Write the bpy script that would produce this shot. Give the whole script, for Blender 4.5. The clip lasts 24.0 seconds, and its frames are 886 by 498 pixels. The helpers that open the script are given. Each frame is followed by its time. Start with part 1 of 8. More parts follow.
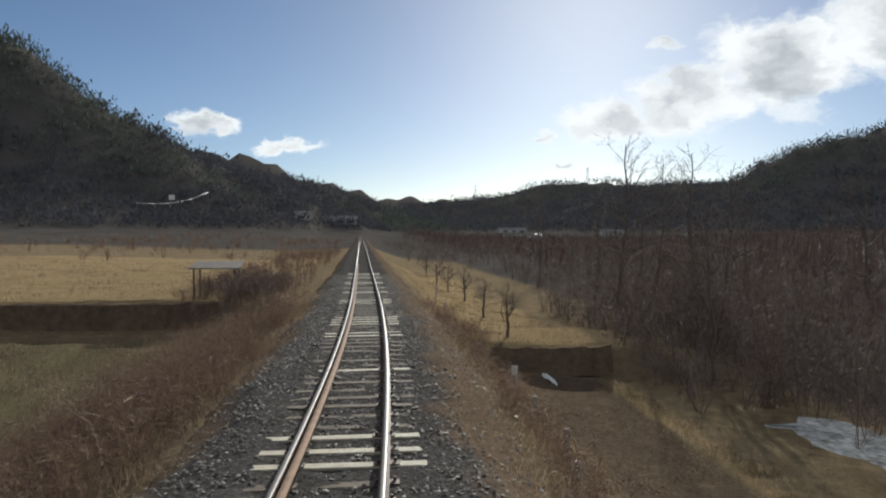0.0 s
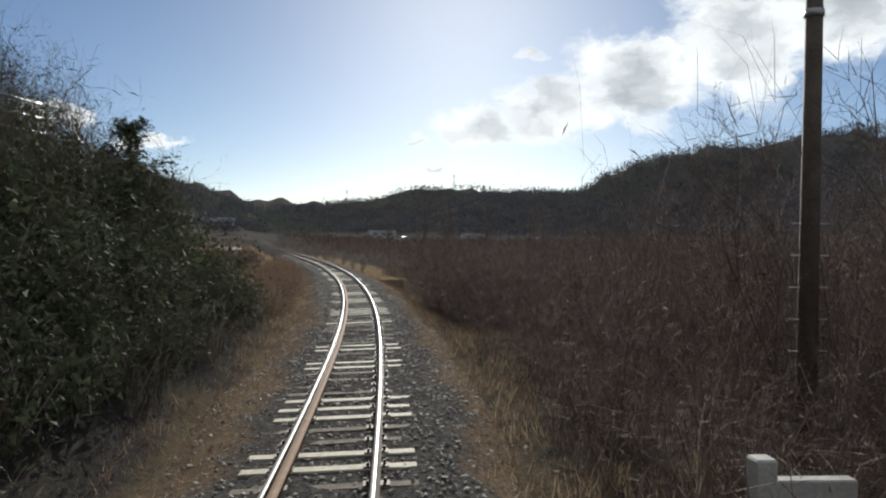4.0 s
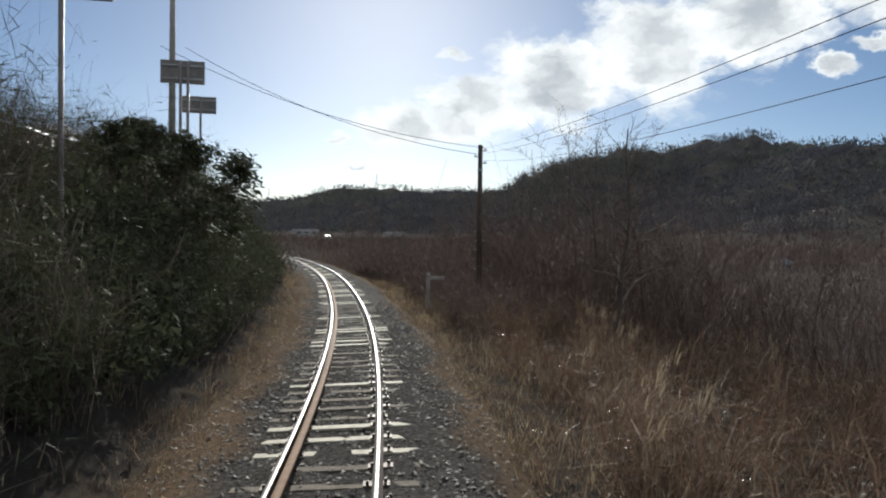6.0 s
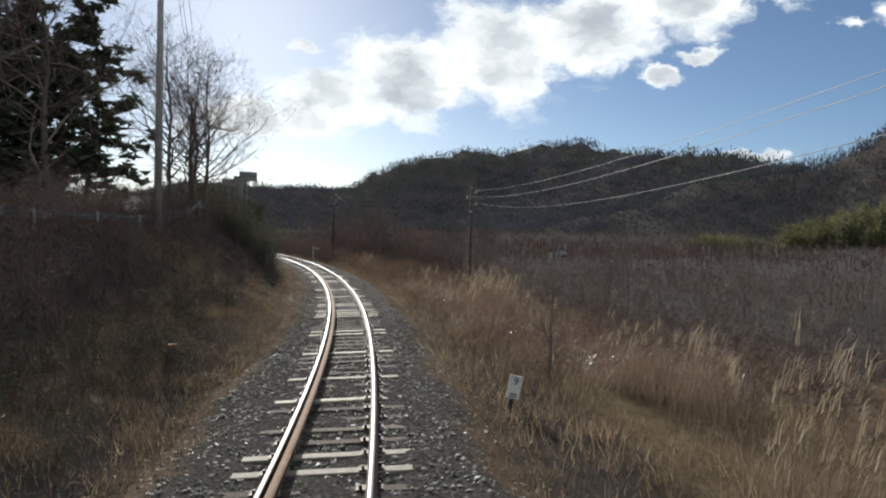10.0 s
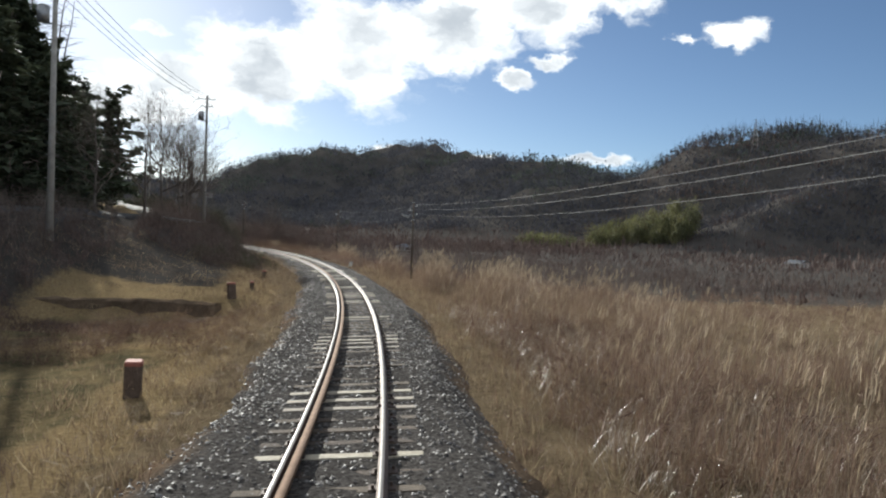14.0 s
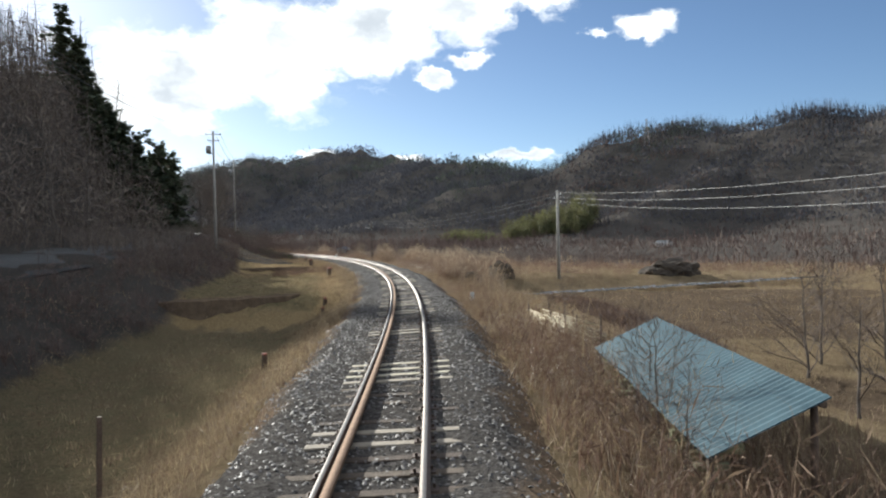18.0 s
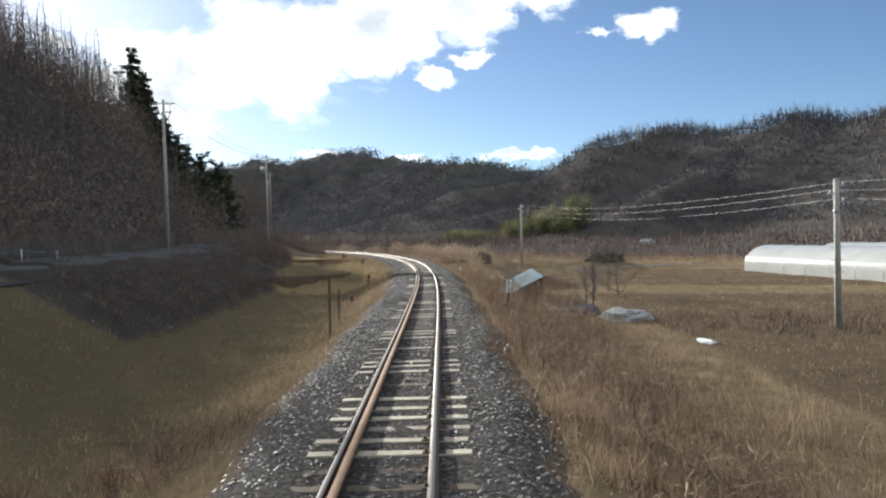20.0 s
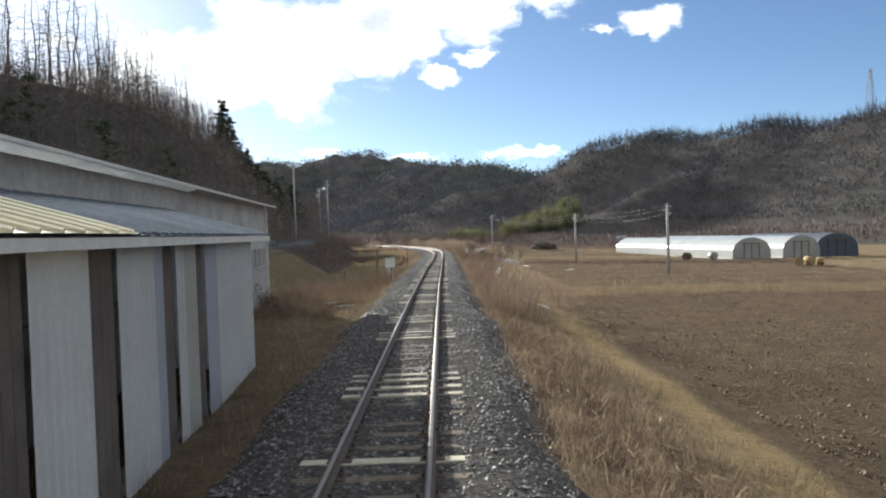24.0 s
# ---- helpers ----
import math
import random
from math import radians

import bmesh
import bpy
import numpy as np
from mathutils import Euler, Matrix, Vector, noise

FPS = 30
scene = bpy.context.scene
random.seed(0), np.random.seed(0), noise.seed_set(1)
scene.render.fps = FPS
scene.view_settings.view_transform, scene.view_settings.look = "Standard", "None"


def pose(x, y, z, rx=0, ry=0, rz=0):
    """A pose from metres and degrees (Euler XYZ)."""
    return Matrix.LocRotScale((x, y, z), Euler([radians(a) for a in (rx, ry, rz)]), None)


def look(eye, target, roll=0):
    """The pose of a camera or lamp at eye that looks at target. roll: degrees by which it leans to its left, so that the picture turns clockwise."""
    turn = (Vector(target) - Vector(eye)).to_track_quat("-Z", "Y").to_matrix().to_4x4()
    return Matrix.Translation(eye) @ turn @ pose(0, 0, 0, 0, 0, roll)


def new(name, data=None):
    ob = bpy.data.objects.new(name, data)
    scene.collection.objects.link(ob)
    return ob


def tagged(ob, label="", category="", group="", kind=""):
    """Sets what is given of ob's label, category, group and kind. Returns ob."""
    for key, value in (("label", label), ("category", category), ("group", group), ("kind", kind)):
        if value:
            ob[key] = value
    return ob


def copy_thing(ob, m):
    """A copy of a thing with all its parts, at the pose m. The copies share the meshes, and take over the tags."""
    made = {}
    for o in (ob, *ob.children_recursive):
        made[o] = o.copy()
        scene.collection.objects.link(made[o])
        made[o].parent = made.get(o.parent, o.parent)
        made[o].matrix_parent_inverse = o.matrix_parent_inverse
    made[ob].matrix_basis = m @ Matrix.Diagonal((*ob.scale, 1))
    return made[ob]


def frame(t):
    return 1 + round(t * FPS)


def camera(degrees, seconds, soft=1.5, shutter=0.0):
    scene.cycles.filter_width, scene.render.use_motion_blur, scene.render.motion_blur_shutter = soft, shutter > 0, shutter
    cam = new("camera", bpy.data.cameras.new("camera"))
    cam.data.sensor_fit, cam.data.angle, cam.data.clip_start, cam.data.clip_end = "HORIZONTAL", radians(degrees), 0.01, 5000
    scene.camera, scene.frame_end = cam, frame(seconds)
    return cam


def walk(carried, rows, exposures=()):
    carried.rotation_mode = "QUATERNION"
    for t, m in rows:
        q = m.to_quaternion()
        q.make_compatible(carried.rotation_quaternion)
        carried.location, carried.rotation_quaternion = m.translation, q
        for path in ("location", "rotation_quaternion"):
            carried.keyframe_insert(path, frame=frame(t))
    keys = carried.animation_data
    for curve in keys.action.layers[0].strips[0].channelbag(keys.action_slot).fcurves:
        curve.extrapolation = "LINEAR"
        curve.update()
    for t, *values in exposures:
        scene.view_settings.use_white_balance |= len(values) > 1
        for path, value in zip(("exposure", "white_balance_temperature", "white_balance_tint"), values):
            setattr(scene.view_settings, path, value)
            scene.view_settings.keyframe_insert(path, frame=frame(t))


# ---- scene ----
cam = camera(61.88, 24.0, soft=2.1)
PATH = [
    (0, look((1.197, 9.457, 2.612), (1.788, 19.437, 2.394), 0.08)),
    (0.5, look((0.951, 2.902, 2.616), (1.769, 12.866, 2.404), 0.42)),
    (1, look((0.562, -3.615, 2.619), (1.607, 6.328, 2.413), 0.70)),
    (1.5, look((0.035, -10.092, 2.621), (1.314, -0.176, 2.421), 0.91)),
    (2, look((-0.652, -16.520, 2.623), (0.837, -6.633, 2.427), 1.04)),
    (2.5, look((-1.497, -22.894, 2.623), (0.147, -13.032, 2.433), 1.05)),
    (3, look((-2.427, -29.226, 2.622), (-0.628, -19.391, 2.438), 0.97)),
    (3.5, look((-3.404, -35.526, 2.620), (-1.376, -25.735, 2.442), 0.83)),
    (4, look((-4.491, -41.778, 2.619), (-2.182, -32.050, 2.446), 0.69)),
    (4.5, look((-5.752, -47.958, 2.618), (-3.165, -38.300, 2.443), 0.59)),
    (5, look((-7.194, -54.056, 2.617), (-4.349, -44.471, 2.441), 0.56)),
    (5.5, look((-8.801, -60.071, 2.618), (-5.719, -50.559, 2.441), 0.61)),
    (6, look((-10.552, -66.004, 2.619), (-7.242, -56.569, 2.440), 0.70)),
    (6.5, look((-12.427, -71.858, 2.620), (-8.887, -62.507, 2.440), 0.82)),
    (7, look((-14.428, -77.630, 2.622), (-10.652, -68.372, 2.440), 0.93)),
    (7.5, look((-16.560, -83.314, 2.622), (-12.551, -74.154, 2.439), 1.02)),
    (8, look((-18.823, -88.914, 2.623), (-14.589, -79.857, 2.438), 1.07)),
    (8.5, look((-21.216, -94.440, 2.623), (-16.759, -85.490, 2.435), 1.11)),
    (9, look((-23.734, -99.889, 2.624), (-19.055, -91.053, 2.432), 1.14)),
    (9.5, look((-26.375, -105.259, 2.624), (-21.471, -96.546, 2.428), 1.16)),
    (10, look((-29.139, -110.545, 2.624), (-24.007, -101.965, 2.425), 1.19)),
    (10.5, look((-32.034, -115.739, 2.625), (-26.679, -107.296, 2.422), 1.24)),
    (11, look((-35.059, -120.835, 2.626), (-29.495, -112.528, 2.419), 1.30)),
    (11.5, look((-38.205, -125.833, 2.626), (-32.443, -117.663, 2.416), 1.39)),
    (12, look((-41.494, -130.781, 2.628), (-35.537, -122.752, 2.414), 1.52)),
    (12.5, look((-44.956, -135.720, 2.630), (-38.807, -127.837, 2.419), 1.68)),
    (13, look((-48.595, -140.644, 2.631), (-42.260, -132.909, 2.424), 1.86)),
    (13.5, look((-52.409, -145.547, 2.633), (-45.896, -137.962, 2.429), 1.99)),
    (14, look((-56.396, -150.428, 2.633), (-49.715, -142.990, 2.432), 2.03)),
    (14.5, look((-60.523, -155.253, 2.632), (-53.689, -147.956, 2.435), 1.90)),
    (15, look((-64.757, -159.992, 2.628), (-57.786, -152.824, 2.434), 1.56)),
    (15.5, look((-69.087, -164.648, 2.623), (-62.001, -157.594, 2.432), 1.05)),
    (16, look((-73.504, -169.227, 2.616), (-66.323, -162.271, 2.429), 0.46)),
    (16.5, look((-77.999, -173.737, 2.609), (-70.744, -166.858, 2.421), -0.14)),
    (17, look((-82.561, -178.183, 2.603), (-75.255, -171.357, 2.414), -0.68)),
    (17.5, look((-87.177, -182.581, 2.598), (-79.844, -175.785, 2.408), -1.09)),
    (18, look((-91.831, -186.956, 2.594), (-84.485, -180.174, 2.403), -1.37)),
    (18.5, look((-96.510, -191.320, 2.592), (-89.159, -184.543, 2.399), -1.55)),
    (19, look((-101.207, -195.681, 2.591), (-93.859, -188.901, 2.397), -1.64)),
    (19.5, look((-105.916, -200.046, 2.591), (-98.575, -193.258, 2.396), -1.64)),
    (20, look((-110.631, -204.422, 2.591), (-103.298, -197.626, 2.396), -1.58)),
    (20.5, look((-115.351, -208.812, 2.593), (-108.023, -202.010, 2.395), -1.49)),
    (21, look((-120.123, -213.254, 2.594), (-112.806, -206.441, 2.393), -1.39)),
    (21.5, look((-124.991, -217.794, 2.595), (-117.687, -210.967, 2.392), -1.33)),
    (22, look((-129.942, -222.449, 2.595), (-122.643, -215.616, 2.389), -1.32)),
    (22.5, look((-134.983, -227.210, 2.594), (-127.678, -220.385, 2.386), -1.38)),
    (23, look((-140.137, -232.050, 2.592), (-132.841, -225.214, 2.382), -1.50)),
    (23.5, look((-145.386, -236.987, 2.590), (-138.114, -230.127, 2.377), -1.68)),
    (24, look((-150.695, -242.067, 2.587), (-143.408, -235.222, 2.372), -1.92)),
]
EXPOSURES = ((0, 0.42, 6030, 6), (5, 0.52, 6030, 6), (10, 0.58, 6030, 6), (14, 0.8, 6030, 6), (18, 1.08, 6030, 6), (24, 1.3, 6030, 6))
walk(cam, PATH, EXPOSURES)

# ---- light and sky ----
SUN_AZ, SUN_EL = radians(15.0), radians(20.0)
sun_dir = Vector((math.sin(SUN_AZ) * math.cos(SUN_EL), math.cos(SUN_AZ) * math.cos(SUN_EL), math.sin(SUN_EL)))
sun_data = bpy.data.lights.new("sun", "SUN")
sun_data.energy, sun_data.angle, sun_data.color = 5.0, radians(0.6), (1.0, 0.93, 0.82)
sun = new("sun", sun_data)
sun.matrix_world = look((0, 0, 60), Vector((0, 0, 60)) - sun_dir)


def build_world():
    w = bpy.data.worlds.new("winter_sky")
    w.use_nodes = True
    scene.world = w
    nt = w.node_tree
    nt.nodes.clear()
    N, Lk = nt.nodes.new, nt.links.new

    def mth(op, a, b=None, c=None):
        n = N("ShaderNodeMath")
        n.operation = op
        for i, v in enumerate((a, b, c)):
            if v is None:
                continue
            if isinstance(v, (int, float)):
                n.inputs[i].default_value = v
            else:
                Lk(v, n.inputs[i])
        return n.outputs[0]

    sky = N("ShaderNodeTexSky")
    sky.sky_type, sky.sun_disc = "NISHITA", False
    sky.sun_elevation, sky.sun_rotation = SUN_EL, SUN_AZ
    sky.air_density, sky.dust_density, sky.ozone_density = 0.68, 0.28, 1.3
    tc = N("ShaderNodeTexCoord")
    sep = N("ShaderNodeSeparateXYZ")
    Lk(tc.outputs["Generated"], sep.inputs[0])
    az0 = mth("MULTIPLY", mth("ARCTAN2", sep.outputs[0], sep.outputs[1]), 57.2958)
    el0 = mth("MULTIPLY", mth("ARCSINE", sep.outputs[2]), 57.2958)
    # puffy outlines: the billows shift the place at which the cloud mask is read
    wv = N("ShaderNodeCombineXYZ")
    Lk(mth("MULTIPLY", az0, 0.42), wv.inputs[0])
    Lk(mth("MULTIPLY", el0, 0.62), wv.inputs[1])
    warp = N("ShaderNodeTexNoise")
    warp.inputs["Scale"].default_value, warp.inputs["Detail"].default_value, warp.inputs["Roughness"].default_value = 1.0, 7, 0.58
    Lk(wv.outputs[0], warp.inputs["Vector"])
    wsep = N("ShaderNodeSeparateColor")
    Lk(warp.outputs["Color"], wsep.inputs[0])
    az = mth("ADD", az0, mth("MULTIPLY", mth("SUBTRACT", wsep.outputs[0], 0.5), 5.0))
    el = mth("ADD", el0, mth("MULTIPLY", mth("SUBTRACT", wsep.outputs[1], 0.5), 3.0))
    comb = N("ShaderNodeCombineXYZ")
    Lk(mth("MULTIPLY", az, 0.1), comb.inputs[0])
    Lk(mth("MULTIPLY", el, 0.16), comb.inputs[1])
    ns = N("ShaderNodeTexNoise")
    ns.inputs["Scale"].default_value, ns.inputs["Detail"].default_value = 2.3, 9
    ns.inputs["Roughness"].default_value, ns.inputs["Distortion"].default_value = 0.56, 0.25
    Lk(comb.outputs[0], ns.inputs["Vector"])
    nb = N("ShaderNodeTexNoise")
    nb.inputs["Scale"].default_value, nb.inputs["Detail"].default_value = 1.7, 6
    Lk(comb.outputs[0], nb.inputs["Vector"])
    total = None
    for ca, ce, ra, re_, amp in CLOUDS:
        u = mth("DIVIDE", mth("SUBTRACT", az, ca), ra)
        v = mth("DIVIDE", mth("SUBTRACT", el, ce), re_)
        g = mth("MULTIPLY", mth("POWER", 2.718, mth("MULTIPLY", mth("ADD", mth("MULTIPLY", u, u), mth("MULTIPLY", v, v)), -1.0)), amp)
        total = g if total is None else mth("MAXIMUM", total, g)
    # unseen cloud of the same broken kind, added round the remaining sky as fill light
    rest = N("ShaderNodeTexNoise")
    rest.inputs["Scale"].default_value, rest.inputs["Detail"].default_value = 3.4, 3
    Lk(tc.outputs["Generated"], rest.inputs["Vector"])
    aside = N("ShaderNodeMapRange")
    aside.interpolation_type = "SMOOTHSTEP"
    aside.inputs[1].default_value, aside.inputs[2].default_value = 58, 75
    Lk(mth("ABSOLUTE", mth("SUBTRACT", az0, 25.0)), aside.inputs[0])
    above = N("ShaderNodeMapRange")
    above.interpolation_type = "SMOOTHSTEP"
    above.inputs[1].default_value, above.inputs[2].default_value = 24, 34
    Lk(el0, above.inputs[0])
    wide = mth("MULTIPLY", mth("MAXIMUM", aside.outputs[0], above.outputs[0]), mth("MULTIPLY", mth("SUBTRACT", rest.outputs[0], 0.4), 5.0))
    total = mth("MAXIMUM", total, mth("MINIMUM", wide, 1.0))
    body = mth("ADD", total, mth("MULTIPLY", mth("SUBTRACT", ns.outputs[0], 0.5), 1.1))
    ramp = N("ShaderNodeMapRange")
    ramp.interpolation_type = "SMOOTHSTEP"
    ramp.inputs[1].default_value, ramp.inputs[2].default_value = 0.3, 0.72
    Lk(body, ramp.inputs[0])
    # thick middles go grey, thin rims stay white
    thick = N("ShaderNodeMapRange")
    thick.interpolation_type = "SMOOTHSTEP"
    thick.inputs[1].default_value, thick.inputs[2].default_value = 0.5, 1.35
    Lk(mth("ADD", total, mth("MULTIPLY", mth("SUBTRACT", nb.outputs[0], 0.5), 2.0)), thick.inputs[0])
    mixc = N("ShaderNodeMix")
    mixc.data_type = "RGBA"
    mixc.inputs[6].default_value, mixc.inputs[7].default_value = CLOUD_RIM, CLOUD_CORE
    Lk(thick.outputs[0], mixc.inputs[0])
    b1, b2 = N("ShaderNodeBackground"), N("ShaderNodeBackground")
    tint = N("ShaderNodeMix")
    tint.data_type, tint.blend_type = "RGBA", "MULTIPLY"
    tint.inputs[0].default_value = 1.0
    tint.inputs[7].default_value = SKY_TINT
    Lk(sky.outputs[0], tint.inputs[6])
    Lk(tint.outputs[2], b1.inputs[0])
    Lk(mixc.outputs[2], b2.inputs[0])
    b1.inputs[1].default_value, b2.inputs[1].default_value = SKY_STRENGTH, 1.0
    ms, out = N("ShaderNodeMixShader"), N("ShaderNodeOutputWorld")
    Lk(ramp.outputs[0], ms.inputs[0])
    Lk(b1.outputs[0], ms.inputs[1])
    Lk(b2.outputs[0], ms.inputs[2])
    Lk(ms.outputs[0], out.inputs[0])


# azimuth, height, half width, half height (degrees), density
CLOUDS = ((16, 8.4, 4, 2.0, 1.0), (22, 9.8, 5, 3.0, 1.05), (28, 11.8, 5.5, 3.8, 1.1), (35, 13.8, 6, 4.2, 1.1), (42, 15.5, 6, 3.8, 1.1), (49, 17.2, 5, 3.2, 1.05), (55, 18.4, 3.5, 2.5, 1.0),
          (47, 11.7, 1.4, 1.0, 0.95), (49.4, 13.3, 1.8, 0.6, 0.85), (63, 14.7, 2.3, 1.0, 0.9), (59.5, 14.6, 1.6, 0.5, 0.8), (53.5, 6.0, 4.0, 0.55, 0.9), (38, 6.2, 1.6, 0.4, 0.85), (45, 5.9, 3.2, 0.45, 0.8),
          (-14.5, 7.9, 3.2, 1.0, 0.95), (-8.5, 6.6, 2.8, 0.7, 0.9), (11, 7.3, 1.2, 0.6, 0.85), (12.3, 4.9, 0.9, 0.4, 0.8), (19.7, 13.9, 1.6, 0.5, 0.8))
CLOUD_RIM, CLOUD_CORE = (0.76, 0.74, 0.71, 1), (0.36, 0.37, 0.385, 1)
SKY_TINT, SKY_STRENGTH = (0.97, 1.0, 1.04, 1), 0.051
build_world()

# ---- materials ----
def material(name, base, rough=0.85, metal=0.0, dark=None, scale=4.0, fine=40.0, bump=0.3, coords="Object", spread=0.0, island=False, spec=0.3, translucent=0.0, cover=None):
    """A procedural surface: two tones by coarse and fine noise, a bump of the fine grain; spread varies it from piece to piece."""
    m = bpy.data.materials.new(name)
    m.use_nodes = True
    nt = m.node_tree
    b = nt.nodes["Principled BSDF"]
    N, Lk = nt.nodes.new, nt.links.new
    b.inputs["Roughness"].default_value, b.inputs["Metallic"].default_value = rough, metal
    b.inputs["Specular IOR Level"].default_value = spec
    dark = dark or tuple(c * 0.55 for c in base)
    tc = N("ShaderNodeTexCoord")
    n1, n2 = N("ShaderNodeTexNoise"), N("ShaderNodeTexNoise")
    n1.inputs["Scale"].default_value, n1.inputs["Detail"].default_value = scale, 5
    n2.inputs["Scale"].default_value, n2.inputs["Detail"].default_value = fine, 4
    for n in (n1, n2):
        Lk(tc.outputs[coords], n.inputs["Vector"])
    add = N("ShaderNodeMath")
    add.operation = "MULTIPLY_ADD"
    add.inputs[1].default_value = 0.45
    Lk(n2.outputs[0], add.inputs[0])
    sc = N("ShaderNodeMath")
    sc.operation = "MULTIPLY"
    sc.inputs[1].default_value = 0.6
    Lk(n1.outputs[0], sc.inputs[0])
    Lk(sc.outputs[0], add.inputs[2])
    mr = N("ShaderNodeMapRange")
    mr.inputs[1].default_value, mr.inputs[2].default_value = 0.36, 0.7
    Lk(add.outputs[0], mr.inputs[0])
    mix = N("ShaderNodeMix")
    mix.data_type = "RGBA"
    mix.inputs[6].default_value, mix.inputs[7].default_value = (*dark, 1), (*base, 1)
    Lk(mr.outputs[0], mix.inputs[0])
    col = mix.outputs[2]
    if spread:
        hs = N("ShaderNodeHueSaturation")
        src = N("ShaderNodeNewGeometry").outputs["Random Per Island"] if island else N("ShaderNodeObjectInfo").outputs["Random"]
        v = N("ShaderNodeMapRange")
        v.inputs[3].default_value, v.inputs[4].default_value = 1 - spread, 1 + spread
        Lk(src, v.inputs[0])
        Lk(v.outputs[0], hs.inputs["Value"])
        h = N("ShaderNodeMapRange")
        h.inputs[3].default_value, h.inputs[4].default_value = 0.5 - spread * 0.04, 0.5 + spread * 0.04
        Lk(src, h.inputs[0])
        Lk(h.outputs[0], hs.inputs["Hue"])
        Lk(col, hs.inputs["Color"])
        col = hs.outputs[0]
    if cover:
        # a ragged cover over part of the surface, where the attribute says so
        at, rag, lay, tone = N("ShaderNodeAttribute"), N("ShaderNodeMath"), N("ShaderNodeMix"), N("ShaderNodeMix")
        at.attribute_name = cover[0]
        rag.operation, rag.use_clamp = "MULTIPLY_ADD", True
        rag.inputs[1].default_value = 1.6
        shift = N("ShaderNodeMath")
        shift.operation = "SUBTRACT"
        Lk(at.outputs["Fac"], shift.inputs[0])
        Lk(n2.outputs[0], shift.inputs[1])
        Lk(shift.outputs[0], rag.inputs[0])
        rag.inputs[2].default_value = 0.5
        lay.data_type = tone.data_type = "RGBA"
        tone.inputs[6].default_value, tone.inputs[7].default_value = (*cover[1], 1), (*cover[2], 1)
        Lk(mr.outputs[0], tone.inputs[0])
        Lk(rag.outputs[0], lay.inputs[0])
        Lk(col, lay.inputs[6])
        Lk(tone.outputs[2], lay.inputs[7])
        col = lay.outputs[2]
    Lk(col, b.inputs["Base Color"])
    if bump:
        bp = N("ShaderNodeBump")
        bp.inputs["Strength"].default_value, bp.inputs["Distance"].default_value = bump, 0.02
        Lk(n2.outputs[0], bp.inputs["Height"])
        Lk(bp.outputs[0], b.inputs["Normal"])
    if translucent:
        tr, ms = N("ShaderNodeBsdfTranslucent"), N("ShaderNodeMixShader")
        ms.inputs[0].default_value = translucent
        Lk(col, tr.inputs[0])
        Lk(b.outputs[0], ms.inputs[1])
        Lk(tr.outputs[0], ms.inputs[2])
        Lk(ms.outputs[0], nt.nodes["Material Output"].inputs[0])
    return m


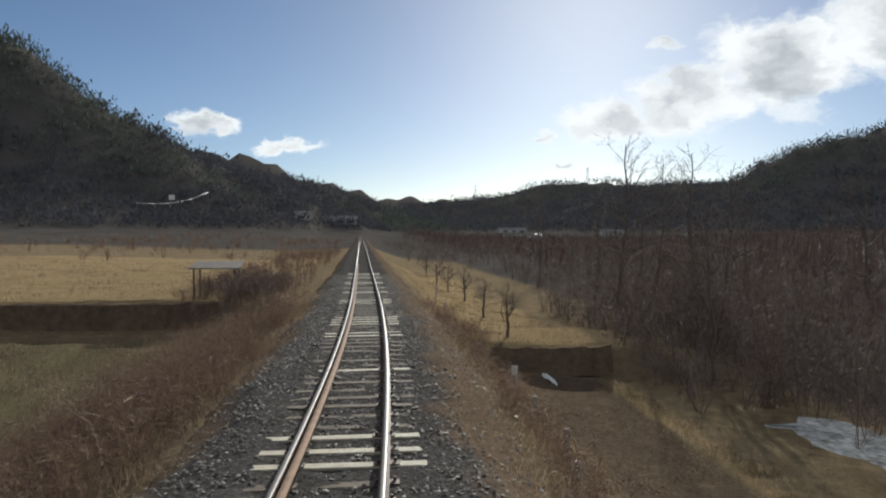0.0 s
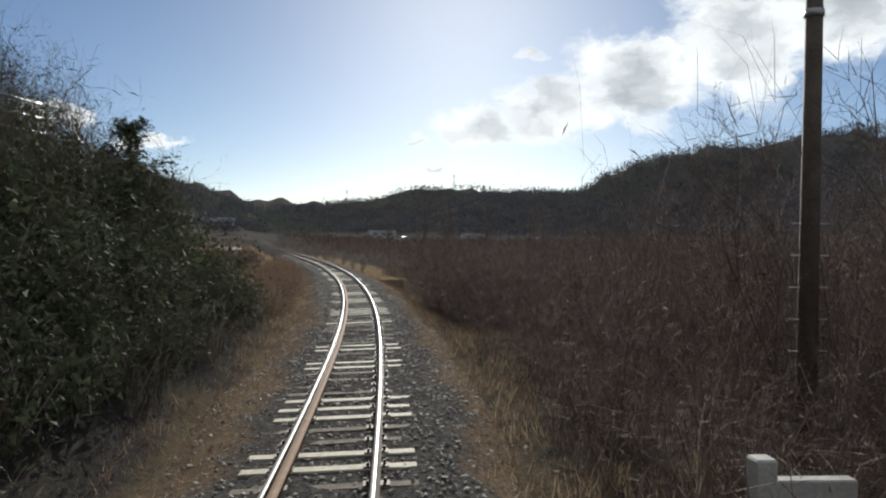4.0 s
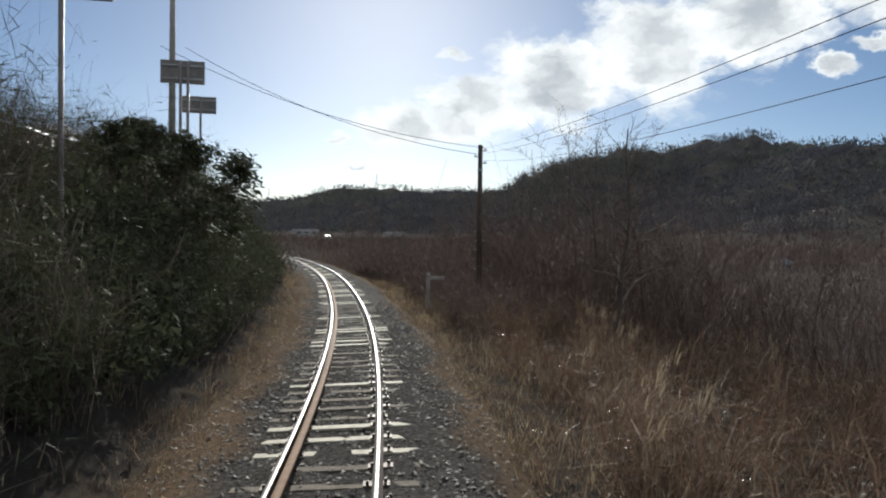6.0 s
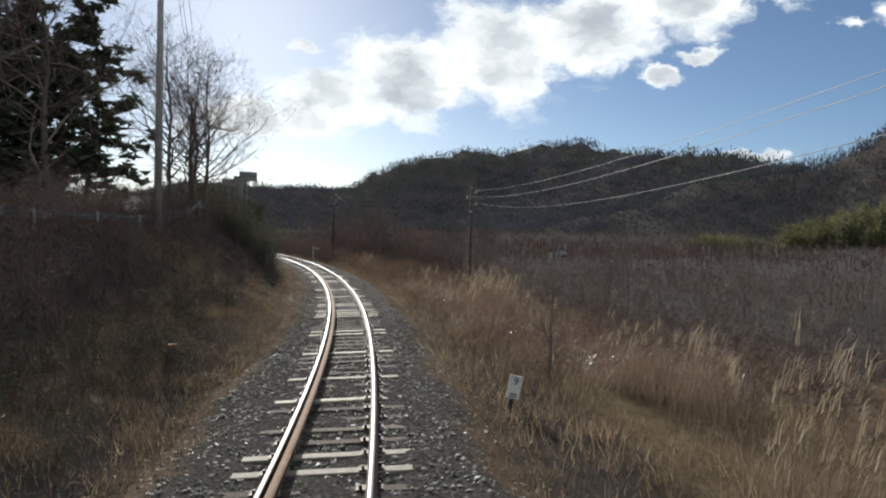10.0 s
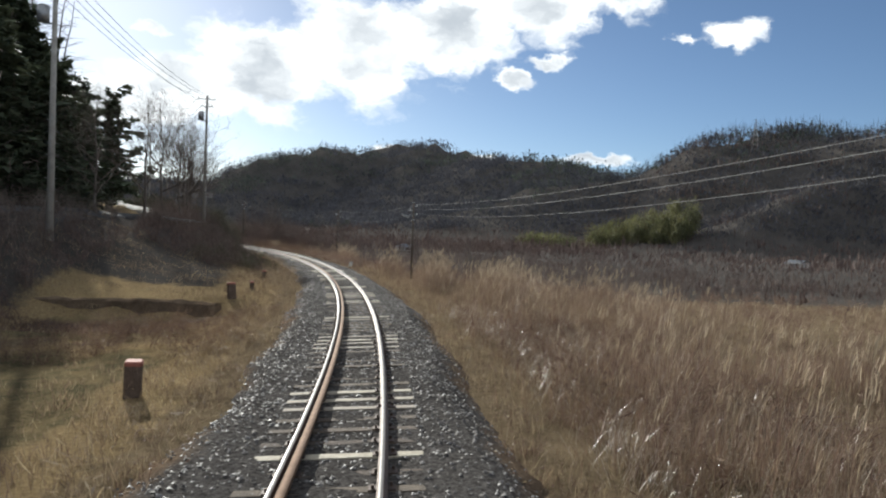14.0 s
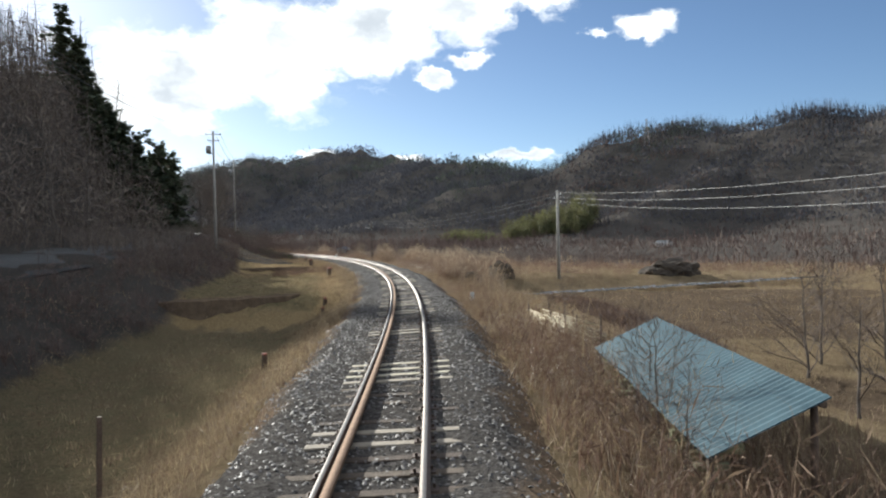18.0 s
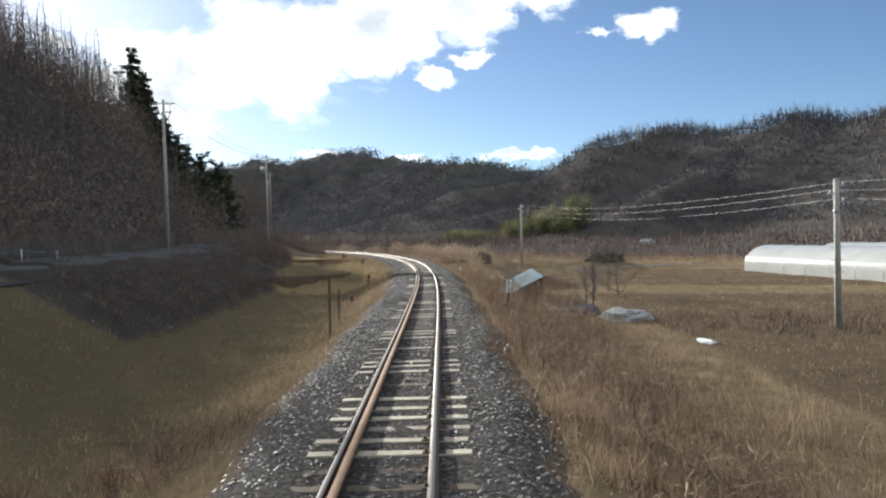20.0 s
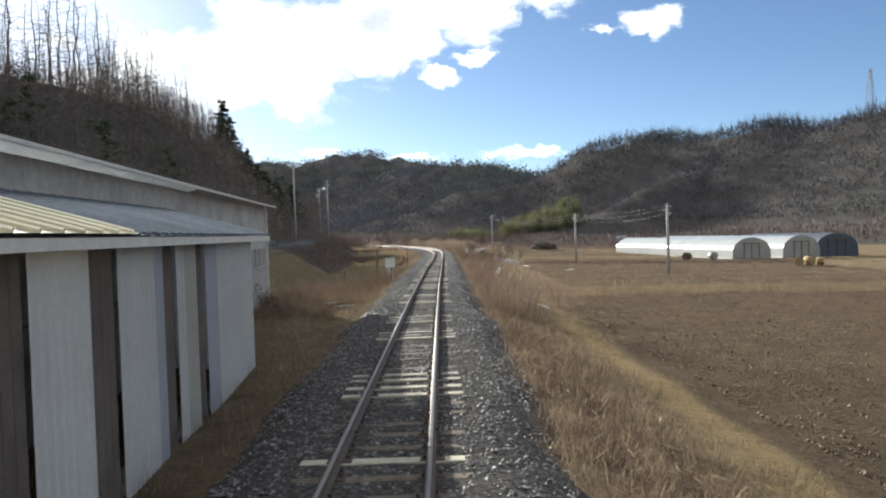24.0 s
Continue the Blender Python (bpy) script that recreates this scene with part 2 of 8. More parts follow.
def ground_material():
    """Earth under dry winter grass; the cover attributes say where soil, woodland or green sward lie."""
    m = bpy.data.materials.new("winter_ground")
    m.use_nodes = True
    nt = m.node_tree
    b = nt.nodes["Principled BSDF"]
    N, Lk = nt.nodes.new, nt.links.new
    b.inputs["Roughness"].default_value, b.inputs["Specular IOR Level"].default_value = 1.0, 0.0
    tc = N("ShaderNodeTexCoord")

    def nz(scale, detail=5, rough=0.6):
        n = N("ShaderNodeTexNoise")
        n.inputs["Scale"].default_value, n.inputs["Detail"].default_value, n.inputs["Roughness"].default_value = scale, detail, rough
        Lk(tc.outputs["Object"], n.inputs["Vector"])
        return n.outputs[0]

    def two(a, c, fac, lo=0.38, hi=0.64):
        mr, mix = N("ShaderNodeMapRange"), N("ShaderNodeMix")
        mr.inputs[1].default_value, mr.inputs[2].default_value = lo, hi
        Lk(fac, mr.inputs[0])
        mix.data_type = "RGBA"
        for i, v in ((6, a), (7, c)):
            if isinstance(v, tuple):
                mix.inputs[i].default_value = (*v, 1)
            else:
                Lk(v, mix.inputs[i])
        Lk(mr.outputs[0], mix.inputs[0])
        return mix.outputs[2]

    coarse, mid, fine = nz(0.16), nz(1.3, 7, 0.7), nz(9.0, 8, 0.75)
    grass = two(two((0.15, 0.115, 0.074), (0.28, 0.217, 0.137), mid), two((0.12, 0.09, 0.058), (0.25, 0.19, 0.118), fine), coarse, 0.35, 0.7)
    soil = two(two((0.08, 0.06, 0.044), (0.165, 0.125, 0.088), fine), (0.2, 0.15, 0.1), mid, 0.5, 0.85)
    green = two((0.085, 0.078, 0.047), (0.17, 0.147, 0.088), fine)
    # woodland floor, greyed a little to carry the haze over the far hills
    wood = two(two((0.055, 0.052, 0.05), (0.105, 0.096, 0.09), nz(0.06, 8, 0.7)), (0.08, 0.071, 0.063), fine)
    straw = two((0.23, 0.165, 0.09), (0.37, 0.28, 0.155), fine)
    col = grass
    for name, c in (("straw", straw), ("soil", soil), ("sward", green), ("wood", wood)):
        at, mix = N("ShaderNodeAttribute"), N("ShaderNodeMix")
        at.attribute_name = name
        mix.data_type = "RGBA"
        # ragged borders
        rag = N("ShaderNodeMath")
        rag.operation = "MULTIPLY_ADD"
        rag.inputs[1].default_value, rag.inputs[2].default_value = 0.8, -0.4
        Lk(mid, rag.inputs[0])
        ad = N("ShaderNodeMath")
        ad.operation = "ADD"
        Lk(at.outputs["Fac"], ad.inputs[0])
        Lk(rag.outputs[0], ad.inputs[1])
        st = N("ShaderNodeMapRange")
        st.inputs[1].default_value, st.inputs[2].default_value = 0.35, 0.65
        Lk(ad.outputs[0], st.inputs[0])
        Lk(st.outputs[0], mix.inputs[0])
        Lk(col, mix.inputs[6])
        Lk(c, mix.inputs[7])
        col = mix.outputs[2]
    Lk(col, b.inputs["Base Color"])
    bp = N("ShaderNodeBump")
    bp.inputs["Strength"].default_value, bp.inputs["Distance"].default_value = 1.0, 0.2
    Lk(fine, bp.inputs["Height"])
    Lk(bp.outputs[0], b.inputs["Normal"])
    return m


M_GROUND = ground_material()
M_BALLAST = material("ballast_bed", (0.11, 0.102, 0.096), 0.95, dark=(0.022, 0.02, 0.018), scale=14.0, fine=38.0, bump=1.0, spec=0.0, cover=("litter", (0.07, 0.052, 0.038), (0.165, 0.12, 0.082)))
M_STONE = material("crushed_stone", (0.165, 0.154, 0.15), 0.6, dark=(0.062, 0.057, 0.055), scale=6, fine=60, bump=0.3, spread=0.5, island=True, spec=0.22)
M_STONE_OLD = material("old_ballast_stone", (0.15, 0.136, 0.123), 0.8, dark=(0.06, 0.053, 0.047), scale=6, fine=60, bump=0.3, spread=0.5, island=True, spec=0.3)
M_RAIL = material("rail_steel_side", (0.16, 0.115, 0.09), 0.6, 0.35, dark=(0.075, 0.054, 0.043), scale=8, fine=70, bump=0.2)
M_RAILTOP = material("rail_head_polished", (0.14, 0.13, 0.12), 0.46, 0.15, dark=(0.11, 0.098, 0.088), scale=3, fine=90, bump=0.03, spec=0.16)
M_GUARD = material("guard_rail_rust", (0.33, 0.225, 0.155), 0.9, 0.0, dark=(0.22, 0.145, 0.1), scale=5, fine=60, bump=0.2, spec=0.1)
M_SLEEPER = material("old_sleeper_wood", (0.13, 0.1, 0.075), 0.95, dark=(0.055, 0.043, 0.033), scale=6, fine=50, bump=0.6, spread=0.3)
M_SLEEPER_PALE = material("pale_new_sleeper_wood", (0.38, 0.335, 0.26), 0.8, dark=(0.22, 0.19, 0.145), scale=7, fine=60, bump=0.4, spread=0.32)
M_PLATE = material("fastening_iron", (0.1, 0.07, 0.055), 0.7, 0.4, bump=0.2)
M_YELLOW = material("yellow_marker_paint", (0.62, 0.4, 0.06), 0.6, dark=(0.45, 0.28, 0.05), bump=0.1)
M_DRYGRASS = material("dry_grass_blades", (0.36, 0.275, 0.175), 0.75, dark=(0.2, 0.148, 0.094), scale=0.4, fine=6, bump=0, spread=0.45, island=True, translucent=0.28)
M_BROWNWEED = material("brown_weed_stems", (0.21, 0.137, 0.094), 0.85, dark=(0.115, 0.074, 0.052), scale=0.5, fine=6, bump=0, spread=0.4, island=True, translucent=0.2)
M_PAMPAS = material("pampas_grass_straw", (0.33, 0.25, 0.172), 0.6, dark=(0.175, 0.128, 0.088), scale=0.4, fine=5, bump=0, spread=0.5, island=True, translucent=0.28)
M_BRAMBLE = material("bramble_stems", (0.165, 0.115, 0.098), 0.85, dark=(0.095, 0.066, 0.056), scale=0.7, fine=9, bump=0, spread=0.4, island=True, translucent=0.05)
M_CLOD = material("soil_clod", (0.2, 0.15, 0.105), 1.0, dark=(0.12, 0.088, 0.062), scale=2, fine=20, bump=0, spread=0.3, island=True, spec=0.0)
M_RUSSET = material("russet_dead_grass", (0.25, 0.165, 0.122), 0.85, dark=(0.125, 0.083, 0.063), scale=0.5, fine=6, bump=0, spread=0.35, island=True, translucent=0.35)
M_STALK = material("shiny_dead_stalk", (0.42, 0.35, 0.26), 0.35, dark=(0.28, 0.22, 0.16), scale=0.5, fine=6, bump=0, spread=0.3, island=True, translucent=0.15, spec=0.5)
M_PLUME = material("pampas_plume", (0.45, 0.36, 0.25), 0.85, dark=(0.32, 0.25, 0.17), scale=3, fine=30, bump=0, spread=0.14, island=True, translucent=0.18)
M_TWIG = material("bare_twigs", (0.2, 0.16, 0.135), 0.9, dark=(0.115, 0.092, 0.077), scale=1, fine=9, bump=0, spread=0.35, island=True, translucent=0.08)
M_BARK = material("grey_brown_bark", (0.17, 0.143, 0.122), 0.9, dark=(0.075, 0.063, 0.053), scale=3, fine=30, bump=0.7)
M_LEAF = material("evergreen_leaves", (0.085, 0.09, 0.052), 0.85, dark=(0.05, 0.058, 0.034), scale=0.6, fine=8, bump=0, spread=0.4, island=True, translucent=0.12, spec=0.08)
M_CONIFER = material("conifer_needles", (0.095, 0.11, 0.07), 0.8, dark=(0.06, 0.072, 0.046), scale=0.6, fine=8, bump=0, spec=0.1, spread=0.4, island=True, translucent=0.15)
M_BAMBOO = material("bamboo_foliage", (0.18, 0.168, 0.07), 0.7, dark=(0.08, 0.085, 0.045), scale=0.08, fine=0.5, bump=0, spread=0.4, island=True, translucent=0.3)
# bare wood in cool grey: distance haze is mixed into its colour
M_HAZEWOOD = material("hazed_bare_wood", (0.125, 0.123, 0.134), 1.0, dark=(0.085, 0.085, 0.094), scale=0.012, fine=0.08, bump=0, spread=0.1, island=True, translucent=0.05, spec=0.0)
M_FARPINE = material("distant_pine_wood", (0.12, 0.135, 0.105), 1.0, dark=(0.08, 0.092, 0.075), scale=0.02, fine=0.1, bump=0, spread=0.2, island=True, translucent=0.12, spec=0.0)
M_CONCRETE = material("weathered_concrete", (0.42, 0.4, 0.37), 0.9, dark=(0.25, 0.235, 0.21), scale=3, fine=30, bump=0.35)
M_POLEWOOD = material("creosoted_pole_wood", (0.11, 0.085, 0.065), 0.85, dark=(0.05, 0.04, 0.032), scale=3, fine=30, bump=0.4)
M_WIRE = material("bare_wire", (0.3, 0.3, 0.3), 0.6, 0.2, bump=0)
M_CABLE = material("black_cable", (0.05, 0.05, 0.05), 0.5, bump=0)
M_STEEL = material("galvanised_steel", (0.45, 0.46, 0.47), 0.45, 0.7, scale=3, fine=30, bump=0.1)
M_PORCELAIN = material("white_porcelain", (0.75, 0.74, 0.7), 0.25, bump=0, spec=0.5)
M_WHITE = material("white_paint", (0.74, 0.73, 0.69), 0.55, dark=(0.58, 0.56, 0.5), scale=2, fine=25, bump=0.1)
M_BLACK = material("black_paint", (0.025, 0.025, 0.025), 0.6, bump=0.05)
M_ASPHALT = material("asphalt", (0.06, 0.06, 0.06), 0.9, dark=(0.04, 0.04, 0.04), scale=1, fine=60, bump=0.4)

# ---- the line of the track ----
# s runs along the track in metres (the camera rolls towards larger s), n to the side: positive on the valley side
BEARINGS = np.radians((-2.95, -2.95, -2.95, -2.95, -2.65, -1.35, 0.81, 3.40, 6.01, 8.54, 10.39, 13.57, 16.81, 19.74, 22.82, 25.89, 29.03, 32.32, 35.41, 38.40, 41.18, 43.61, 45.48, 46.65, 47.08, 47.12, 47.00, 46.88, 46.70, 46.74, 46.47, 46.47, 46.47, 46.47))
CANTS = np.radians((0.00, 0.20, 0.60, 1.37, 2.35, 1.86, 2.25, 2.46, 2.86, 3.16, 0.69, -0.35, 0.00, 0.00, 0.00, 0.00, 0.00, 0.00))


def glide(values, first, step, at):
    """A smooth curve through evenly spaced values (natural spline)."""
    n = len(values)
    a, r = np.eye(n), np.zeros((n, n))
    for i in range(1, n - 1):
        a[i, i - 1 : i + 2] = 1, 4, 1
        r[i, i - 1 : i + 2] = 6 / step**2, -12 / step**2, 6 / step**2
    bend = np.linalg.solve(a, r @ values)
    q = np.clip((np.asarray(at, float) - first) / step, 0, n - 1.0001)
    i = q.astype(int)
    u = q - i
    k = step * step / 6
    return (1 - u) * values[i] + u * values[i + 1] + k * (((1 - u) ** 3 - (1 - u)) * bend[i] + (u**3 - u) * bend[i + 1])


TS = np.arange(-700.0, 430.0, 0.5)
TA = glide(BEARINGS, -90, 13.0, TS)
TC = glide(CANTS, -90, 30.0, TS)
TX, TY = np.cumsum(-np.sin(TA)) * 0.5, np.cumsum(-np.cos(TA)) * 0.5
ORIGIN = int(round(700 / 0.5))
TX, TY = TX - TX[ORIGIN], TY - TY[ORIGIN]


def along(s, n):
    """World x and y of a place beside the track."""
    a = np.interp(s, TS, TA)
    return np.interp(s, TS, TX) + n * np.cos(a), np.interp(s, TS, TY) - n * np.sin(a)


def beside(x, y):
    """s and n of world places."""
    x, y = np.ravel(np.asarray(x, float)), np.ravel(np.asarray(y, float))
    s, n = np.empty(len(x)), np.empty(len(x))
    step = 6
    cx, cy = TX[::step].astype(np.float32), TY[::step].astype(np.float32)
    for k in range(0, len(x), 20000):
        px, py = x[k : k + 20000, None], y[k : k + 20000, None]
        i = ((cx - px.astype(np.float32)) ** 2 + (cy - py.astype(np.float32)) ** 2).argmin(1) * step
        j = np.clip(i[:, None] + np.arange(-step, step + 1), 0, len(TS) - 1)
        j = np.take_along_axis(j, ((TX[j] - px) ** 2 + (TY[j] - py) ** 2).argmin(1)[:, None], 1)[:, 0]
        dx, dy = px[:, 0] - TX[j], py[:, 0] - TY[j]
        n[k : k + 20000] = dx * np.cos(TA[j]) - dy * np.sin(TA[j])
        s[k : k + 20000] = TS[j] - dx * np.sin(TA[j]) - dy * np.cos(TA[j])
    return s, n


# heights of the ground across the line at stations along it
ACROSS = np.array((-60, -30, -18, -12, -9, -7, -5, -3.2, -2.3, 2.3, 3.4, 5.5, 8, 12, 20, 35, 70))
STATIONS = []


def station(s, *z):
    STATIONS.append((s, z))


station(-700, 3, 1, -1, -1, -1, -0.9, -0.8, -0.6, -0.5, -0.5, -0.8, -1.5, -2.5, -3, -3.5, -4, -4)
station(-120, 0, -0.8, -1, -1, -1, -0.9, -0.8, -0.6, -0.5, -0.5, -0.9, -1.8, -2.6, -3, -3.5, -4, -4)
station(-49.3, -1, -1, -1, -1, -1, -1, -1, -0.9, -0.5, -0.5, -1.2, -2.6, -2.8, -2.9, -3.3, -4.2, -4.5)
station(-48.2, -2.4, -2.4, -2.4, -2.4, -2.4, -2.0, -1.5, -0.9, -0.5, -0.5, -1.2, -2.4, -2.45, -2.5, -3.7, -4.3, -4.6)
station(-42.6, -2.5, -2.5, -2.5, -2.5, -2.4, -2.1, -1.6, -0.9, -0.5, -0.5, -1.3, -2.45, -2.5, -2.6, -4.2, -4.5, -4.6)
station(-41.2, -2.5, -2.5, -2.5, -2.5, -2.4, -2.1, -1.6, -0.9, -0.5, -0.5, -1.4, -3.4, -3.65, -3.9, -4.4, -4.6, -4.6)
station(0, -2.4, -2.4, -2.4, -2.4, -2.4, -2.2, -1.6, -0.9, -0.5, -0.5, -1.3, -3.1, -3.65, -3.9, -4.5, -4.6, -4.6)
station(14, 0.5, 0.0, -0.8, -1.2, -1.5, -1.5, -1.2, -0.7, -0.5, -0.5, -0.8, -1.5, -2.2, -3.0, -4.0, -4.4, -4.6)
station(21, 6.2, 6.2, 6.2, 6.1, 5.6, 4.2, 1.8, -0.3, -0.5, -0.5, -0.4, -0.3, -0.6, -1.5, -3.0, -4.0, -4.5)
station(70, 3.6, 3.6, 3.6, 3.6, 3.6, 3.4, 1.6, -0.3, -0.5, -0.5, -0.6, -0.8, -1.2, -2.0, -3.0, -4.0, -4.5)
station(85, 3.6, 3.6, 3.6, 3.4, 2.6, 1.3, 0.1, -0.4, -0.5, -0.5, -0.6, -0.8, -1.2, -2.0, -3.0, -4.0, -4.5)
station(105, 3.6, 3.6, 3.6, 2.4, 0.8, 0.0, -0.3, -0.5, -0.5, -0.5, -0.6, -0.7, -0.9, -1.3, -2.2, -3.2, -4.0)
station(125, 3.6, 3.6, 2.6, 0.0, -0.4, -0.4, -0.4, -0.4, -0.5, -0.5, -0.6, -0.7, -0.8, -1.0, -1.6, -2.6, -3.5)
station(131.5, 3.5, 3.2, 2.3, -0.5, -0.6, -0.5, -0.4, -0.4, -0.5, -0.5, -0.6, -0.7, -0.8, -0.9, -1.3, -2.2, -3.0)
station(132.4, 3.5, 3.1, 2.2, -1.3, -1.4, -1.4, -1.0, -0.55, -0.5, -0.5, -0.6, -0.7, -0.8, -0.9, -1.25, -2.1, -2.95)
station(136.4, 3.4, 3.0, 2.1, -1.3, -1.4, -1.35, -0.95, -0.6, -0.5, -0.5, -0.6, -0.7, -0.8, -0.9, -1.2, -2.0, -2.9)
station(137.4, 3.4, 3.0, 2.1, -0.92, -0.97, -0.95, -0.8, -0.6, -0.5, -0.5, -0.6, -0.7, -0.8, -0.9, -1.2, -2.0, -2.9)
station(162, 3.4, 2.8, 1.9, -0.8, -0.85, -0.85, -0.8, -0.7, -0.5, -0.5, -0.5, -0.5, -0.5, -0.5, -0.9, -1.6, -2.5)
station(166.5, 3.4, 2.7, 1.8, -0.85, -0.9, -0.95, -1.0, -0.75, -0.5, -0.5, -0.8, -1.3, -1.6, -1.7, -1.8, -2.0, -2.6)
station(169, 3.4, 2.7, 1.8, -0.9, -1.0, -1.5, -1.6, -0.95, -0.5, -0.5, -0.75, -1.15, -1.35, -1.4, -1.6, -1.9, -2.6)
station(171, 3.4, 2.6, 1.5, -2.45, -2.6, -2.6, -2.1, -1.1, -0.5, -0.5, -0.7, -1.0, -1.1, -1.1, -1.3, -1.8, -2.6)
station(200, 3.4, 2.5, 1.3, -2.4, -2.5, -2.5, -2.0, -1.05, -0.5, -0.5, -0.7, -1.1, -1.2, -1.2, -1.4, -1.9, -2.6)
station(245, 3.4, 2.4, 1.2, -1.9, -1.9, -1.75, -1.3, -0.75, -0.5, -0.5, -0.8, -1.2, -1.3, -1.3, -1.4, -1.9, -2.6)
station(258, 3.4, 2.0, 0.8, -0.4, -0.4, -0.4, -0.5, -0.55, -0.5, -0.5, -0.9, -1.3, -1.5, -1.5, -1.5, -1.9, -2.6)
station(430, 3.4, 2.0, 0.8, -0.4, -0.4, -0.4, -0.5, -0.55, -0.5, -0.5, -0.9, -1.3, -1.5, -1.5, -1.5, -1.9, -2.6)
ST_S = np.array([s for s, z in STATIONS], float)
ST_Z = np.array([z for s, z in STATIONS], float)

# hill crests: width of the flank, then points of the crest
HILLS = []


def hill(width, *crest):
    HILLS.append((width, np.array(crest, float)))


hill(95, (400, 300, 30), (430, 230, 50), (478, 170, 64), (485, 125, 79), (490, 60, 89), (490, 0, 88), (480, -60, 79), (470, -114, 88), (440, -220, 98), (420, -420, 105))
hill(230, (438, 1068, 78), (540, 1020, 88), (615, 977, 128), (679, 935, 136), (790, 850, 150), (745, 692, 116), (726, 500, 104), (780, 424, 88), (700, 330, 60))
hill(260, (60, 1457, 50), (137, 1451, 68), (321, 1421, 84), (362, 1410, 101), (440, 1390, 88), (610, 1322, 93), (708, 1271, 113), (830, 1200, 165), (1000, 1000, 180))
hill(120, (-700, 300, 156), (-420, 440, 138), (-260, 513, 111), (-207, 542, 80), (-173, 557, 55), (-120, 600, 20))
hill(220, (-600, 1000, 150), (-295, 1062, 97), (-214, 1083, 82), (-120, 1101, 44))
hill(420, (-600, 2400, 260), (-284, 2589, 160), (-110, 2604, 118), (107, 2605, 119), (240, 2601, 80))
hill(27, (-260, -130, 58), (-180, -100, 44), (-120, -88, 34), (-82, -84, 28), (-67, -66, 26), (-54, -62, 26), (-44, -55, 25), (-34, -46, 22), (-26, -39, 14))
hill(36, (318, 62, 13), (335, 30, 24), (400, 20, 45))
hill(150, (-700, 0, 120), (-600, -300, 130), (-500, -600, 120))


def ground_z(x, y, s=None, n=None):
    """The height of the ground."""
    x, y = np.ravel(np.asarray(x, float)), np.ravel(np.asarray(y, float))
    if s is None:
        s, n = beside(x, y)
    # the field ditch runs askew to the track
    s = s + np.clip(n - 8, 0, 30) * 0.25 * np.exp(-(((s - 163) / 12) ** 2))
    i = np.clip(np.searchsorted(ST_S, s) - 1, 0, len(ST_S) - 2)
    u = np.clip((s - ST_S[i]) / (ST_S[i + 1] - ST_S[i]), 0, 1)
    j = np.clip(np.searchsorted(ACROSS, n) - 1, 0, len(ACROSS) - 2)
    v = np.clip((n - ACROSS[j]) / (ACROSS[j + 1] - ACROSS[j]), 0, 1)
    z = (1 - u) * ((1 - v) * ST_Z[i, j] + v * ST_Z[i, j + 1]) + u * ((1 - v) * ST_Z[i + 1, j] + v * ST_Z[i + 1, j + 1])
    calm = np.clip((np.abs(n) - 2.2) / 3, 0, 1)
    z = z + calm * (0.07 * np.sin(x * 1.9 + 1.3 * np.sin(y * 0.9)) * np.cos(y * 1.7 + np.sin(x * 1.1)) + 0.05 * np.sin(x * 0.61 + y * 0.83))
    rise = np.zeros(len(x))
    for width, crest in HILLS:
        best = np.zeros(len(x))
        for a, b in zip(crest[:-1], crest[1:]):
            dx, dy = b[0] - a[0], b[1] - a[1]
            w = np.clip(((x - a[0]) * dx + (y - a[1]) * dy) / (dx * dx + dy * dy), 0, 1)
            d2 = (x - a[0] - w * dx) ** 2 + (y - a[1] - w * dy) ** 2
            best = np.maximum(best, (a[2] + w * (b[2] - a[2])) * np.exp(-d2 / width**2))
        rise = np.maximum(rise, best)
    rough = 1 + 0.10 * np.sin(x * 0.021 + 2 * np.sin(y * 0.013)) * np.cos(y * 0.024) + 0.05 * np.sin(x * 0.07 + y * 0.05)
    far = np.maximum(np.clip((np.abs(n) - 23) / 10, 0, 1), np.clip((-s - 420) / 200, 0, 1))
    return z + far * rise * rough


def mesh_of(name, verts, tris=(), quads=(), mats=(), index=None, smooth=False):
    """A mesh from arrays of corners, triangles and quads."""
    me = bpy.data.meshes.new(name)
    verts = np.asarray(verts, np.float32).reshape(-1, 3)
    tris, quads = np.asarray(tris, np.int32).reshape(-1, 3), np.asarray(quads, np.int32).reshape(-1, 4)
    me.vertices.add(len(verts))
    me.vertices.foreach_set("co", verts.ravel())
    loops = np.concatenate([tris.ravel(), quads.ravel()])
    me.loops.add(len(loops))
    me.loops.foreach_set("vertex_index", loops)
    nt, nq = len(tris), len(quads)
    me.polygons.add(nt + nq)
    starts = np.concatenate([np.arange(nt) * 3, nt * 3 + np.arange(nq) * 4]).astype(np.int32)
    me.polygons.foreach_set("loop_start", starts)
    for m in mats:
        me.materials.append(m)
    if index is not None:
        me.polygons.foreach_set("material_index", np.asarray(index, np.int32))
    if smooth:
        me.polygons.foreach_set("use_smooth", np.ones(nt + nq, bool))
    me.update(calc_edges=True)
    return me


def grid_quads(rows, cols):
    i = np.arange(rows - 1)[:, None] * cols + np.arange(cols - 1)[None]
    return np.stack([i, i + 1, i + cols + 1, i + cols], -1).reshape(-1, 4)


def spaced(lo, hi, step, out):
    """Even steps from lo to hi, then ever wider ones out to a distance."""
    tail, d, w = [], 0.0, step
    while d < out:
        w = min(w * 1.12, 33 if d < 1500 else 200)
        d += w
        tail.append(d)
    return np.concatenate([lo - np.array(tail[::-1]), np.arange(lo, hi, step), hi + np.array(tail)])


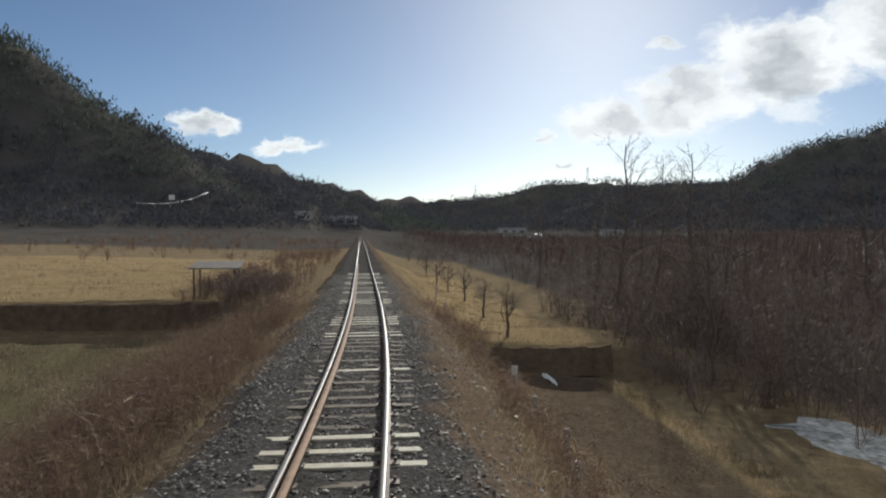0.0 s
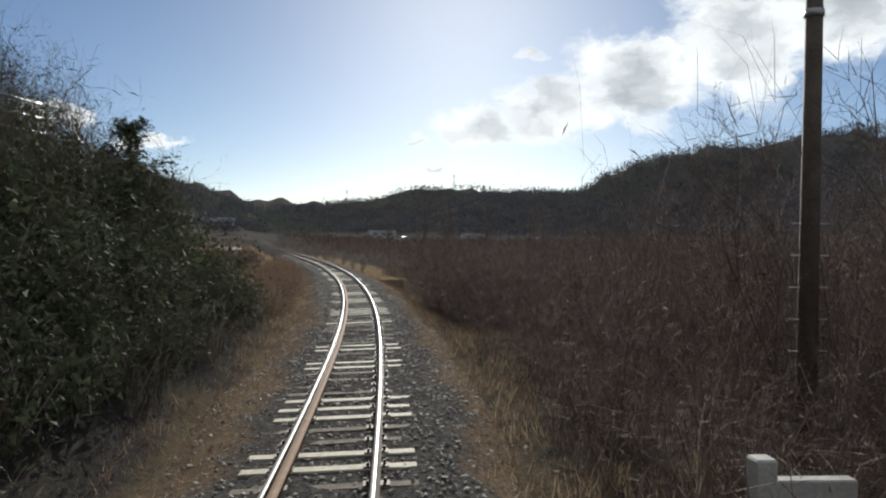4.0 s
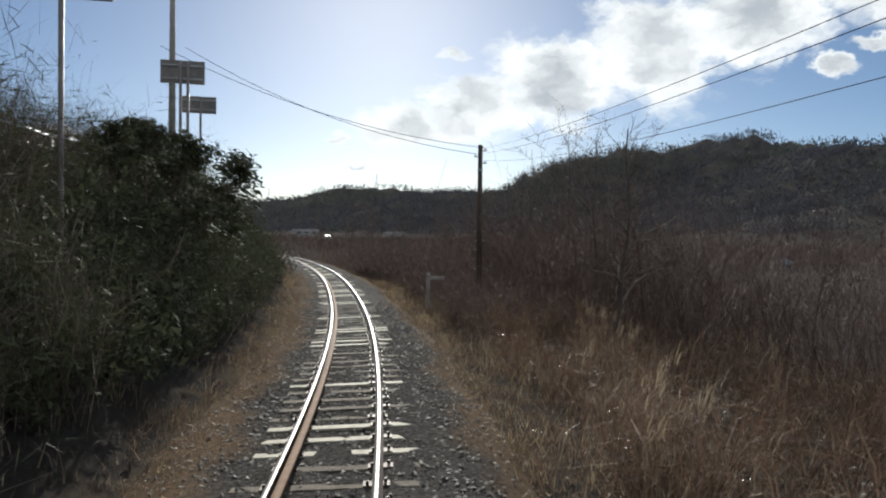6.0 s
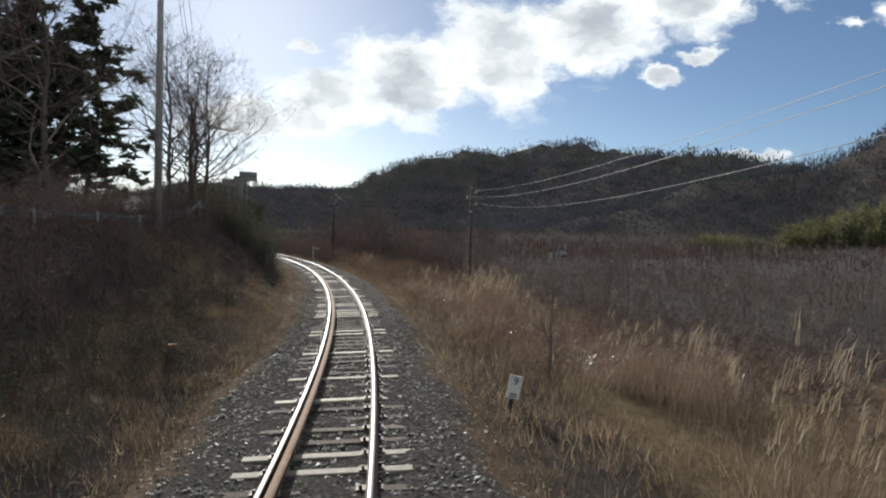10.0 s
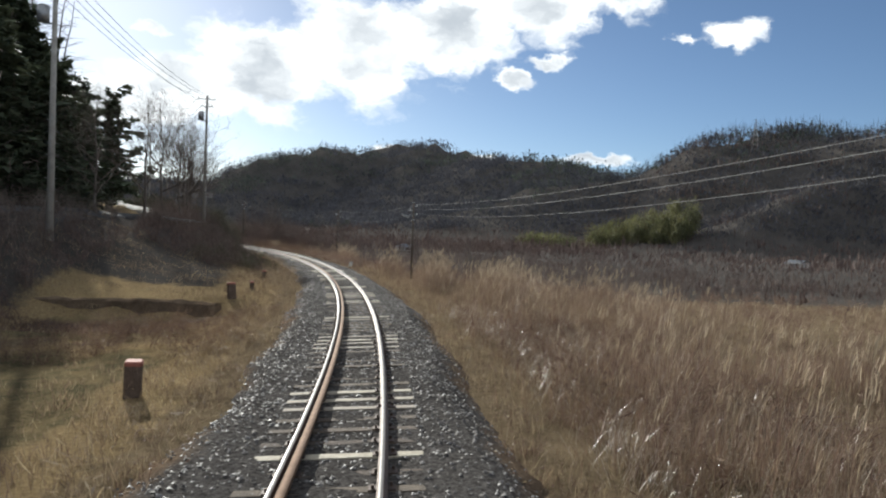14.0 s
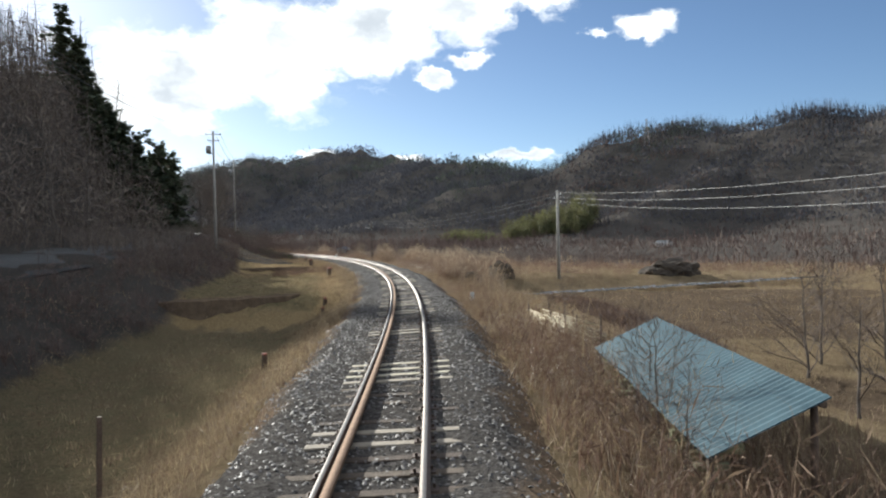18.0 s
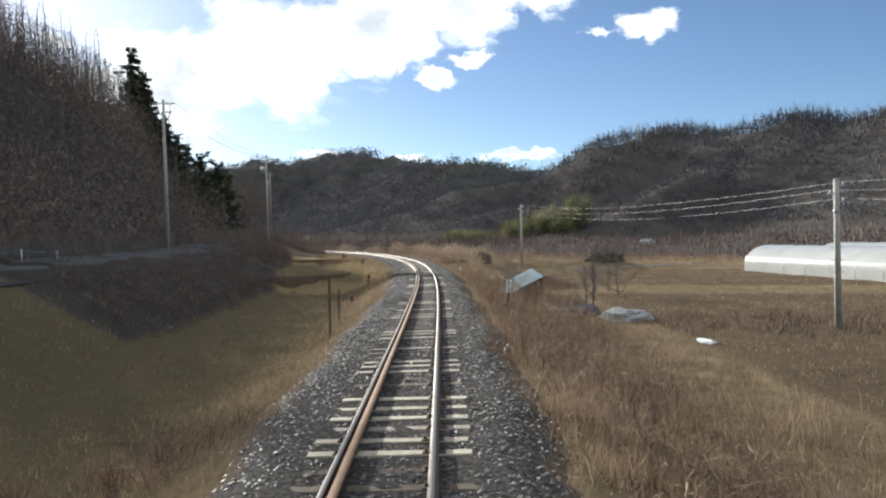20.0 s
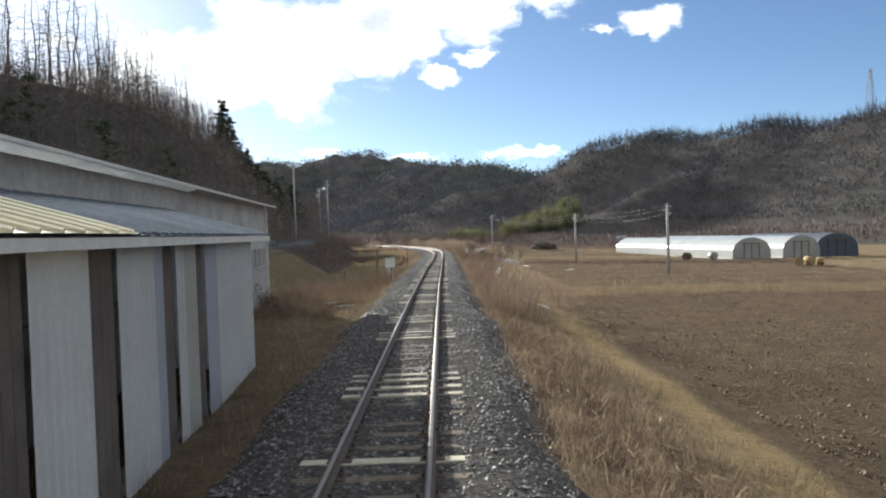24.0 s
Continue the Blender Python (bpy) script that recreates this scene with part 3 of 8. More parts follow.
def build_ground():
    gx, gy = spaced(-172, 34, 1.2, 4300), spaced(-262, 66, 1.2, 4300)
    X, Y = np.meshgrid(gx, gy)
    x, y = X.ravel(), Y.ravel()
    s, n = beside(x, y)
    z = ground_z(x, y, s, n)
    me = mesh_of("ground", np.stack([x, y, z], -1), quads=grid_quads(len(gy), len(gx)), mats=(M_GROUND,), smooth=True)

    def cover(name, mask):
        me.attributes.new(name, "FLOAT", "POINT").data.foreach_set("value", np.asarray(mask, np.float32))

    def box(s0, s1, n0, n1, soft=0.8):
        f = lambda v, a, b: np.clip((v - a) / soft + 0.5, 0, 1) * np.clip((b - v) / soft + 0.5, 0, 1)
        return f(s, s0, s1) * f(n, n0, n1)

    soil = np.maximum.reduce([box(251, 330, 6.6, 60), 0.75 * box(196, 246, 9, 40), 0.8 * box(169, 190, 8, 45), box(-40.6, 4, 6.2, 9.9), 0.45 * box(-15, 16, 14, 60)])
    rows = 0.5 + 0.5 * np.sin(n * 2.1 + 0.4 * np.sin(s * 0.15))
    soil = np.maximum(soil, (0.25 + 0.55 * rows) * box(-44, 10, -40, -8))
    sward = np.maximum.reduce([0.55 * box(-46, 12, -45, -7), 0.6 * box(132, 140, -12, -5), 0.55 * box(142, 170, -14, -4.5), 0.5 * box(172, 244, -24, -5)])
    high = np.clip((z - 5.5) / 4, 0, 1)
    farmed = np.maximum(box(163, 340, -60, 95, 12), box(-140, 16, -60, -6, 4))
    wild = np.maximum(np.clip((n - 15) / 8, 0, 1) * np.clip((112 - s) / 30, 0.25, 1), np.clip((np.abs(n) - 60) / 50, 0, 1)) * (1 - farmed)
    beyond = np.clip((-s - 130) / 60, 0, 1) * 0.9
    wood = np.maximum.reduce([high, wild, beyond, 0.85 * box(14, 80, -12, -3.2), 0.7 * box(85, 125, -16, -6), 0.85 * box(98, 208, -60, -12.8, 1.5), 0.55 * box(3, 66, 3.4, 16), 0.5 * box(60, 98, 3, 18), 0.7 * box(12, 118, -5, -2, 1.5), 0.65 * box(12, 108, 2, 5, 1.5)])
    mown = 0.75 + 0.25 * np.sin(s * 1.5)
    straw = np.maximum.reduce([mown * box(-112, -49.2, -75, -5), 0.8 * box(108, 140, -16, -3), 0.75 * box(141, 172, -16, -3), 0.8 * box(-41, 4, 9.9, 10.8), 0.8 * box(-100, -42.4, 3.5, 11), 0.75 * box(246, 300, 5.3, 6.5)])
    cover("straw", straw)
    cover("soil", soil)
    cover("sward", sward)
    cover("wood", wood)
    return tagged(new("ground", me), "brown winter ground of dry grass, ploughed plots and wooded slopes", "ground", kind="structure")


ground = build_ground()


# ---- small builders ----
def part(name, bm, mat, parent, label=""):
    """Links a bmesh as one mesh object under a thing or a part."""
    me = bpy.data.meshes.new(name)
    bm.to_mesh(me)
    bm.free()
    for m in mat if isinstance(mat, (tuple, list)) else (mat,):
        me.materials.append(m)
    ob = new(name, me)
    ob.parent = parent
    return tagged(ob, label)


def piece(name, me, parent=None, m=None, label=""):
    """A mesh as an object under a thing."""
    ob = new(name, me)
    if parent is not None:
        ob.parent = parent
    if m is not None:
        ob.matrix_basis = m
    return tagged(ob, label)


def empty(name, m, label, category, group="", kind=""):
    ob = new(name)
    ob.matrix_basis = m
    return tagged(ob, label, category, group, kind)


def block(bm, size, at=(0, 0, 0), turn=(0, 0, 0), bevel=0.0, mat=0):
    r = bmesh.ops.create_cube(bm, size=1.0, matrix=pose(*at, *turn) @ Matrix.Diagonal((*size, 1)))
    vs = r["verts"]
    fs = {f for v in vs for f in v.link_faces}
    if bevel:
        es = list({e for v in vs for e in v.link_edges})
        fs |= set(bmesh.ops.bevel(bm, geom=es, offset=bevel, segments=1, affect="EDGES")["faces"])
    for f in fs:
        if f.is_valid:
            f.material_index = mat
    return bm


def rod(bm, a, b, r0, r1=None, sides=10, mat=0, caps=True):
    a, b = Vector(a), Vector(b)
    d = b - a
    m = Matrix.Translation((a + b) / 2) @ d.to_track_quat("Z", "Y").to_matrix().to_4x4()
    r = bmesh.ops.create_cone(bm, cap_ends=caps, segments=sides, radius1=r0, radius2=r0 if r1 is None else r1, depth=d.length, matrix=m)
    for f in {f for v in r["verts"] for f in v.link_faces}:
        f.material_index = mat
        f.smooth = len(f.verts) == 4 and sides > 5
    return bm


def at_track(s, n, z=None, turn=0.0):
    """A pose beside the track, its y axis along the view back down the line."""
    x, y = along(s, n)
    if z is None:
        z = float(ground_z([x], [y])[0])
    a = float(np.interp(s, TS, TA))
    return pose(float(x), float(y), z, 0, 0, -math.degrees(a) + turn)


# ---- track ----
track = empty("railway_track", pose(0, 0, 0), "single curving railway track on dark ballast", "railway track", kind="structure")


def sweep(name, profile, s0, s1, step, offset, mats, faces_mat, label, parent):
    """A rail: a closed cross-section carried along the track at an offset, leaning with the cant."""
    s = np.arange(s0, s1, step)
    a, c = np.interp(s, TS, TA), np.interp(s, TS, TC)
    x, y = np.interp(s, TS, TX), np.interp(s, TS, TY)
    p = np.array(profile)
    w, h = p[:, 0] + offset, p[:, 1]
    side = w[None] * np.cos(c)[:, None] - h[None] * np.sin(c)[:, None]
    up = w[None] * np.sin(c)[:, None] + h[None] * np.cos(c)[:, None]
    v = np.stack([x[:, None] + side * np.cos(a)[:, None], y[:, None] - side * np.sin(a)[:, None], up], -1)
    k, m = len(p), len(s)
    i = np.arange(m - 1)[:, None] * k
    j = np.arange(k)[None]
    jn = (j + 1) % k
    q = np.stack([i + j, i + jn, i + k + jn, i + k + j], -1).reshape(-1, 4)
    idx = np.tile(np.array(faces_mat), m - 1)
    me = mesh_of(name, v, quads=q, mats=mats, index=idx)
    return piece(name, me, parent, label=label)


RAIL_SHAPE = ((-0.032, -0.008), (-0.022, 0.0), (0.022, 0.0), (0.032, -0.008), (0.034, -0.03), (0.011, -0.042), (0.010, -0.115), (0.061, -0.135), (0.061, -0.145), (-0.061, -0.145), (-0.061, -0.135), (-0.010, -0.115), (-0.011, -0.042), (-0.034, -0.03))
TOP = (0, 1) + (0,) * 12
sweep("rail", RAIL_SHAPE, -420, 330, 0.5, -0.565, (M_RAIL, M_RAILTOP), TOP, "rusty steel rail with a polished head", track)
sweep("rail", RAIL_SHAPE, -420, 330, 0.5, 0.565, (M_RAIL, M_RAILTOP), TOP, "rusty steel rail with a polished head", track)
GUARD_SHAPE = ((-0.045, 0.012), (0.045, 0.012), (0.045, -0.02), (0.014, -0.03), (0.012, -0.13), (-0.012, -0.13), (-0.014, -0.03), (-0.045, -0.02))
sweep("guard_rail", GUARD_SHAPE, -72, 236, 0.5, -0.435, (M_GUARD,), (0,) * 8, "brown rusty guard rail inside the inner rail", track)


def sleeper_mesh(name, wood, length=2.1, paint=False):
    bm = bmesh.new()
    block(bm, (length, 0.2, 0.14), (0, 0, -0.07), bevel=0.012)
    for x in (-0.565, 0.565):
        block(bm, (0.3, 0.17, 0.016), (x, 0, 0.008), mat=1)
        for q in (-0.1, 0.1):
            block(bm, (0.035, 0.035, 0.05), (x + q, 0.04 if q > 0 else -0.04, 0.035), mat=1)
    if paint:
        for x in (-0.86, -0.25, 0.25, 0.86):
            block(bm, (0.34 if abs(x) > 0.5 else 0.2, 0.206, 0.02), (x, 0, -0.007), mat=2)
    me = bpy.data.meshes.new(name)
    bm.to_mesh(me)
    bm.free()
    for m in (wood, M_PLATE, M_YELLOW):
        me.materials.append(m)
    return me


SLEEPERS = []


def lay_sleepers():
    old, pale, marked = sleeper_mesh("sleeper_old", M_SLEEPER), sleeper_mesh("sleeper_pale", M_SLEEPER_PALE), sleeper_mesh("sleeper_marked", M_SLEEPER, paint=True)
    rng = random.Random(5)
    s, run, kind, made = -60.0, 0, False, 0
    rest = {True: [], False: []}
    while s < 300:
        if run <= 0:
            kind = not kind
            run = rng.choice((1, 2, 2, 3, 4, 6)) if kind else rng.choice((2, 3, 4, 5, 7))
        run -= 1
        x, y = along(s, rng.uniform(-0.03, 0.03))
        a, c = float(np.interp(s, TS, TA)), float(np.interp(s, TS, TC))
        m = pose(float(x), float(y), 0, 0, 0, -math.degrees(a)) @ pose(0, 0, 0, 0, -math.degrees(c), rng.uniform(-1.2, 1.2)) @ Matrix.Translation((0, 0, (-0.152 if kind else -0.17) + rng.uniform(-0.012, 0.006)))
        SLEEPERS.append((s, kind))
        if 96 < s < 284:
            piece("sleeper", marked if min(abs(s - 252.05), abs(s - 235.4)) < 0.31 else pale if kind else old, track, m)
        else:
            rest[kind].append(m)
        s += 0.62 * rng.uniform(0.96, 1.04)
    for k, ms in rest.items():
        me = pale if k else old
        co = np.array([v.co[:] for v in me.vertices])
        fs = [tuple(p.vertices) for p in me.polygons]
        mi = [p.material_index for p in me.polygons]
        vs, qs, ix = [], [], []
        for m in ms:
            b = len(vs) * len(co)
            r = np.array(m)
            vs.append(co @ r[:3, :3].T + r[:3, 3])
            qs += [tuple(i + b for i in f) for f in fs]
            ix += mi
        out = bpy.data.meshes.new("sleepers_joined")
        out.from_pydata(np.concatenate(vs).tolist(), [], qs)
        for mt in me.materials:
            out.materials.append(mt)
        out.polygons.foreach_set("material_index", ix)
        tagged(piece("sleeper_row", out, track), "pale new wooden sleepers" if k else "dark weathered wooden sleepers", kind="stuff")


lay_sleepers()


# ---- ballast ----
def lean(n):
    """How far the bed follows the cant, fading out down the shoulders."""
    return n * np.clip((2.7 - np.abs(n)) / 1.0, 0, 1)


def ballast_top(n, wob=0.0):
    """Height of the ballast across the track."""
    m = np.abs(n)
    return np.where(m < 1.0, -0.18, np.where(m < 1.75 + wob, -0.168, -0.168 - (m - 1.75 - wob) * 0.51))


def litter_cover(s, n):
    """How far dead grass and leaves cover the edges of the stones: 0 to 1."""
    hill_side = np.interp(s, (-60, -10, 8, 18, 78, 98, 125, 300), (2.05, 2.05, 1.8, 1.4, 1.4, 1.85, 2.2, 2.25))
    valley_side = np.interp(s, (-60, -10, 20, 40, 100, 140, 180, 210, 240, 300), (1.55, 1.55, 1.7, 1.85, 1.85, 2.15, 2.1, 1.85, 2.25, 2.35))
    edge = np.where(n < 0, hill_side, valley_side) + 0.14 * np.sin(s * 1.3) + 0.11 * np.sin(s * 3.7 + 1) + 0.1 * np.sin(s * 0.41 + n)
    return np.clip((np.abs(n) - edge) / 0.7 + 0.5, 0, 1)


def build_ballast():
    s = np.concatenate([np.arange(-420, -60, 2.0), np.arange(-60, 310, 0.3)])
    n = np.array((-2.75, -2.45, -2.15, -1.9, -1.7, -1.4, -1.1, -0.8, -0.45, 0, 0.45, 0.8, 1.1, 1.4, 1.7, 1.9, 2.15, 2.45, 2.75))
    S, Nn = np.meshgrid(s, n, indexing="ij")
    c = np.interp(S, TS, TC)
    rng = np.random.default_rng(3)
    wob = 0.12 * np.sin(S * 0.7) + 0.1 * np.sin(S * 0.23 + 2)
    z = ballast_top(Nn, wob) + lean(Nn) * np.sin(c) + rng.normal(0, 0.014, S.shape)
    z[:, 0] -= 0.2
    z[:, -1] -= 0.2
    x, y = along(S.ravel(), Nn.ravel() + rng.normal(0, 0.03, S.size))
    me = mesh_of("ballast_bed", np.stack([x, y, z.ravel()], -1), quads=grid_quads(len(s), len(n)), mats=(M_BALLAST,))
    me.attributes.new("litter", "FLOAT", "POINT").data.foreach_set("value", litter_cover(S.ravel(), Nn.ravel()).astype(np.float32))
    bed = tagged(new("ballast_bed", me), "dark grey crushed stone ballast bed", "ballast", kind="structure")
    # loose stones: squashed irregular octahedra
    k = 165000
    s = rng.uniform(-58, 290, k)
    n = rng.uniform(-2.6, 2.6, k)
    keep = ~((np.abs(np.abs(n) - 0.565) < 0.09))
    # few stones lie on the sleepers themselves
    at = np.array([q for q, _ in SLEEPERS])
    new_ = np.array([w for _, w in SLEEPERS])
    j = np.clip(np.searchsorted(at, s), 1, len(at) - 1)
    j = np.where(np.abs(at[j - 1] - s) < np.abs(at[j] - s), j - 1, j)
    on = (np.abs(at[j] - s) < 0.12) & (np.abs(n) < 1.06)
    keep &= ~(on & (rng.random(k) < np.where(new_[j], 0.97, 0.72)))
    keep &= rng.random(k) > 0.8 * litter_cover(s, n)
    s, n = s[keep], n[keep]
    k = len(s)
    c = np.interp(s, TS, TC)
    wob = 0.12 * np.sin(s * 0.7) + 0.1 * np.sin(s * 0.23 + 2)
    z = ballast_top(n, wob) + lean(n) * np.sin(c) + 0.005
    x, y = along(s, n)
    octa = np.array(((1, 0, 0), (0, 1, 0), (-1, 0, 0), (0, -1, 0), (0, 0, 1)), float)
    size = rng.uniform(0.016, 0.037, (k, 1, 1)) * rng.uniform(0.65, 1.25, (k, 1, 3)) * np.array((1.1, 1.1, 0.8))
    v = octa[None] * size * rng.uniform(0.7, 1.35, (k, 5, 1))
    t, u = rng.uniform(0, 6.28, k), rng.uniform(-0.6, 0.6, k)
    ct, st_, cu, su = np.cos(t)[:, None], np.sin(t)[:, None], np.cos(u)[:, None], np.sin(u)[:, None]
    X, Y, Z = v[..., 0], v[..., 1], v[..., 2]
    Y, Z = Y * cu - Z * su, Y * su + Z * cu
    X, Y = X * ct - Y * st_, X * st_ + Y * ct
    v = np.stack([X + x[:, None], Y + y[:, None], Z + z[:, None]], -1)
    f = np.array(((0, 1, 4), (1, 2, 4), (2, 3, 4), (3, 0, 4)))
    tris = (f[None] + 5 * np.arange(k)[:, None, None]).reshape(-1, 3)
    fresh = rng.random(k) < np.clip((s - 95) / 90, 0.0, 1)
    me = mesh_of("ballast_stones", v, tris, mats=(M_STONE_OLD, M_STONE), index=np.repeat(fresh.astype(int), 4))
    tagged(new("ballast_stones", me), "loose grey crushed stones lying on the ballast", "stones", kind="stuff")


build_ballast()


def edge_litter():
    """Dead leaves and broken stalks strewn over the outer ballast."""
    rng = np.random.default_rng(31)
    k = 150000
    s, n = rng.uniform(-50, 292, k), rng.choice((-1, 1), k) * rng.uniform(1.15, 3.1, k)
    keep = rng.random(k) < litter_cover(s, n) ** 1.5 * np.where(s < 120, 1, 0.6)
    s, n = s[keep], n[keep]
    k = len(s)
    x, y = along(s, n)
    wob = 0.12 * np.sin(s * 0.7) + 0.1 * np.sin(s * 0.23 + 2)
    z = np.maximum(ballast_top(n, wob) + lean(n) * np.sin(np.interp(s, TS, TC)), ground_z(x, y, s, n))
    c = np.stack([x, y, z + 0.012], -1)
    flat = rng.normal(0, 1, (k, 3, 3)) * rng.uniform(0.012, 0.035, (k, 1, 1)) * np.array((1, 1, 0.35))
    a, ln, h = rng.uniform(0, 6.28, k), rng.uniform(0.05, 0.25, k), rng.uniform(0.02, 0.14, k)
    stalk = np.zeros((k, 3, 3))
    stalk[:, 0, :2], stalk[:, 1, :2] = np.stack([-np.sin(a), np.cos(a)], -1) * 0.005, np.stack([np.sin(a), -np.cos(a)], -1) * 0.005
    stalk[:, 2] = np.stack([np.cos(a) * ln, np.sin(a) * ln, h], -1)
    v = c[:, None, :] + np.where((rng.random(k) < 0.5)[:, None, None], flat, stalk)
    me = mesh_of("edge_litter", v, np.arange(k * 3).reshape(-1, 3), mats=(M_RUSSET, M_BROWNWEED, M_DRYGRASS), index=rng.integers(0, 3, k))
    tagged(new("edge_litter", me), "dead leaves and stalks strewn over the ballast edge", "leaf litter", kind="stuff")


edge_litter()


# ---- plants ----
def strokes(name, root, height, width, lean, heading, mats, label, category="grass", bend=1.0, index=None, kind="stuff"):
    """Many tapering blades or stems: each rises from its root, leans one way and bows over. One joined mesh."""
    k = len(root)
    rng = np.random.default_rng(len(name) + k)
    dx, dy = np.cos(heading), np.sin(heading)
    t = rng.uniform(0, 6.28, k)
    wx, wy = np.cos(t) * width / 2, np.sin(t) * width / 2
    mid, tip = height * 0.58, height
    lm, lt = lean * height * 0.32, lean * height * bend
    v = np.empty((k, 5, 3), np.float32)
    for i, (h, l, sgn, f) in enumerate(((0, 0, -1, 1), (0, 0, 1, 1), (mid, lm, -1, 0.75), (mid, lm, 1, 0.75), (tip, lt, 0, 0))):
        v[:, i, 0] = root[:, 0] + dx * l + sgn * f * wx
        v[:, i, 1] = root[:, 1] + dy * l + sgn * f * wy
        v[:, i, 2] = root[:, 2] + h * np.where(i > 1, 1 - 0.25 * np.abs(lean) * (i == 4), 1)
    f = np.array(((0, 1, 3), (0, 3, 2), (2, 3, 4)))
    tris = (f[None] + 5 * np.arange(k)[:, None, None]).reshape(-1, 3)
    idx = None if index is None else np.repeat(index, 3)
    ob = new(name, mesh_of(name, v, tris, mats=mats, index=idx))
    return tagged(ob, label, category, kind=kind)


def scatter(rng, count, s0, s1, n0, n1, clump=0.0, per=8, sink=0.03):
    """Places on the ground in a stretch beside the track, single or in clumps."""
    if clump:
        c = max(1, count // per)
        cs, cn = rng.uniform(s0, s1, c), rng.uniform(n0, n1, c)
        i = rng.integers(0, c, count)
        s, n = cs[i] + rng.normal(0, clump, count), cn[i] + rng.normal(0, clump, count)
        n = np.where(np.abs(n) < 2.15, np.sign(n0 + n1) * 2.2 + rng.uniform(0, 0.4, count) * np.sign(n0 + n1), n)
    else:
        s, n = rng.uniform(s0, s1, count), rng.uniform(n0, n1, count)
    x, y = along(s, n)
    return np.stack([x, y, ground_z(x, y, s, n) - sink], -1), s, n


def meadow(name, count, s0, s1, n0, n1, h0, h1, mats, label, clump=0.0, per=8, lean=0.5, width=0.012, seed=1, category="grass", mix=None, lie=None):
    rng = np.random.default_rng(seed)
    root, s, n = scatter(rng, count, s0, s1, n0, n1, clump, per)
    h = rng.uniform(h0, h1, count)
    a = rng.uniform(0, 6.28, count) if lie is None else rng.normal(lie, 0.7, count)
    index = None if mix is None else (rng.random(count) < mix).astype(int)
    # short blades: one slanting sliver each
    ln, w, t = rng.uniform(0.1, lean * 1.6, count) * h, width * rng.uniform(0.8, 1.6, count) / 2, rng.uniform(0, 6.28, count)
    v = np.repeat(root[:, None, :], 3, 1)
    v[:, 0, :2] -= np.stack([np.cos(t) * w, np.sin(t) * w], -1)
    v[:, 1, :2] += np.stack([np.cos(t) * w, np.sin(t) * w], -1)
    v[:, 2] += np.stack([np.cos(a) * ln, np.sin(a) * ln, h], -1)
    return tagged(new(name, mesh_of(name, v, np.arange(count * 3).reshape(-1, 3), mats=mats, index=index)), label, category, kind="stuff")


def brushwood(name, clumps, s0, s1, n0, n1, h0, h1, mats, label, seed=1, stems=9, twigs=26, leaf=0, leafmat=None, spread=0.45, width=0.022, category="shrub", sliver=False, big=1.0):
    """Leafless bushes: stems fanning out of each root, twigs off the stems, and leaf scraps where the bush keeps leaves."""
    rng = np.random.default_rng(seed)
    base, s, n = scatter(rng, clumps, s0, s1, n0, n1)
    tall = rng.uniform(h0, h1, clumps)
    k = clumps * stems
    i = np.repeat(np.arange(clumps), stems)
    h = tall[i] * rng.uniform(0.55, 1.1, k)
    a, ln = rng.uniform(0, 6.28, k), rng.uniform(0.1, spread * 1.8, k)
    root = base[i] + np.stack([rng.normal(0, 0.12, k), rng.normal(0, 0.12, k), np.zeros(k)], -1)
    j = rng.integers(0, k, clumps * twigs)
    f = rng.uniform(0.25, 0.95, len(j))
    off = np.where(f < 0.58, f * 0.55, 0.32 + (f - 0.58) / 0.42 * 0.68) * ln[j] * h[j]
    troot = root[j] + np.stack([np.cos(a[j]) * off, np.sin(a[j]) * off, f * h[j] * (1 - 0.1 * ln[j])], -1)
    th = h[j] * rng.uniform(0.12, 0.4, len(j))
    R = np.concatenate([root, troot])
    H = np.concatenate([h, th])
    Wd = np.concatenate([width * rng.uniform(0.6, 1.4, k), width * 0.5 * rng.uniform(0.6, 1.4, len(j))])
    Ln = np.concatenate([ln, rng.uniform(0.3, 1.6, len(j))])
    A = np.concatenate([a, rng.uniform(0, 6.28, len(j))])
    ob = strokes(name, R, H, Wd, Ln, A, mats, label, category)
    if leaf:
        m = clumps * leaf
        q = rng.integers(0, len(troot), m)
        c = troot[q] + rng.normal(0, 0.16 * big, (m, 3))
        if sliver:
            # fine twig ends: thin slivers lying every way
            w = rng.normal(0, 1, (m, 3)) * np.array((1, 1, 0.8))
            w *= (rng.uniform(0.07, 0.24, m) * big / np.linalg.norm(w, axis=1))[:, None]
            side = rng.normal(0, 1, (m, 3)) * 0.0055 * big
            v = np.stack([c - w, c + w, c + side * 1.6 + w * 0.1], 1)
        else:
            v = c[:, None, :] + rng.normal(0, 1, (m, 3, 3)) * rng.uniform(0.02, 0.06, (m, 1, 1))
        me = mesh_of(name + "_leaves", v, np.arange(m * 3).reshape(-1, 3), mats=(leafmat,))
        tagged(new(name + "_foliage", me), label, "foliage", kind="stuff")
    return ob


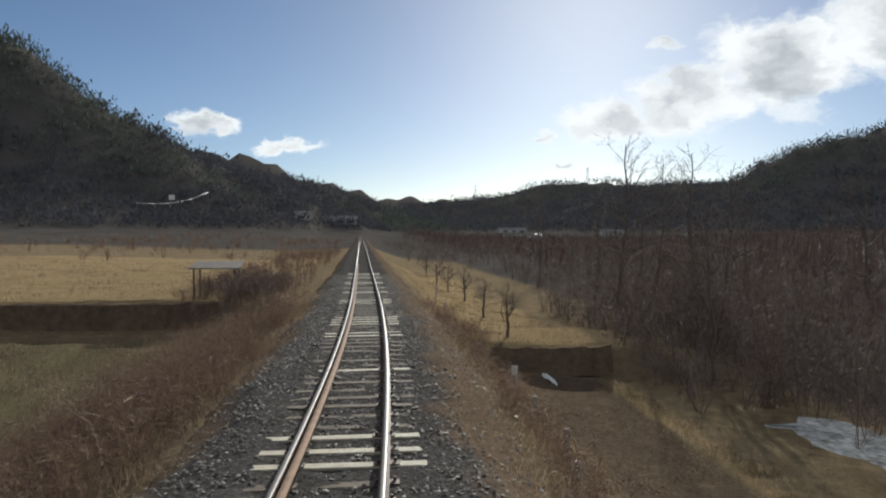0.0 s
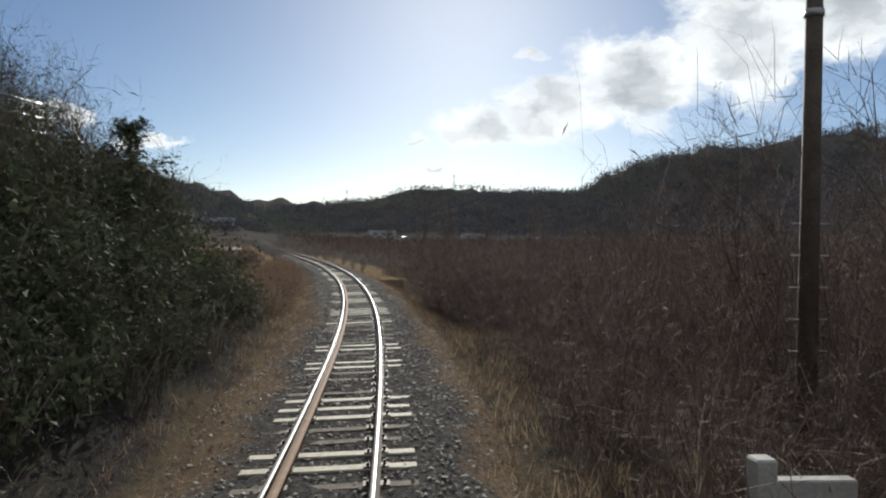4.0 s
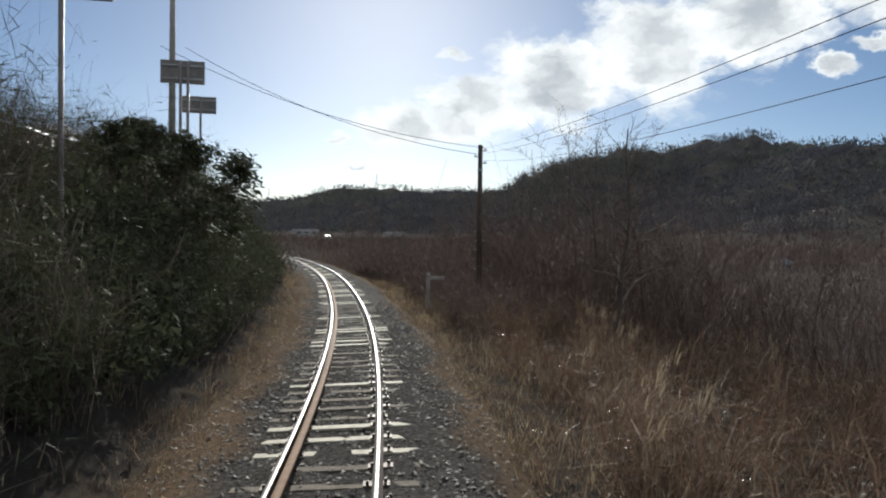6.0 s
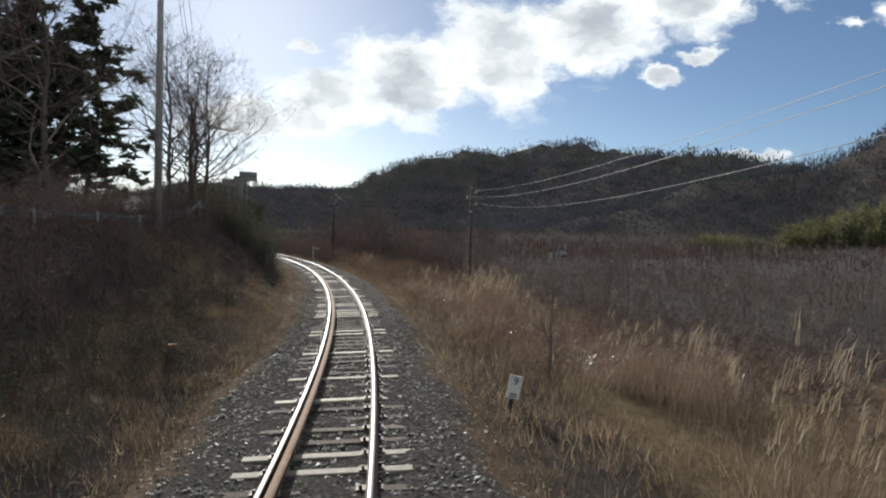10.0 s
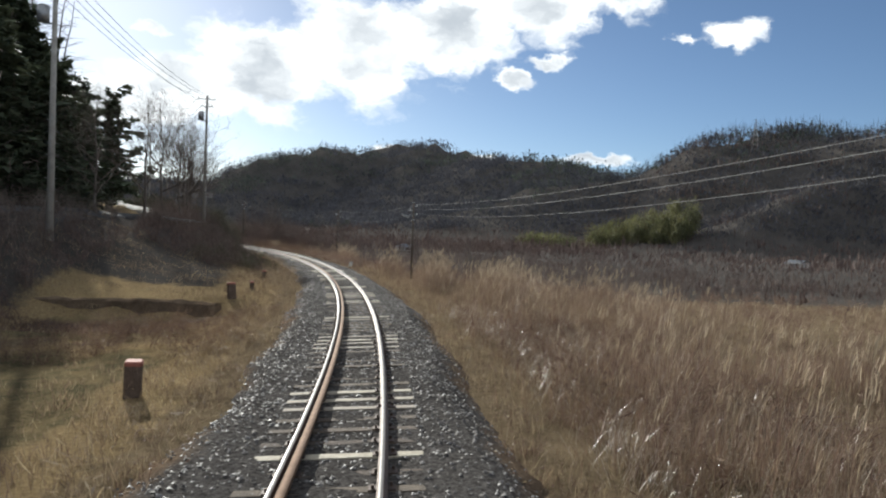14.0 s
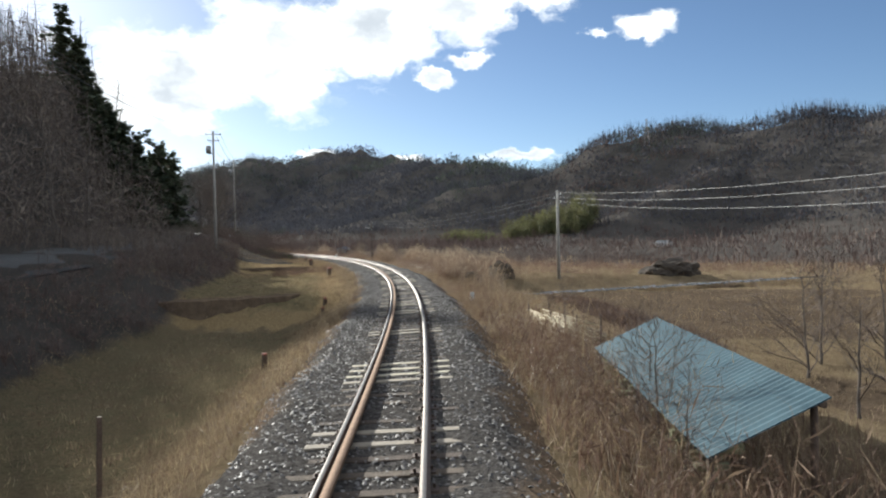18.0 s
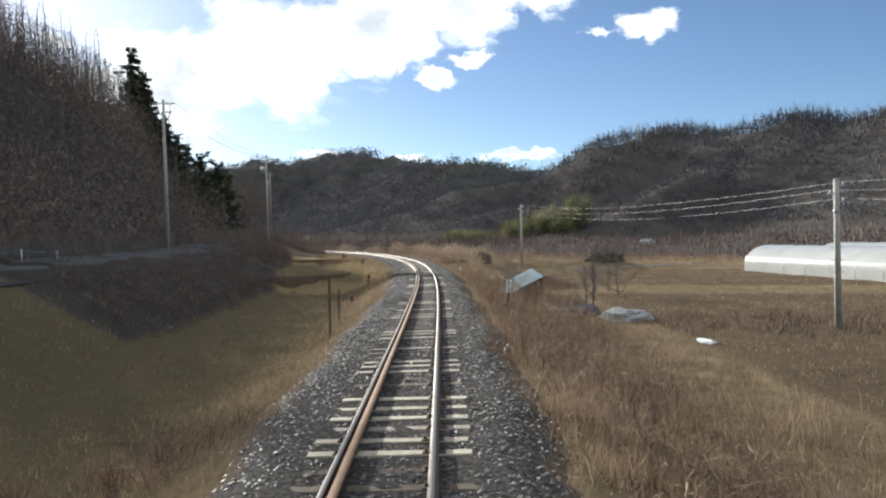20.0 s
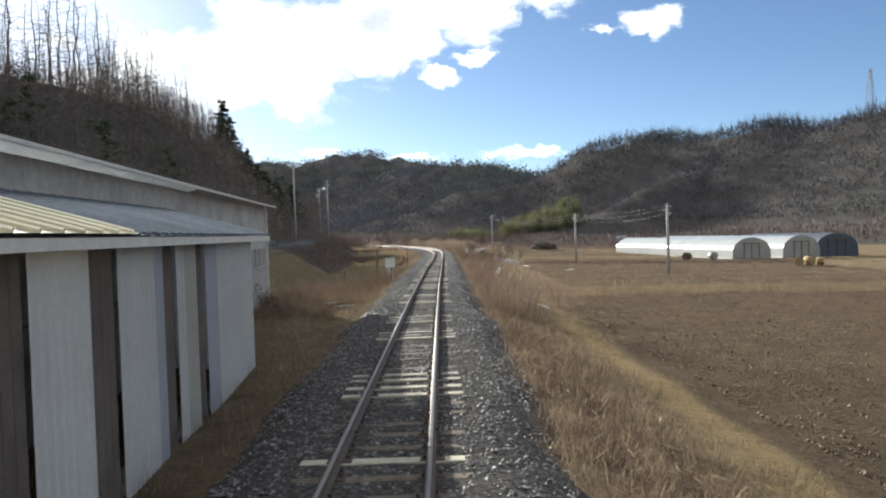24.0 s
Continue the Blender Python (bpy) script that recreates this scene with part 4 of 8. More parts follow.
def tube(V, T, pts, radii, sides=4):
    """Adds a tapering tube through points to lists of corners and quads."""
    b = len(V)
    for i, (p, r) in enumerate(zip(pts, radii)):
        d = (pts[min(i + 1, len(pts) - 1)] - pts[max(i - 1, 0)]).normalized()
        u = d.orthogonal().normalized()
        w = d.cross(u)
        for j in range(sides):
            t = 2 * math.pi * j / sides
            V.append(p + u * (math.cos(t) * r) + w * (math.sin(t) * r))
    for i in range(len(pts) - 1):
        for j in range(sides):
            q = b + i * sides
            T.append((q + j, q + (j + 1) % sides, q + sides + (j + 1) % sides, q + sides + j))


def limb(rng, V, T, start, way, length, r, depth, droop, fork, wander=0.22):
    """A branch that wanders, thins and forks."""
    n = 5 if depth > 1 else 3 if depth else 2
    pts, rad, d = [start], [r], way.normalized()
    for i in range(n):
        d = (d + Vector((rng.gauss(0, wander), rng.gauss(0, wander), rng.gauss(0, wander) + droop))).normalized()
        pts.append(pts[-1] + d * (length / n))
        rad.append(r * (1 - 0.72 * (i + 1) / n))
    tube(V, T, pts, rad, 5 if depth > 2 else 3)
    if depth > 0:
        for _ in range(fork):
            i = rng.randint(1, n)
            side = Vector((rng.gauss(0, 1), rng.gauss(0, 1), rng.gauss(0.25, 0.6))).normalized()
            limb(rng, V, T, pts[i], (pts[i] - pts[i - 1]).normalized() * 0.75 + side * 0.75, length * rng.uniform(0.4, 0.68), max(rad[i] * 0.62, 0.006), depth - 1, droop, fork, wander)


def tree_proto(name, seed, height, r, boughs, depth, fork, label, category="tree", droop=0.02, first=0.3, reach=0.45, rise=0.55, needles=0, needle_mat=None, twig=None, scrap=1.0):
    """A tree at the origin: a trunk and a crown of branches."""
    rng = random.Random(seed)
    top = empty(name, Matrix(), label, category)
    V, T = [], []
    pts, rad = [], []
    p = Vector((0, 0, -0.15))
    n = 9
    for i in range(n + 1):
        pts.append(p.copy())
        rad.append(r * (1.25 if i == 0 else 1 - 0.85 * i / n))
        p += Vector((rng.gauss(0, 0.012 * height), rng.gauss(0, 0.012 * height), (height + 0.15) / n))
    tube(V, T, pts, rad, 8)
    me = bpy.data.meshes.new(name + "_trunk")
    me.from_pydata([v[:] for v in V], [], T)
    me.materials.append(M_BARK)
    piece("trunk", me, top)
    V, T = [], []
    ends = []
    for k in range(boughs):
        f = first + (0.97 - first) * (k + rng.random()) / boughs
        i = min(int(f * n), n - 1)
        u = f * n - i
        at = pts[i].lerp(pts[i + 1], u)
        t = rng.uniform(0, 6.28)
        ln = height * reach * (1.05 - f * 0.75) * rng.uniform(0.7, 1.2)
        limb(rng, V, T, at, Vector((math.cos(t), math.sin(t), rise + rng.gauss(0, 0.15))), ln, max(r * (1 - 0.85 * f) * 0.55, 0.012), depth, droop, fork)
        ends.append((at, t, ln))
    me = bpy.data.meshes.new(name + "_crown")
    me.from_pydata([v[:] for v in V], [], T)
    me.materials.append(twig or M_TWIG)
    crown = piece("crown", me, top)
    if needles:
        nr = np.random.default_rng(seed)
        co = np.array([v[:] for v in V])
        q = co[nr.integers(0, len(co), needles)] + nr.normal(0, 0.13, (needles, 3))
        sz = nr.uniform(0.1, 0.26, (needles, 1, 1)) * scrap
        v = q[:, None, :] + nr.normal(0, 1, (needles, 3, 3)) * sz * np.array((1, 1, 0.45))
        piece("foliage", mesh_of(name + "_needles", v, np.arange(needles * 3).reshape(-1, 3), mats=(needle_mat,)), top)
    return top


def plant(proto, places, rng, lo=0.85, hi=1.15, group=""):
    """Copies of a tree at world places; the first one is the tree itself."""
    for i, (x, y) in enumerate(places):
        z = float(ground_z([x], [y])[0])
        m = pose(x, y, z - 0.05, 0, 0, rng.uniform(0, 360)) @ Matrix.Scale(rng.uniform(lo, hi), 4)
        ob = proto if i == 0 else copy_thing(proto, m)
        ob.matrix_basis = m
        if group:
            ob["group"] = group


def joined_trees(proto, places, rng, lo, hi):
    """The inner trees of a wood as one mesh; the pattern tree goes."""
    parts = list(proto.children)
    bases = [(np.array([v.co[:] for v in q.data.vertices]), np.array([f.vertices[:] for f in q.data.polygons])) for q in parts]
    vs, qs, k = [], [], 0
    for x, y in places:
        m = np.array(pose(x, y, float(ground_z([x], [y])[0]) - 0.05, 0, 0, rng.uniform(0, 360)) @ Matrix.Scale(rng.uniform(lo, hi), 4))
        for co, quads in bases:
            vs.append(co @ m[:3, :3].T + m[:3, 3])
            qs.append(quads + k)
            k += len(co)
    tagged(new("larch_wood", mesh_of("larch_wood", np.concatenate(vs), quads=np.concatenate(qs), mats=(M_BARK,))), "bare larches filling the inside of the hill wood", "woods", kind="stuff")
    for q in parts + [proto]:
        bpy.data.objects.remove(q)


def beside_places(*sn):
    out = []
    for s, n in sn:
        x, y = along(s, n)
        out.append((float(x), float(y)))
    return out


# ---- growth along the line ----
def grow_all():
    rng = random.Random(11)
    verge = (M_DRYGRASS, M_BROWNWEED)
    meadow("verge_grass", 60000, -46, 292, 2.35, 5.4, 0.12, 0.42, verge, "short dry yellow grass on the valley-side verge", clump=0.22, per=14, mix=0.3, seed=2)
    meadow("verge_grass", 50000, -46, 294, -5.6, -2.35, 0.1, 0.36, verge, "short dry yellow grass on the hill-side verge", clump=0.22, per=14, mix=0.3, seed=3)
    meadow("field_grass", 60000, 108, 262, -17, -4, 0.06, 0.24, verge, "thin dry grass on the fallow terraces", clump=0.3, per=12, mix=0.12, seed=4, width=0.02)
    meadow("terrace_grass", 16000, -100, -42.2, 4, 10.8, 0.05, 0.2, verge, "short dry grass on the orchard terrace", clump=0.4, per=16, mix=0.15, seed=16, width=0.025)
    meadow("balk_grass", 9000, -41, 5, 10.0, 10.9, 0.05, 0.22, verge, "pale grass along the edge of the soil plot", clump=0.25, per=12, mix=0.1, seed=17, width=0.02)
    meadow("plot_litter", 6000, -40.5, 4, 6.3, 9.8, 0.02, 0.09, (M_BROWNWEED, M_DRYGRASS), "dead stalks scattered over the soil plot", clump=0.6, per=16, mix=0.4, seed=18, width=0.02)
    meadow("field_grass", 14000, -100, -49, -40, -6, 0.1, 0.3, verge, "pale dry grass on the raised field", clump=0.5, per=20, mix=0.05, seed=5, width=0.03)
    meadow("field_grass", 26000, -46, 15, -30, -5, 0.06, 0.25, verge, "patchy grass on the low field", clump=0.5, per=22, mix=0.5, seed=6, width=0.02)
    meadow("field_grass", 60000, 170, 251, 5, 38, 0.06, 0.25, verge, "straw stubble on the small plots", clump=0.4, per=12, mix=0.2, seed=7, width=0.016)
    meadow("balk_grass", 18000, 246, 292, 4.4, 6.6, 0.03, 0.13, verge, "dry grass on the balk beside the ploughed field", clump=0.25, per=14, mix=0.1, seed=8)
    meadow("balk_grass", 14000, 247, 252.5, 6.5, 42, 0.2, 0.55, verge, "tufts of dry grass on the field boundary", clump=0.35, per=14, mix=0.3, seed=9)
    meadow("tussock_grass", 34000, 240, 268, -13, -3, 0.15, 0.55, verge, "lumpy tussocks of pale dry grass", clump=0.3, per=240, mix=0.3, seed=19, width=0.008, lean=0.8)
    meadow("tussock_grass", 26000, 76, 122, -7, -2.6, 0.1, 0.42, verge, "tussocks of dry grass along the shoulder", clump=0.3, per=220, mix=0.5, seed=20, width=0.006, lean=0.8)
    meadow("tussock_grass", 26000, 168, 262, 2.7, 7.5, 0.15, 0.5, verge, "tussocks of dry grass on the valley-side verge", clump=0.28, per=200, mix=0.35, seed=22, width=0.008, lean=0.8)
    # tall pampas grass on the valley side
    for i, (count, s0, s1, n0, n1, h0, h1, red) in enumerate(((24000, 107, 139, 4.1, 14, 1.1, 2.0, 0.5), (6500, 138, 149, 4.6, 12, 0.9, 1.7, 0.72), (3800, 148, 161, 4.3, 7, 0.9, 1.95, 0.6), (8500, 76, 92, 4.2, 9, 1.0, 1.9, 0.8), (1500, 98, 108, 5.2, 8, 0.9, 1.5, 0.6), (900, 66, 84, 6, 11, 0.7, 1.3, 0.6),
                                                              (420, 55.5, 58.8, 3.7, 5.0, 0.8, 1.4, 0.3), (1300, 259.5, 265.5, 3.1, 4.6, 1.4, 2.4, 0.35), (1900, 45, 51, 5.6, 12.5, 0.9, 1.5, 0.1), (700, 163, 166.5, 5.0, 7.6, 1.2, 1.9, 0.2), (120, 250, 254, 7.2, 11.5, 0.4, 0.8, 0.4), (900, 158, 165, 3.7, 5.4, 1.2, 1.9, 0.35), (420, 166.5, 171, 5.0, 6.6, 1.3, 2.0, 0.25),
                                                              (650, 231, 237, -10, -7.5, 1.3, 2.3, 0.3), (4000, 108, 160, 12, 40, 0.6, 1.1, 0.8))):
        r = np.random.default_rng(40 + i)
        root, s, n = scatter(r, count, s0, s1, n0, n1, 0.42, 210)
        # stands of uneven height with gaps between
        lush = 0.5 + 0.28 * np.sin(s * 0.9 + 1.7 * np.sin(n * 0.7)) + 0.24 * np.sin(n * 1.3 + s * 0.37)
        keep = r.random(count) < np.clip(2.2 * lush - 0.4, 0.06, 1)
        root, s, n, lush = root[keep], s[keep], n[keep], lush[keep]
        count = len(root)
        h = r.uniform(h0, h1, count) * np.clip(0.5 + 0.75 * lush, 0.42, 1.2)
        strokes("pampas_grass", root, h, r.uniform(0.004, 0.01, count), r.uniform(0.05, 0.9, count), r.normal(-0.6, 1.7, count), (M_PAMPAS, M_RUSSET), "tall straw-coloured pampas grass in winter", index=(r.random(count) < red).astype(int))
        k = count // 20
        pick = r.integers(0, count, k)
        # plumes: feathery heads on the tallest stems
        kk = k * 7
        pi = np.repeat(pick, 7)
        head = root[pi] + np.stack([r.normal(0, 0.03, kk), r.normal(0, 0.03, kk), h[pi] * 1.0 + r.uniform(-0.1, 0.12, kk)], -1)
        strokes("pampas_plume", head, r.uniform(0.16, 0.32, kk), np.full(kk, 0.013), r.uniform(0.15, 0.8, kk), np.repeat(r.normal(-0.6, 0.5, k), 7), (M_PLUME,), "feathery pale seed heads of pampas grass")
    # arching stalks that catch the low sun
    for i, (count, s0, s1, n0, n1) in enumerate(((1800, -38, 12, -9, -3.4), (4600, 134, 161, 3.6, 8), (4200, 72, 100, 3.4, 9.5), (1500, 46, 62, 3.2, 8), (2600, 186, 224, 2.7, 6))):
        r = np.random.default_rng(90 + i)
        root, s, n = scatter(r, count, s0, s1, n0, n1, 0.3, 16)
        strokes("arching_stalk", root, r.uniform(0.4, 0.95, count), r.uniform(0.004, 0.009, count), r.uniform(0.5, 1.5, count), r.normal(-0.6, 1.5, count), (M_STALK,), "thin pale dead stalks arching over the weeds")
    # brown weeds and brush
    for i, (count, s0, s1, n0, n1, h0, h1) in enumerate(((26000, 98, 163, 3.6, 16, 0.18, 0.65), (9000, 60, 100, 3.2, 16, 0.25, 0.7), (6000, 163, 215, 2.8, 5.2, 0.25, 0.7), (7000, 255, 292, 2.6, 4.5, 0.15, 0.5), (15000, 200, 258, 2.7, 8.5, 0.2, 0.75), (6000, 163, 200, 3, 8, 0.15, 0.5), (16000, 100, 168, 15, 60, 0.4, 1.0))):
        r = np.random.default_rng(70 + i)
        root, s, n = scatter(r, count, s0, s1, n0, n1, 0.35, 30)
        strokes("russet_grass", root, r.uniform(h0, h1, count), r.uniform(0.006, 0.015, count), r.uniform(0.15, 1.1, count), r.uniform(0, 6.28, count), (M_RUSSET, M_DRYGRASS), "thick russet and straw-coloured dead grass", index=(r.random(count) < 0.4).astype(int))
    brushwood("weed_brush", 560, -44, 14, -6.3, -2.7, 0.5, 1.5, (M_BROWNWEED,), "reddish-brown dead weeds on the embankment", 21, 9, 26, 60, M_BROWNWEED, sliver=True, spread=0.75, width=0.014)
    brushwood("weed_brush", 520, -46, 6, 2.9, 5.6, 0.25, 0.75, (M_BROWNWEED,), "low brown weeds on the valley-side slope", 22, 9, 26, 50, M_BROWNWEED, sliver=True, spread=0.8, width=0.01)
    brushwood("bramble_thicket", 130, -62, -46.5, -8.8, -4.6, 0.9, 1.9, (M_BRAMBLE,), "dark brambles growing round the field hut", 69, 10, 36, 110, M_BRAMBLE, sliver=True, spread=0.8, width=0.012)
    brushwood("weed_brush", 260, -46, 12, -20, -6, 0.15, 0.5, (M_BROWNWEED,), "low dark weeds dotted over the low field", 70, 9, 20, 40, M_BROWNWEED, sliver=True, spread=1.0, width=0.01)
    brushwood("weed_brush", 420, -40, 12, -7.4, -3.4, 0.7, 1.5, (M_BROWNWEED,), "tall reddish dead weeds on the embankment", 71, 10, 34, 80, M_BROWNWEED, sliver=True, spread=0.7, width=0.01)
    brushwood("bramble_thicket", 420, 1, 50, 7, 17, 3.6, 6.2, (M_BRAMBLE,), "tall dark leafless scrub behind the thicket", 43, 10, 46, 110, M_BRAMBLE, sliver=True, spread=0.55, width=0.02, big=1.3)
    brushwood("bramble_thicket", 560, 3, 46, 3.4, 12, 1.2, 2.6, (M_BRAMBLE,), "dark tangled leafless thicket beside the track", 23, 10, 40, 90, M_BRAMBLE, sliver=True, spread=0.8, width=0.014)
    brushwood("bramble_thicket", 400, 1.5, 15, 4.0, 10, 2.2, 3.9, (M_BRAMBLE,), "tall dense dark thicket beside the track", 44, 12, 60, 260, M_BRAMBLE, sliver=True, spread=0.75, width=0.009)
    brushwood("bramble_thicket", 300, -2, 8.5, 5.2, 11.5, 3.2, 5.4, (M_BRAMBLE,), "tall dense dark thicket beside the track", 72, 11, 64, 280, M_BRAMBLE, sliver=True, spread=0.6, width=0.01, big=1.1)
    brushwood("bramble_thicket", 420, 40, 66, 3.6, 15, 0.8, 2.0, (M_BROWNWEED,), "brown bramble thicket on the valley side", 24, 9, 30, 60, M_BROWNWEED, sliver=True, spread=0.9)
    brushwood("weed_brush", 420, 136, 163, 3.6, 9, 0.4, 0.95, (M_RUSSET,), "low mauve-brown weeds among the reeds", 65, 11, 30, 60, M_BROWNWEED, sliver=True, spread=0.8, width=0.009)
    brushwood("weed_brush", 170, 74, 100, 3.6, 8, 0.4, 1.0, (M_BROWNWEED,), "brown mounds of dead weeds beside the ballast", 66, 11, 34, 80, M_RUSSET, sliver=True, spread=0.8, width=0.009)
    brushwood("weed_brush", 640, 56, 98, 3.2, 18, 0.4, 1.1, (M_BROWNWEED,), "flattened reddish weeds and stalks", 25, 11, 24, 50, M_BROWNWEED, sliver=True, spread=1.2)
    brushwood("bank_thicket", 1050, 15, 71, -10.5, -3.1, 0.7, 1.7, (M_TWIG,), "dark scrub and evergreen leaves covering the cutting bank", 26, 9, 26, 90, M_LEAF, sliver=True, spread=0.8)
    brushwood("bank_thicket", 520, 17, 58, -6.4, -3.5, 0.7, 1.7, (M_BRAMBLE,), "dense dark leafy bushes overhanging the verge", 67, 9, 40, 420, M_LEAF, spread=0.75, width=0.01, big=1.25)
    brushwood("bank_thicket", 190, 56, 71.5, -6.2, -3.3, 1.8, 3.3, (M_TWIG,), "tall dark thicket at the end of the cutting", 51, 10, 44, 200, M_LEAF, sliver=True, spread=0.55, width=0.014, big=1.1)
    brushwood("bank_thicket", 300, 16, 58, -9.5, -5.0, 1.6, 3.0, (M_BRAMBLE,), "tall leafless scrub on top of the cutting bank", 53, 9, 40, 130, M_LEAF, sliver=True, spread=0.6, width=0.014, big=1.1)
    brushwood("bank_thicket", 260, 72, 104, -13, -6.5, 1.0, 2.6, (M_BRAMBLE,), "taller leafless bushes on the wooded bank", 54, 8, 34, 70, M_TWIG, sliver=True, spread=0.6, width=0.014)
    brushwood("bank_thicket", 620, 74, 112, -13, -4.4, 0.4, 1.1, (M_BRAMBLE,), "dark scrub on the wooded bank", 27, 9, 24, 40, M_BRAMBLE, sliver=True, spread=0.7)
    brushwood("bank_thicket", 360, 100, 165, -27, -14.5, 0.9, 2.4, (M_TWIG,), "dark scrub at the foot of the wooded hill", 28, 9, 24, 70, M_TWIG, sliver=True, spread=0.6)
    brushwood("bank_thicket", 360, 112, 206, -17.3, -12.6, 0.6, 1.7, (M_BRAMBLE,), "dark brambles on the bank below the road", 61, 8, 26, 60, M_BRAMBLE, sliver=True, spread=0.7, width=0.016, big=1.3)
    brushwood("weed_brush", 70, 237, 247, -9.5, -6.2, 0.8, 1.7, (M_BROWNWEED,), "tall russet weeds on the hill-side verge", 62, 10, 30, 70, M_RUSSET, sliver=True, spread=0.5, width=0.012)
    brushwood("bank_thicket", 300, 165, 262, -34, -21, 0.9, 2.6, (M_TWIG,), "dark scrub below the wooded hill", 29, 9, 24, 70, M_TWIG, sliver=True, spread=0.6)
    brushwood("weed_brush", 300, 168, 250, 2.7, 5.6, 0.35, 0.95, (M_BROWNWEED, M_DRYGRASS), "dry brown weeds along the valley-side verge", 30, 10, 18, 20, M_DRYGRASS, sliver=True, spread=0.8)
    brushwood("weed_brush", 200, 226, 256, -8, -2.9, 0.3, 0.9, (M_BROWNWEED,), "dark brown weeds round the relay box", 31, 10, 20, 20, M_BROWNWEED, sliver=True, spread=0.8)
    brushwood("weed_brush", 150, 262, 292, 2.8, 4.6, 0.3, 0.7, (M_BROWNWEED,), "brown weeds on the ballast slope", 32, 10, 18, 15, M_DRYGRASS, sliver=True, spread=0.8)
    brushwood("valley_scrub", 120, -60, -35, 12, 20, 1.6, 3.6, (M_TWIG,), "dark leafless scrub beyond the soil plot", 46, 8, 22, 60, M_BRAMBLE, sliver=True, spread=0.7, width=0.03, big=1.8)
    brushwood("valley_scrub", 620, -125, -4, 19, 62, 1.6, 4.2, (M_TWIG,), "dark leafless scrub in the wet valley floor", 33, 8, 22, 60, M_TWIG, sliver=True, spread=0.7, width=0.03, big=2.2)
    brushwood("valley_scrub", 780, -58, 0, 15, 52, 3.0, 6.4, (M_BRAMBLE,), "dark dense scrub round the frozen ponds", 45, 9, 30, 90, M_BRAMBLE, sliver=True, spread=0.6, width=0.02, big=1.8)
    brushwood("valley_scrub", 420, 84, 150, 15, 70, 0.5, 1.3, (M_BROWNWEED,), "brown weeds on the wet plain", 68, 9, 22, 50, M_RUSSET, sliver=True, spread=0.9, width=0.02, big=1.8)
    brushwood("valley_scrub", 1150, -10, 88, 15, 95, 1.4, 3.6, (M_BRAMBLE,), "brown scrub on the valley floor", 34, 8, 22, 55, M_TWIG, sliver=True, spread=0.8, width=0.03, big=2.0)
    brushwood("valley_scrub", 420, 56, 112, 8, 24, 0.7, 1.9, (M_BRAMBLE,), "dark tangled brush below the reeds", 59, 9, 26, 60, M_BRAMBLE, sliver=True, spread=0.9, width=0.016, big=1.3)
    brushwood("valley_scrub", 420, -330, -120, 8, 110, 2.0, 5.0, (M_TWIG,), "dark scrub far down the valley", 38, 7, 16, 60, M_TWIG, sliver=True, spread=0.7, width=0.06, big=4.0)
    brushwood("valley_scrub", 260, -330, -100, -70, -7, 1.0, 2.6, (M_BROWNWEED,), "brown scrub beyond the raised field", 39, 7, 16, 45, M_BROWNWEED, sliver=True, spread=0.7, width=0.05, big=3.0)
    brushwood("field_edge_scrub", 260, -140, -46, -11, -3.6, 0.7, 1.6, (M_BROWNWEED,), "brown scrub along the track and field edge", 35, 9, 22, 40, M_BROWNWEED, sliver=True, width=0.03)
    brushwood("weed_brush", 260, 192, 222, 2.6, 6.2, 0.7, 1.7, (M_BROWNWEED,), "dense brown dead stalks in front of the shelter", 55, 9, 24, 40, M_BROWNWEED, sliver=True, spread=0.6, width=0.012)
    brushwood("weed_brush", 240, 222, 262, 2.7, 5.6, 0.5, 1.2, (M_BROWNWEED, M_RUSSET), "thick russet weeds along the valley-side verge", 56, 10, 24, 40, M_RUSSET, sliver=True, spread=0.7, width=0.012)
    brushwood("weed_brush", 200, 246, 268, -8, -2.9, 0.4, 1.2, (M_BROWNWEED,), "brown dead weeds beside the relay box", 57, 10, 24, 40, M_BROWNWEED, sliver=True, spread=0.7, width=0.012)
    brushwood("weed_brush", 420, 112, 212, -4.1, -2.5, 0.25, 0.6, (M_DRYGRASS, M_BROWNWEED), "tufts of dry grass and weeds along the hill-side shoulder", 58, 12, 16, 10, M_DRYGRASS, sliver=True, spread=0.7, width=0.01)
    brushwood("fallen_stalks", 150, 48, 82, 3.4, 11, 0.9, 1.6, (M_DRYGRASS,), "long pale dead stalks leaning over the weeds", 60, 5, 3, spread=1.1, width=0.009)
    brushwood("weed_brush", 110, 134, 144, -9, -3.0, 0.3, 0.8, (M_BROWNWEED,), "low dark bushes and dead grass below the terrace", 63, 10, 26, 70, M_BROWNWEED, sliver=True, spread=0.8, width=0.011)
    brushwood("weed_brush", 90, 86, 112, -9, -3.2, 0.5, 1.3, (M_BRAMBLE,), "dark bushes dotted over the bank foot", 64, 10, 34, 110, M_LEAF, sliver=True, spread=0.7, width=0.011)
    brushwood("tall_stalks", 60, 176, 200, 3.8, 6.2, 1.2, 2.1, (M_DRYGRASS,), "tall thin dead stalks", 36, 4, 8, spread=0.25, width=0.014)
    brushwood("tall_stalks", 50, 200, 214, 3.2, 6.0, 1.0, 1.9, (M_DRYGRASS,), "tall thin dead stalks by the shed", 37, 5, 8, spread=0.5, width=0.014)
    meadow("verge_litter", 26000, 10, 122, -4.8, -2.2, 0.04, 0.2, (M_BROWNWEED, M_DRYGRASS), "matted dead grass and weeds on the hill-side verge", clump=0.3, per=16, mix=0.35, seed=12, width=0.016)
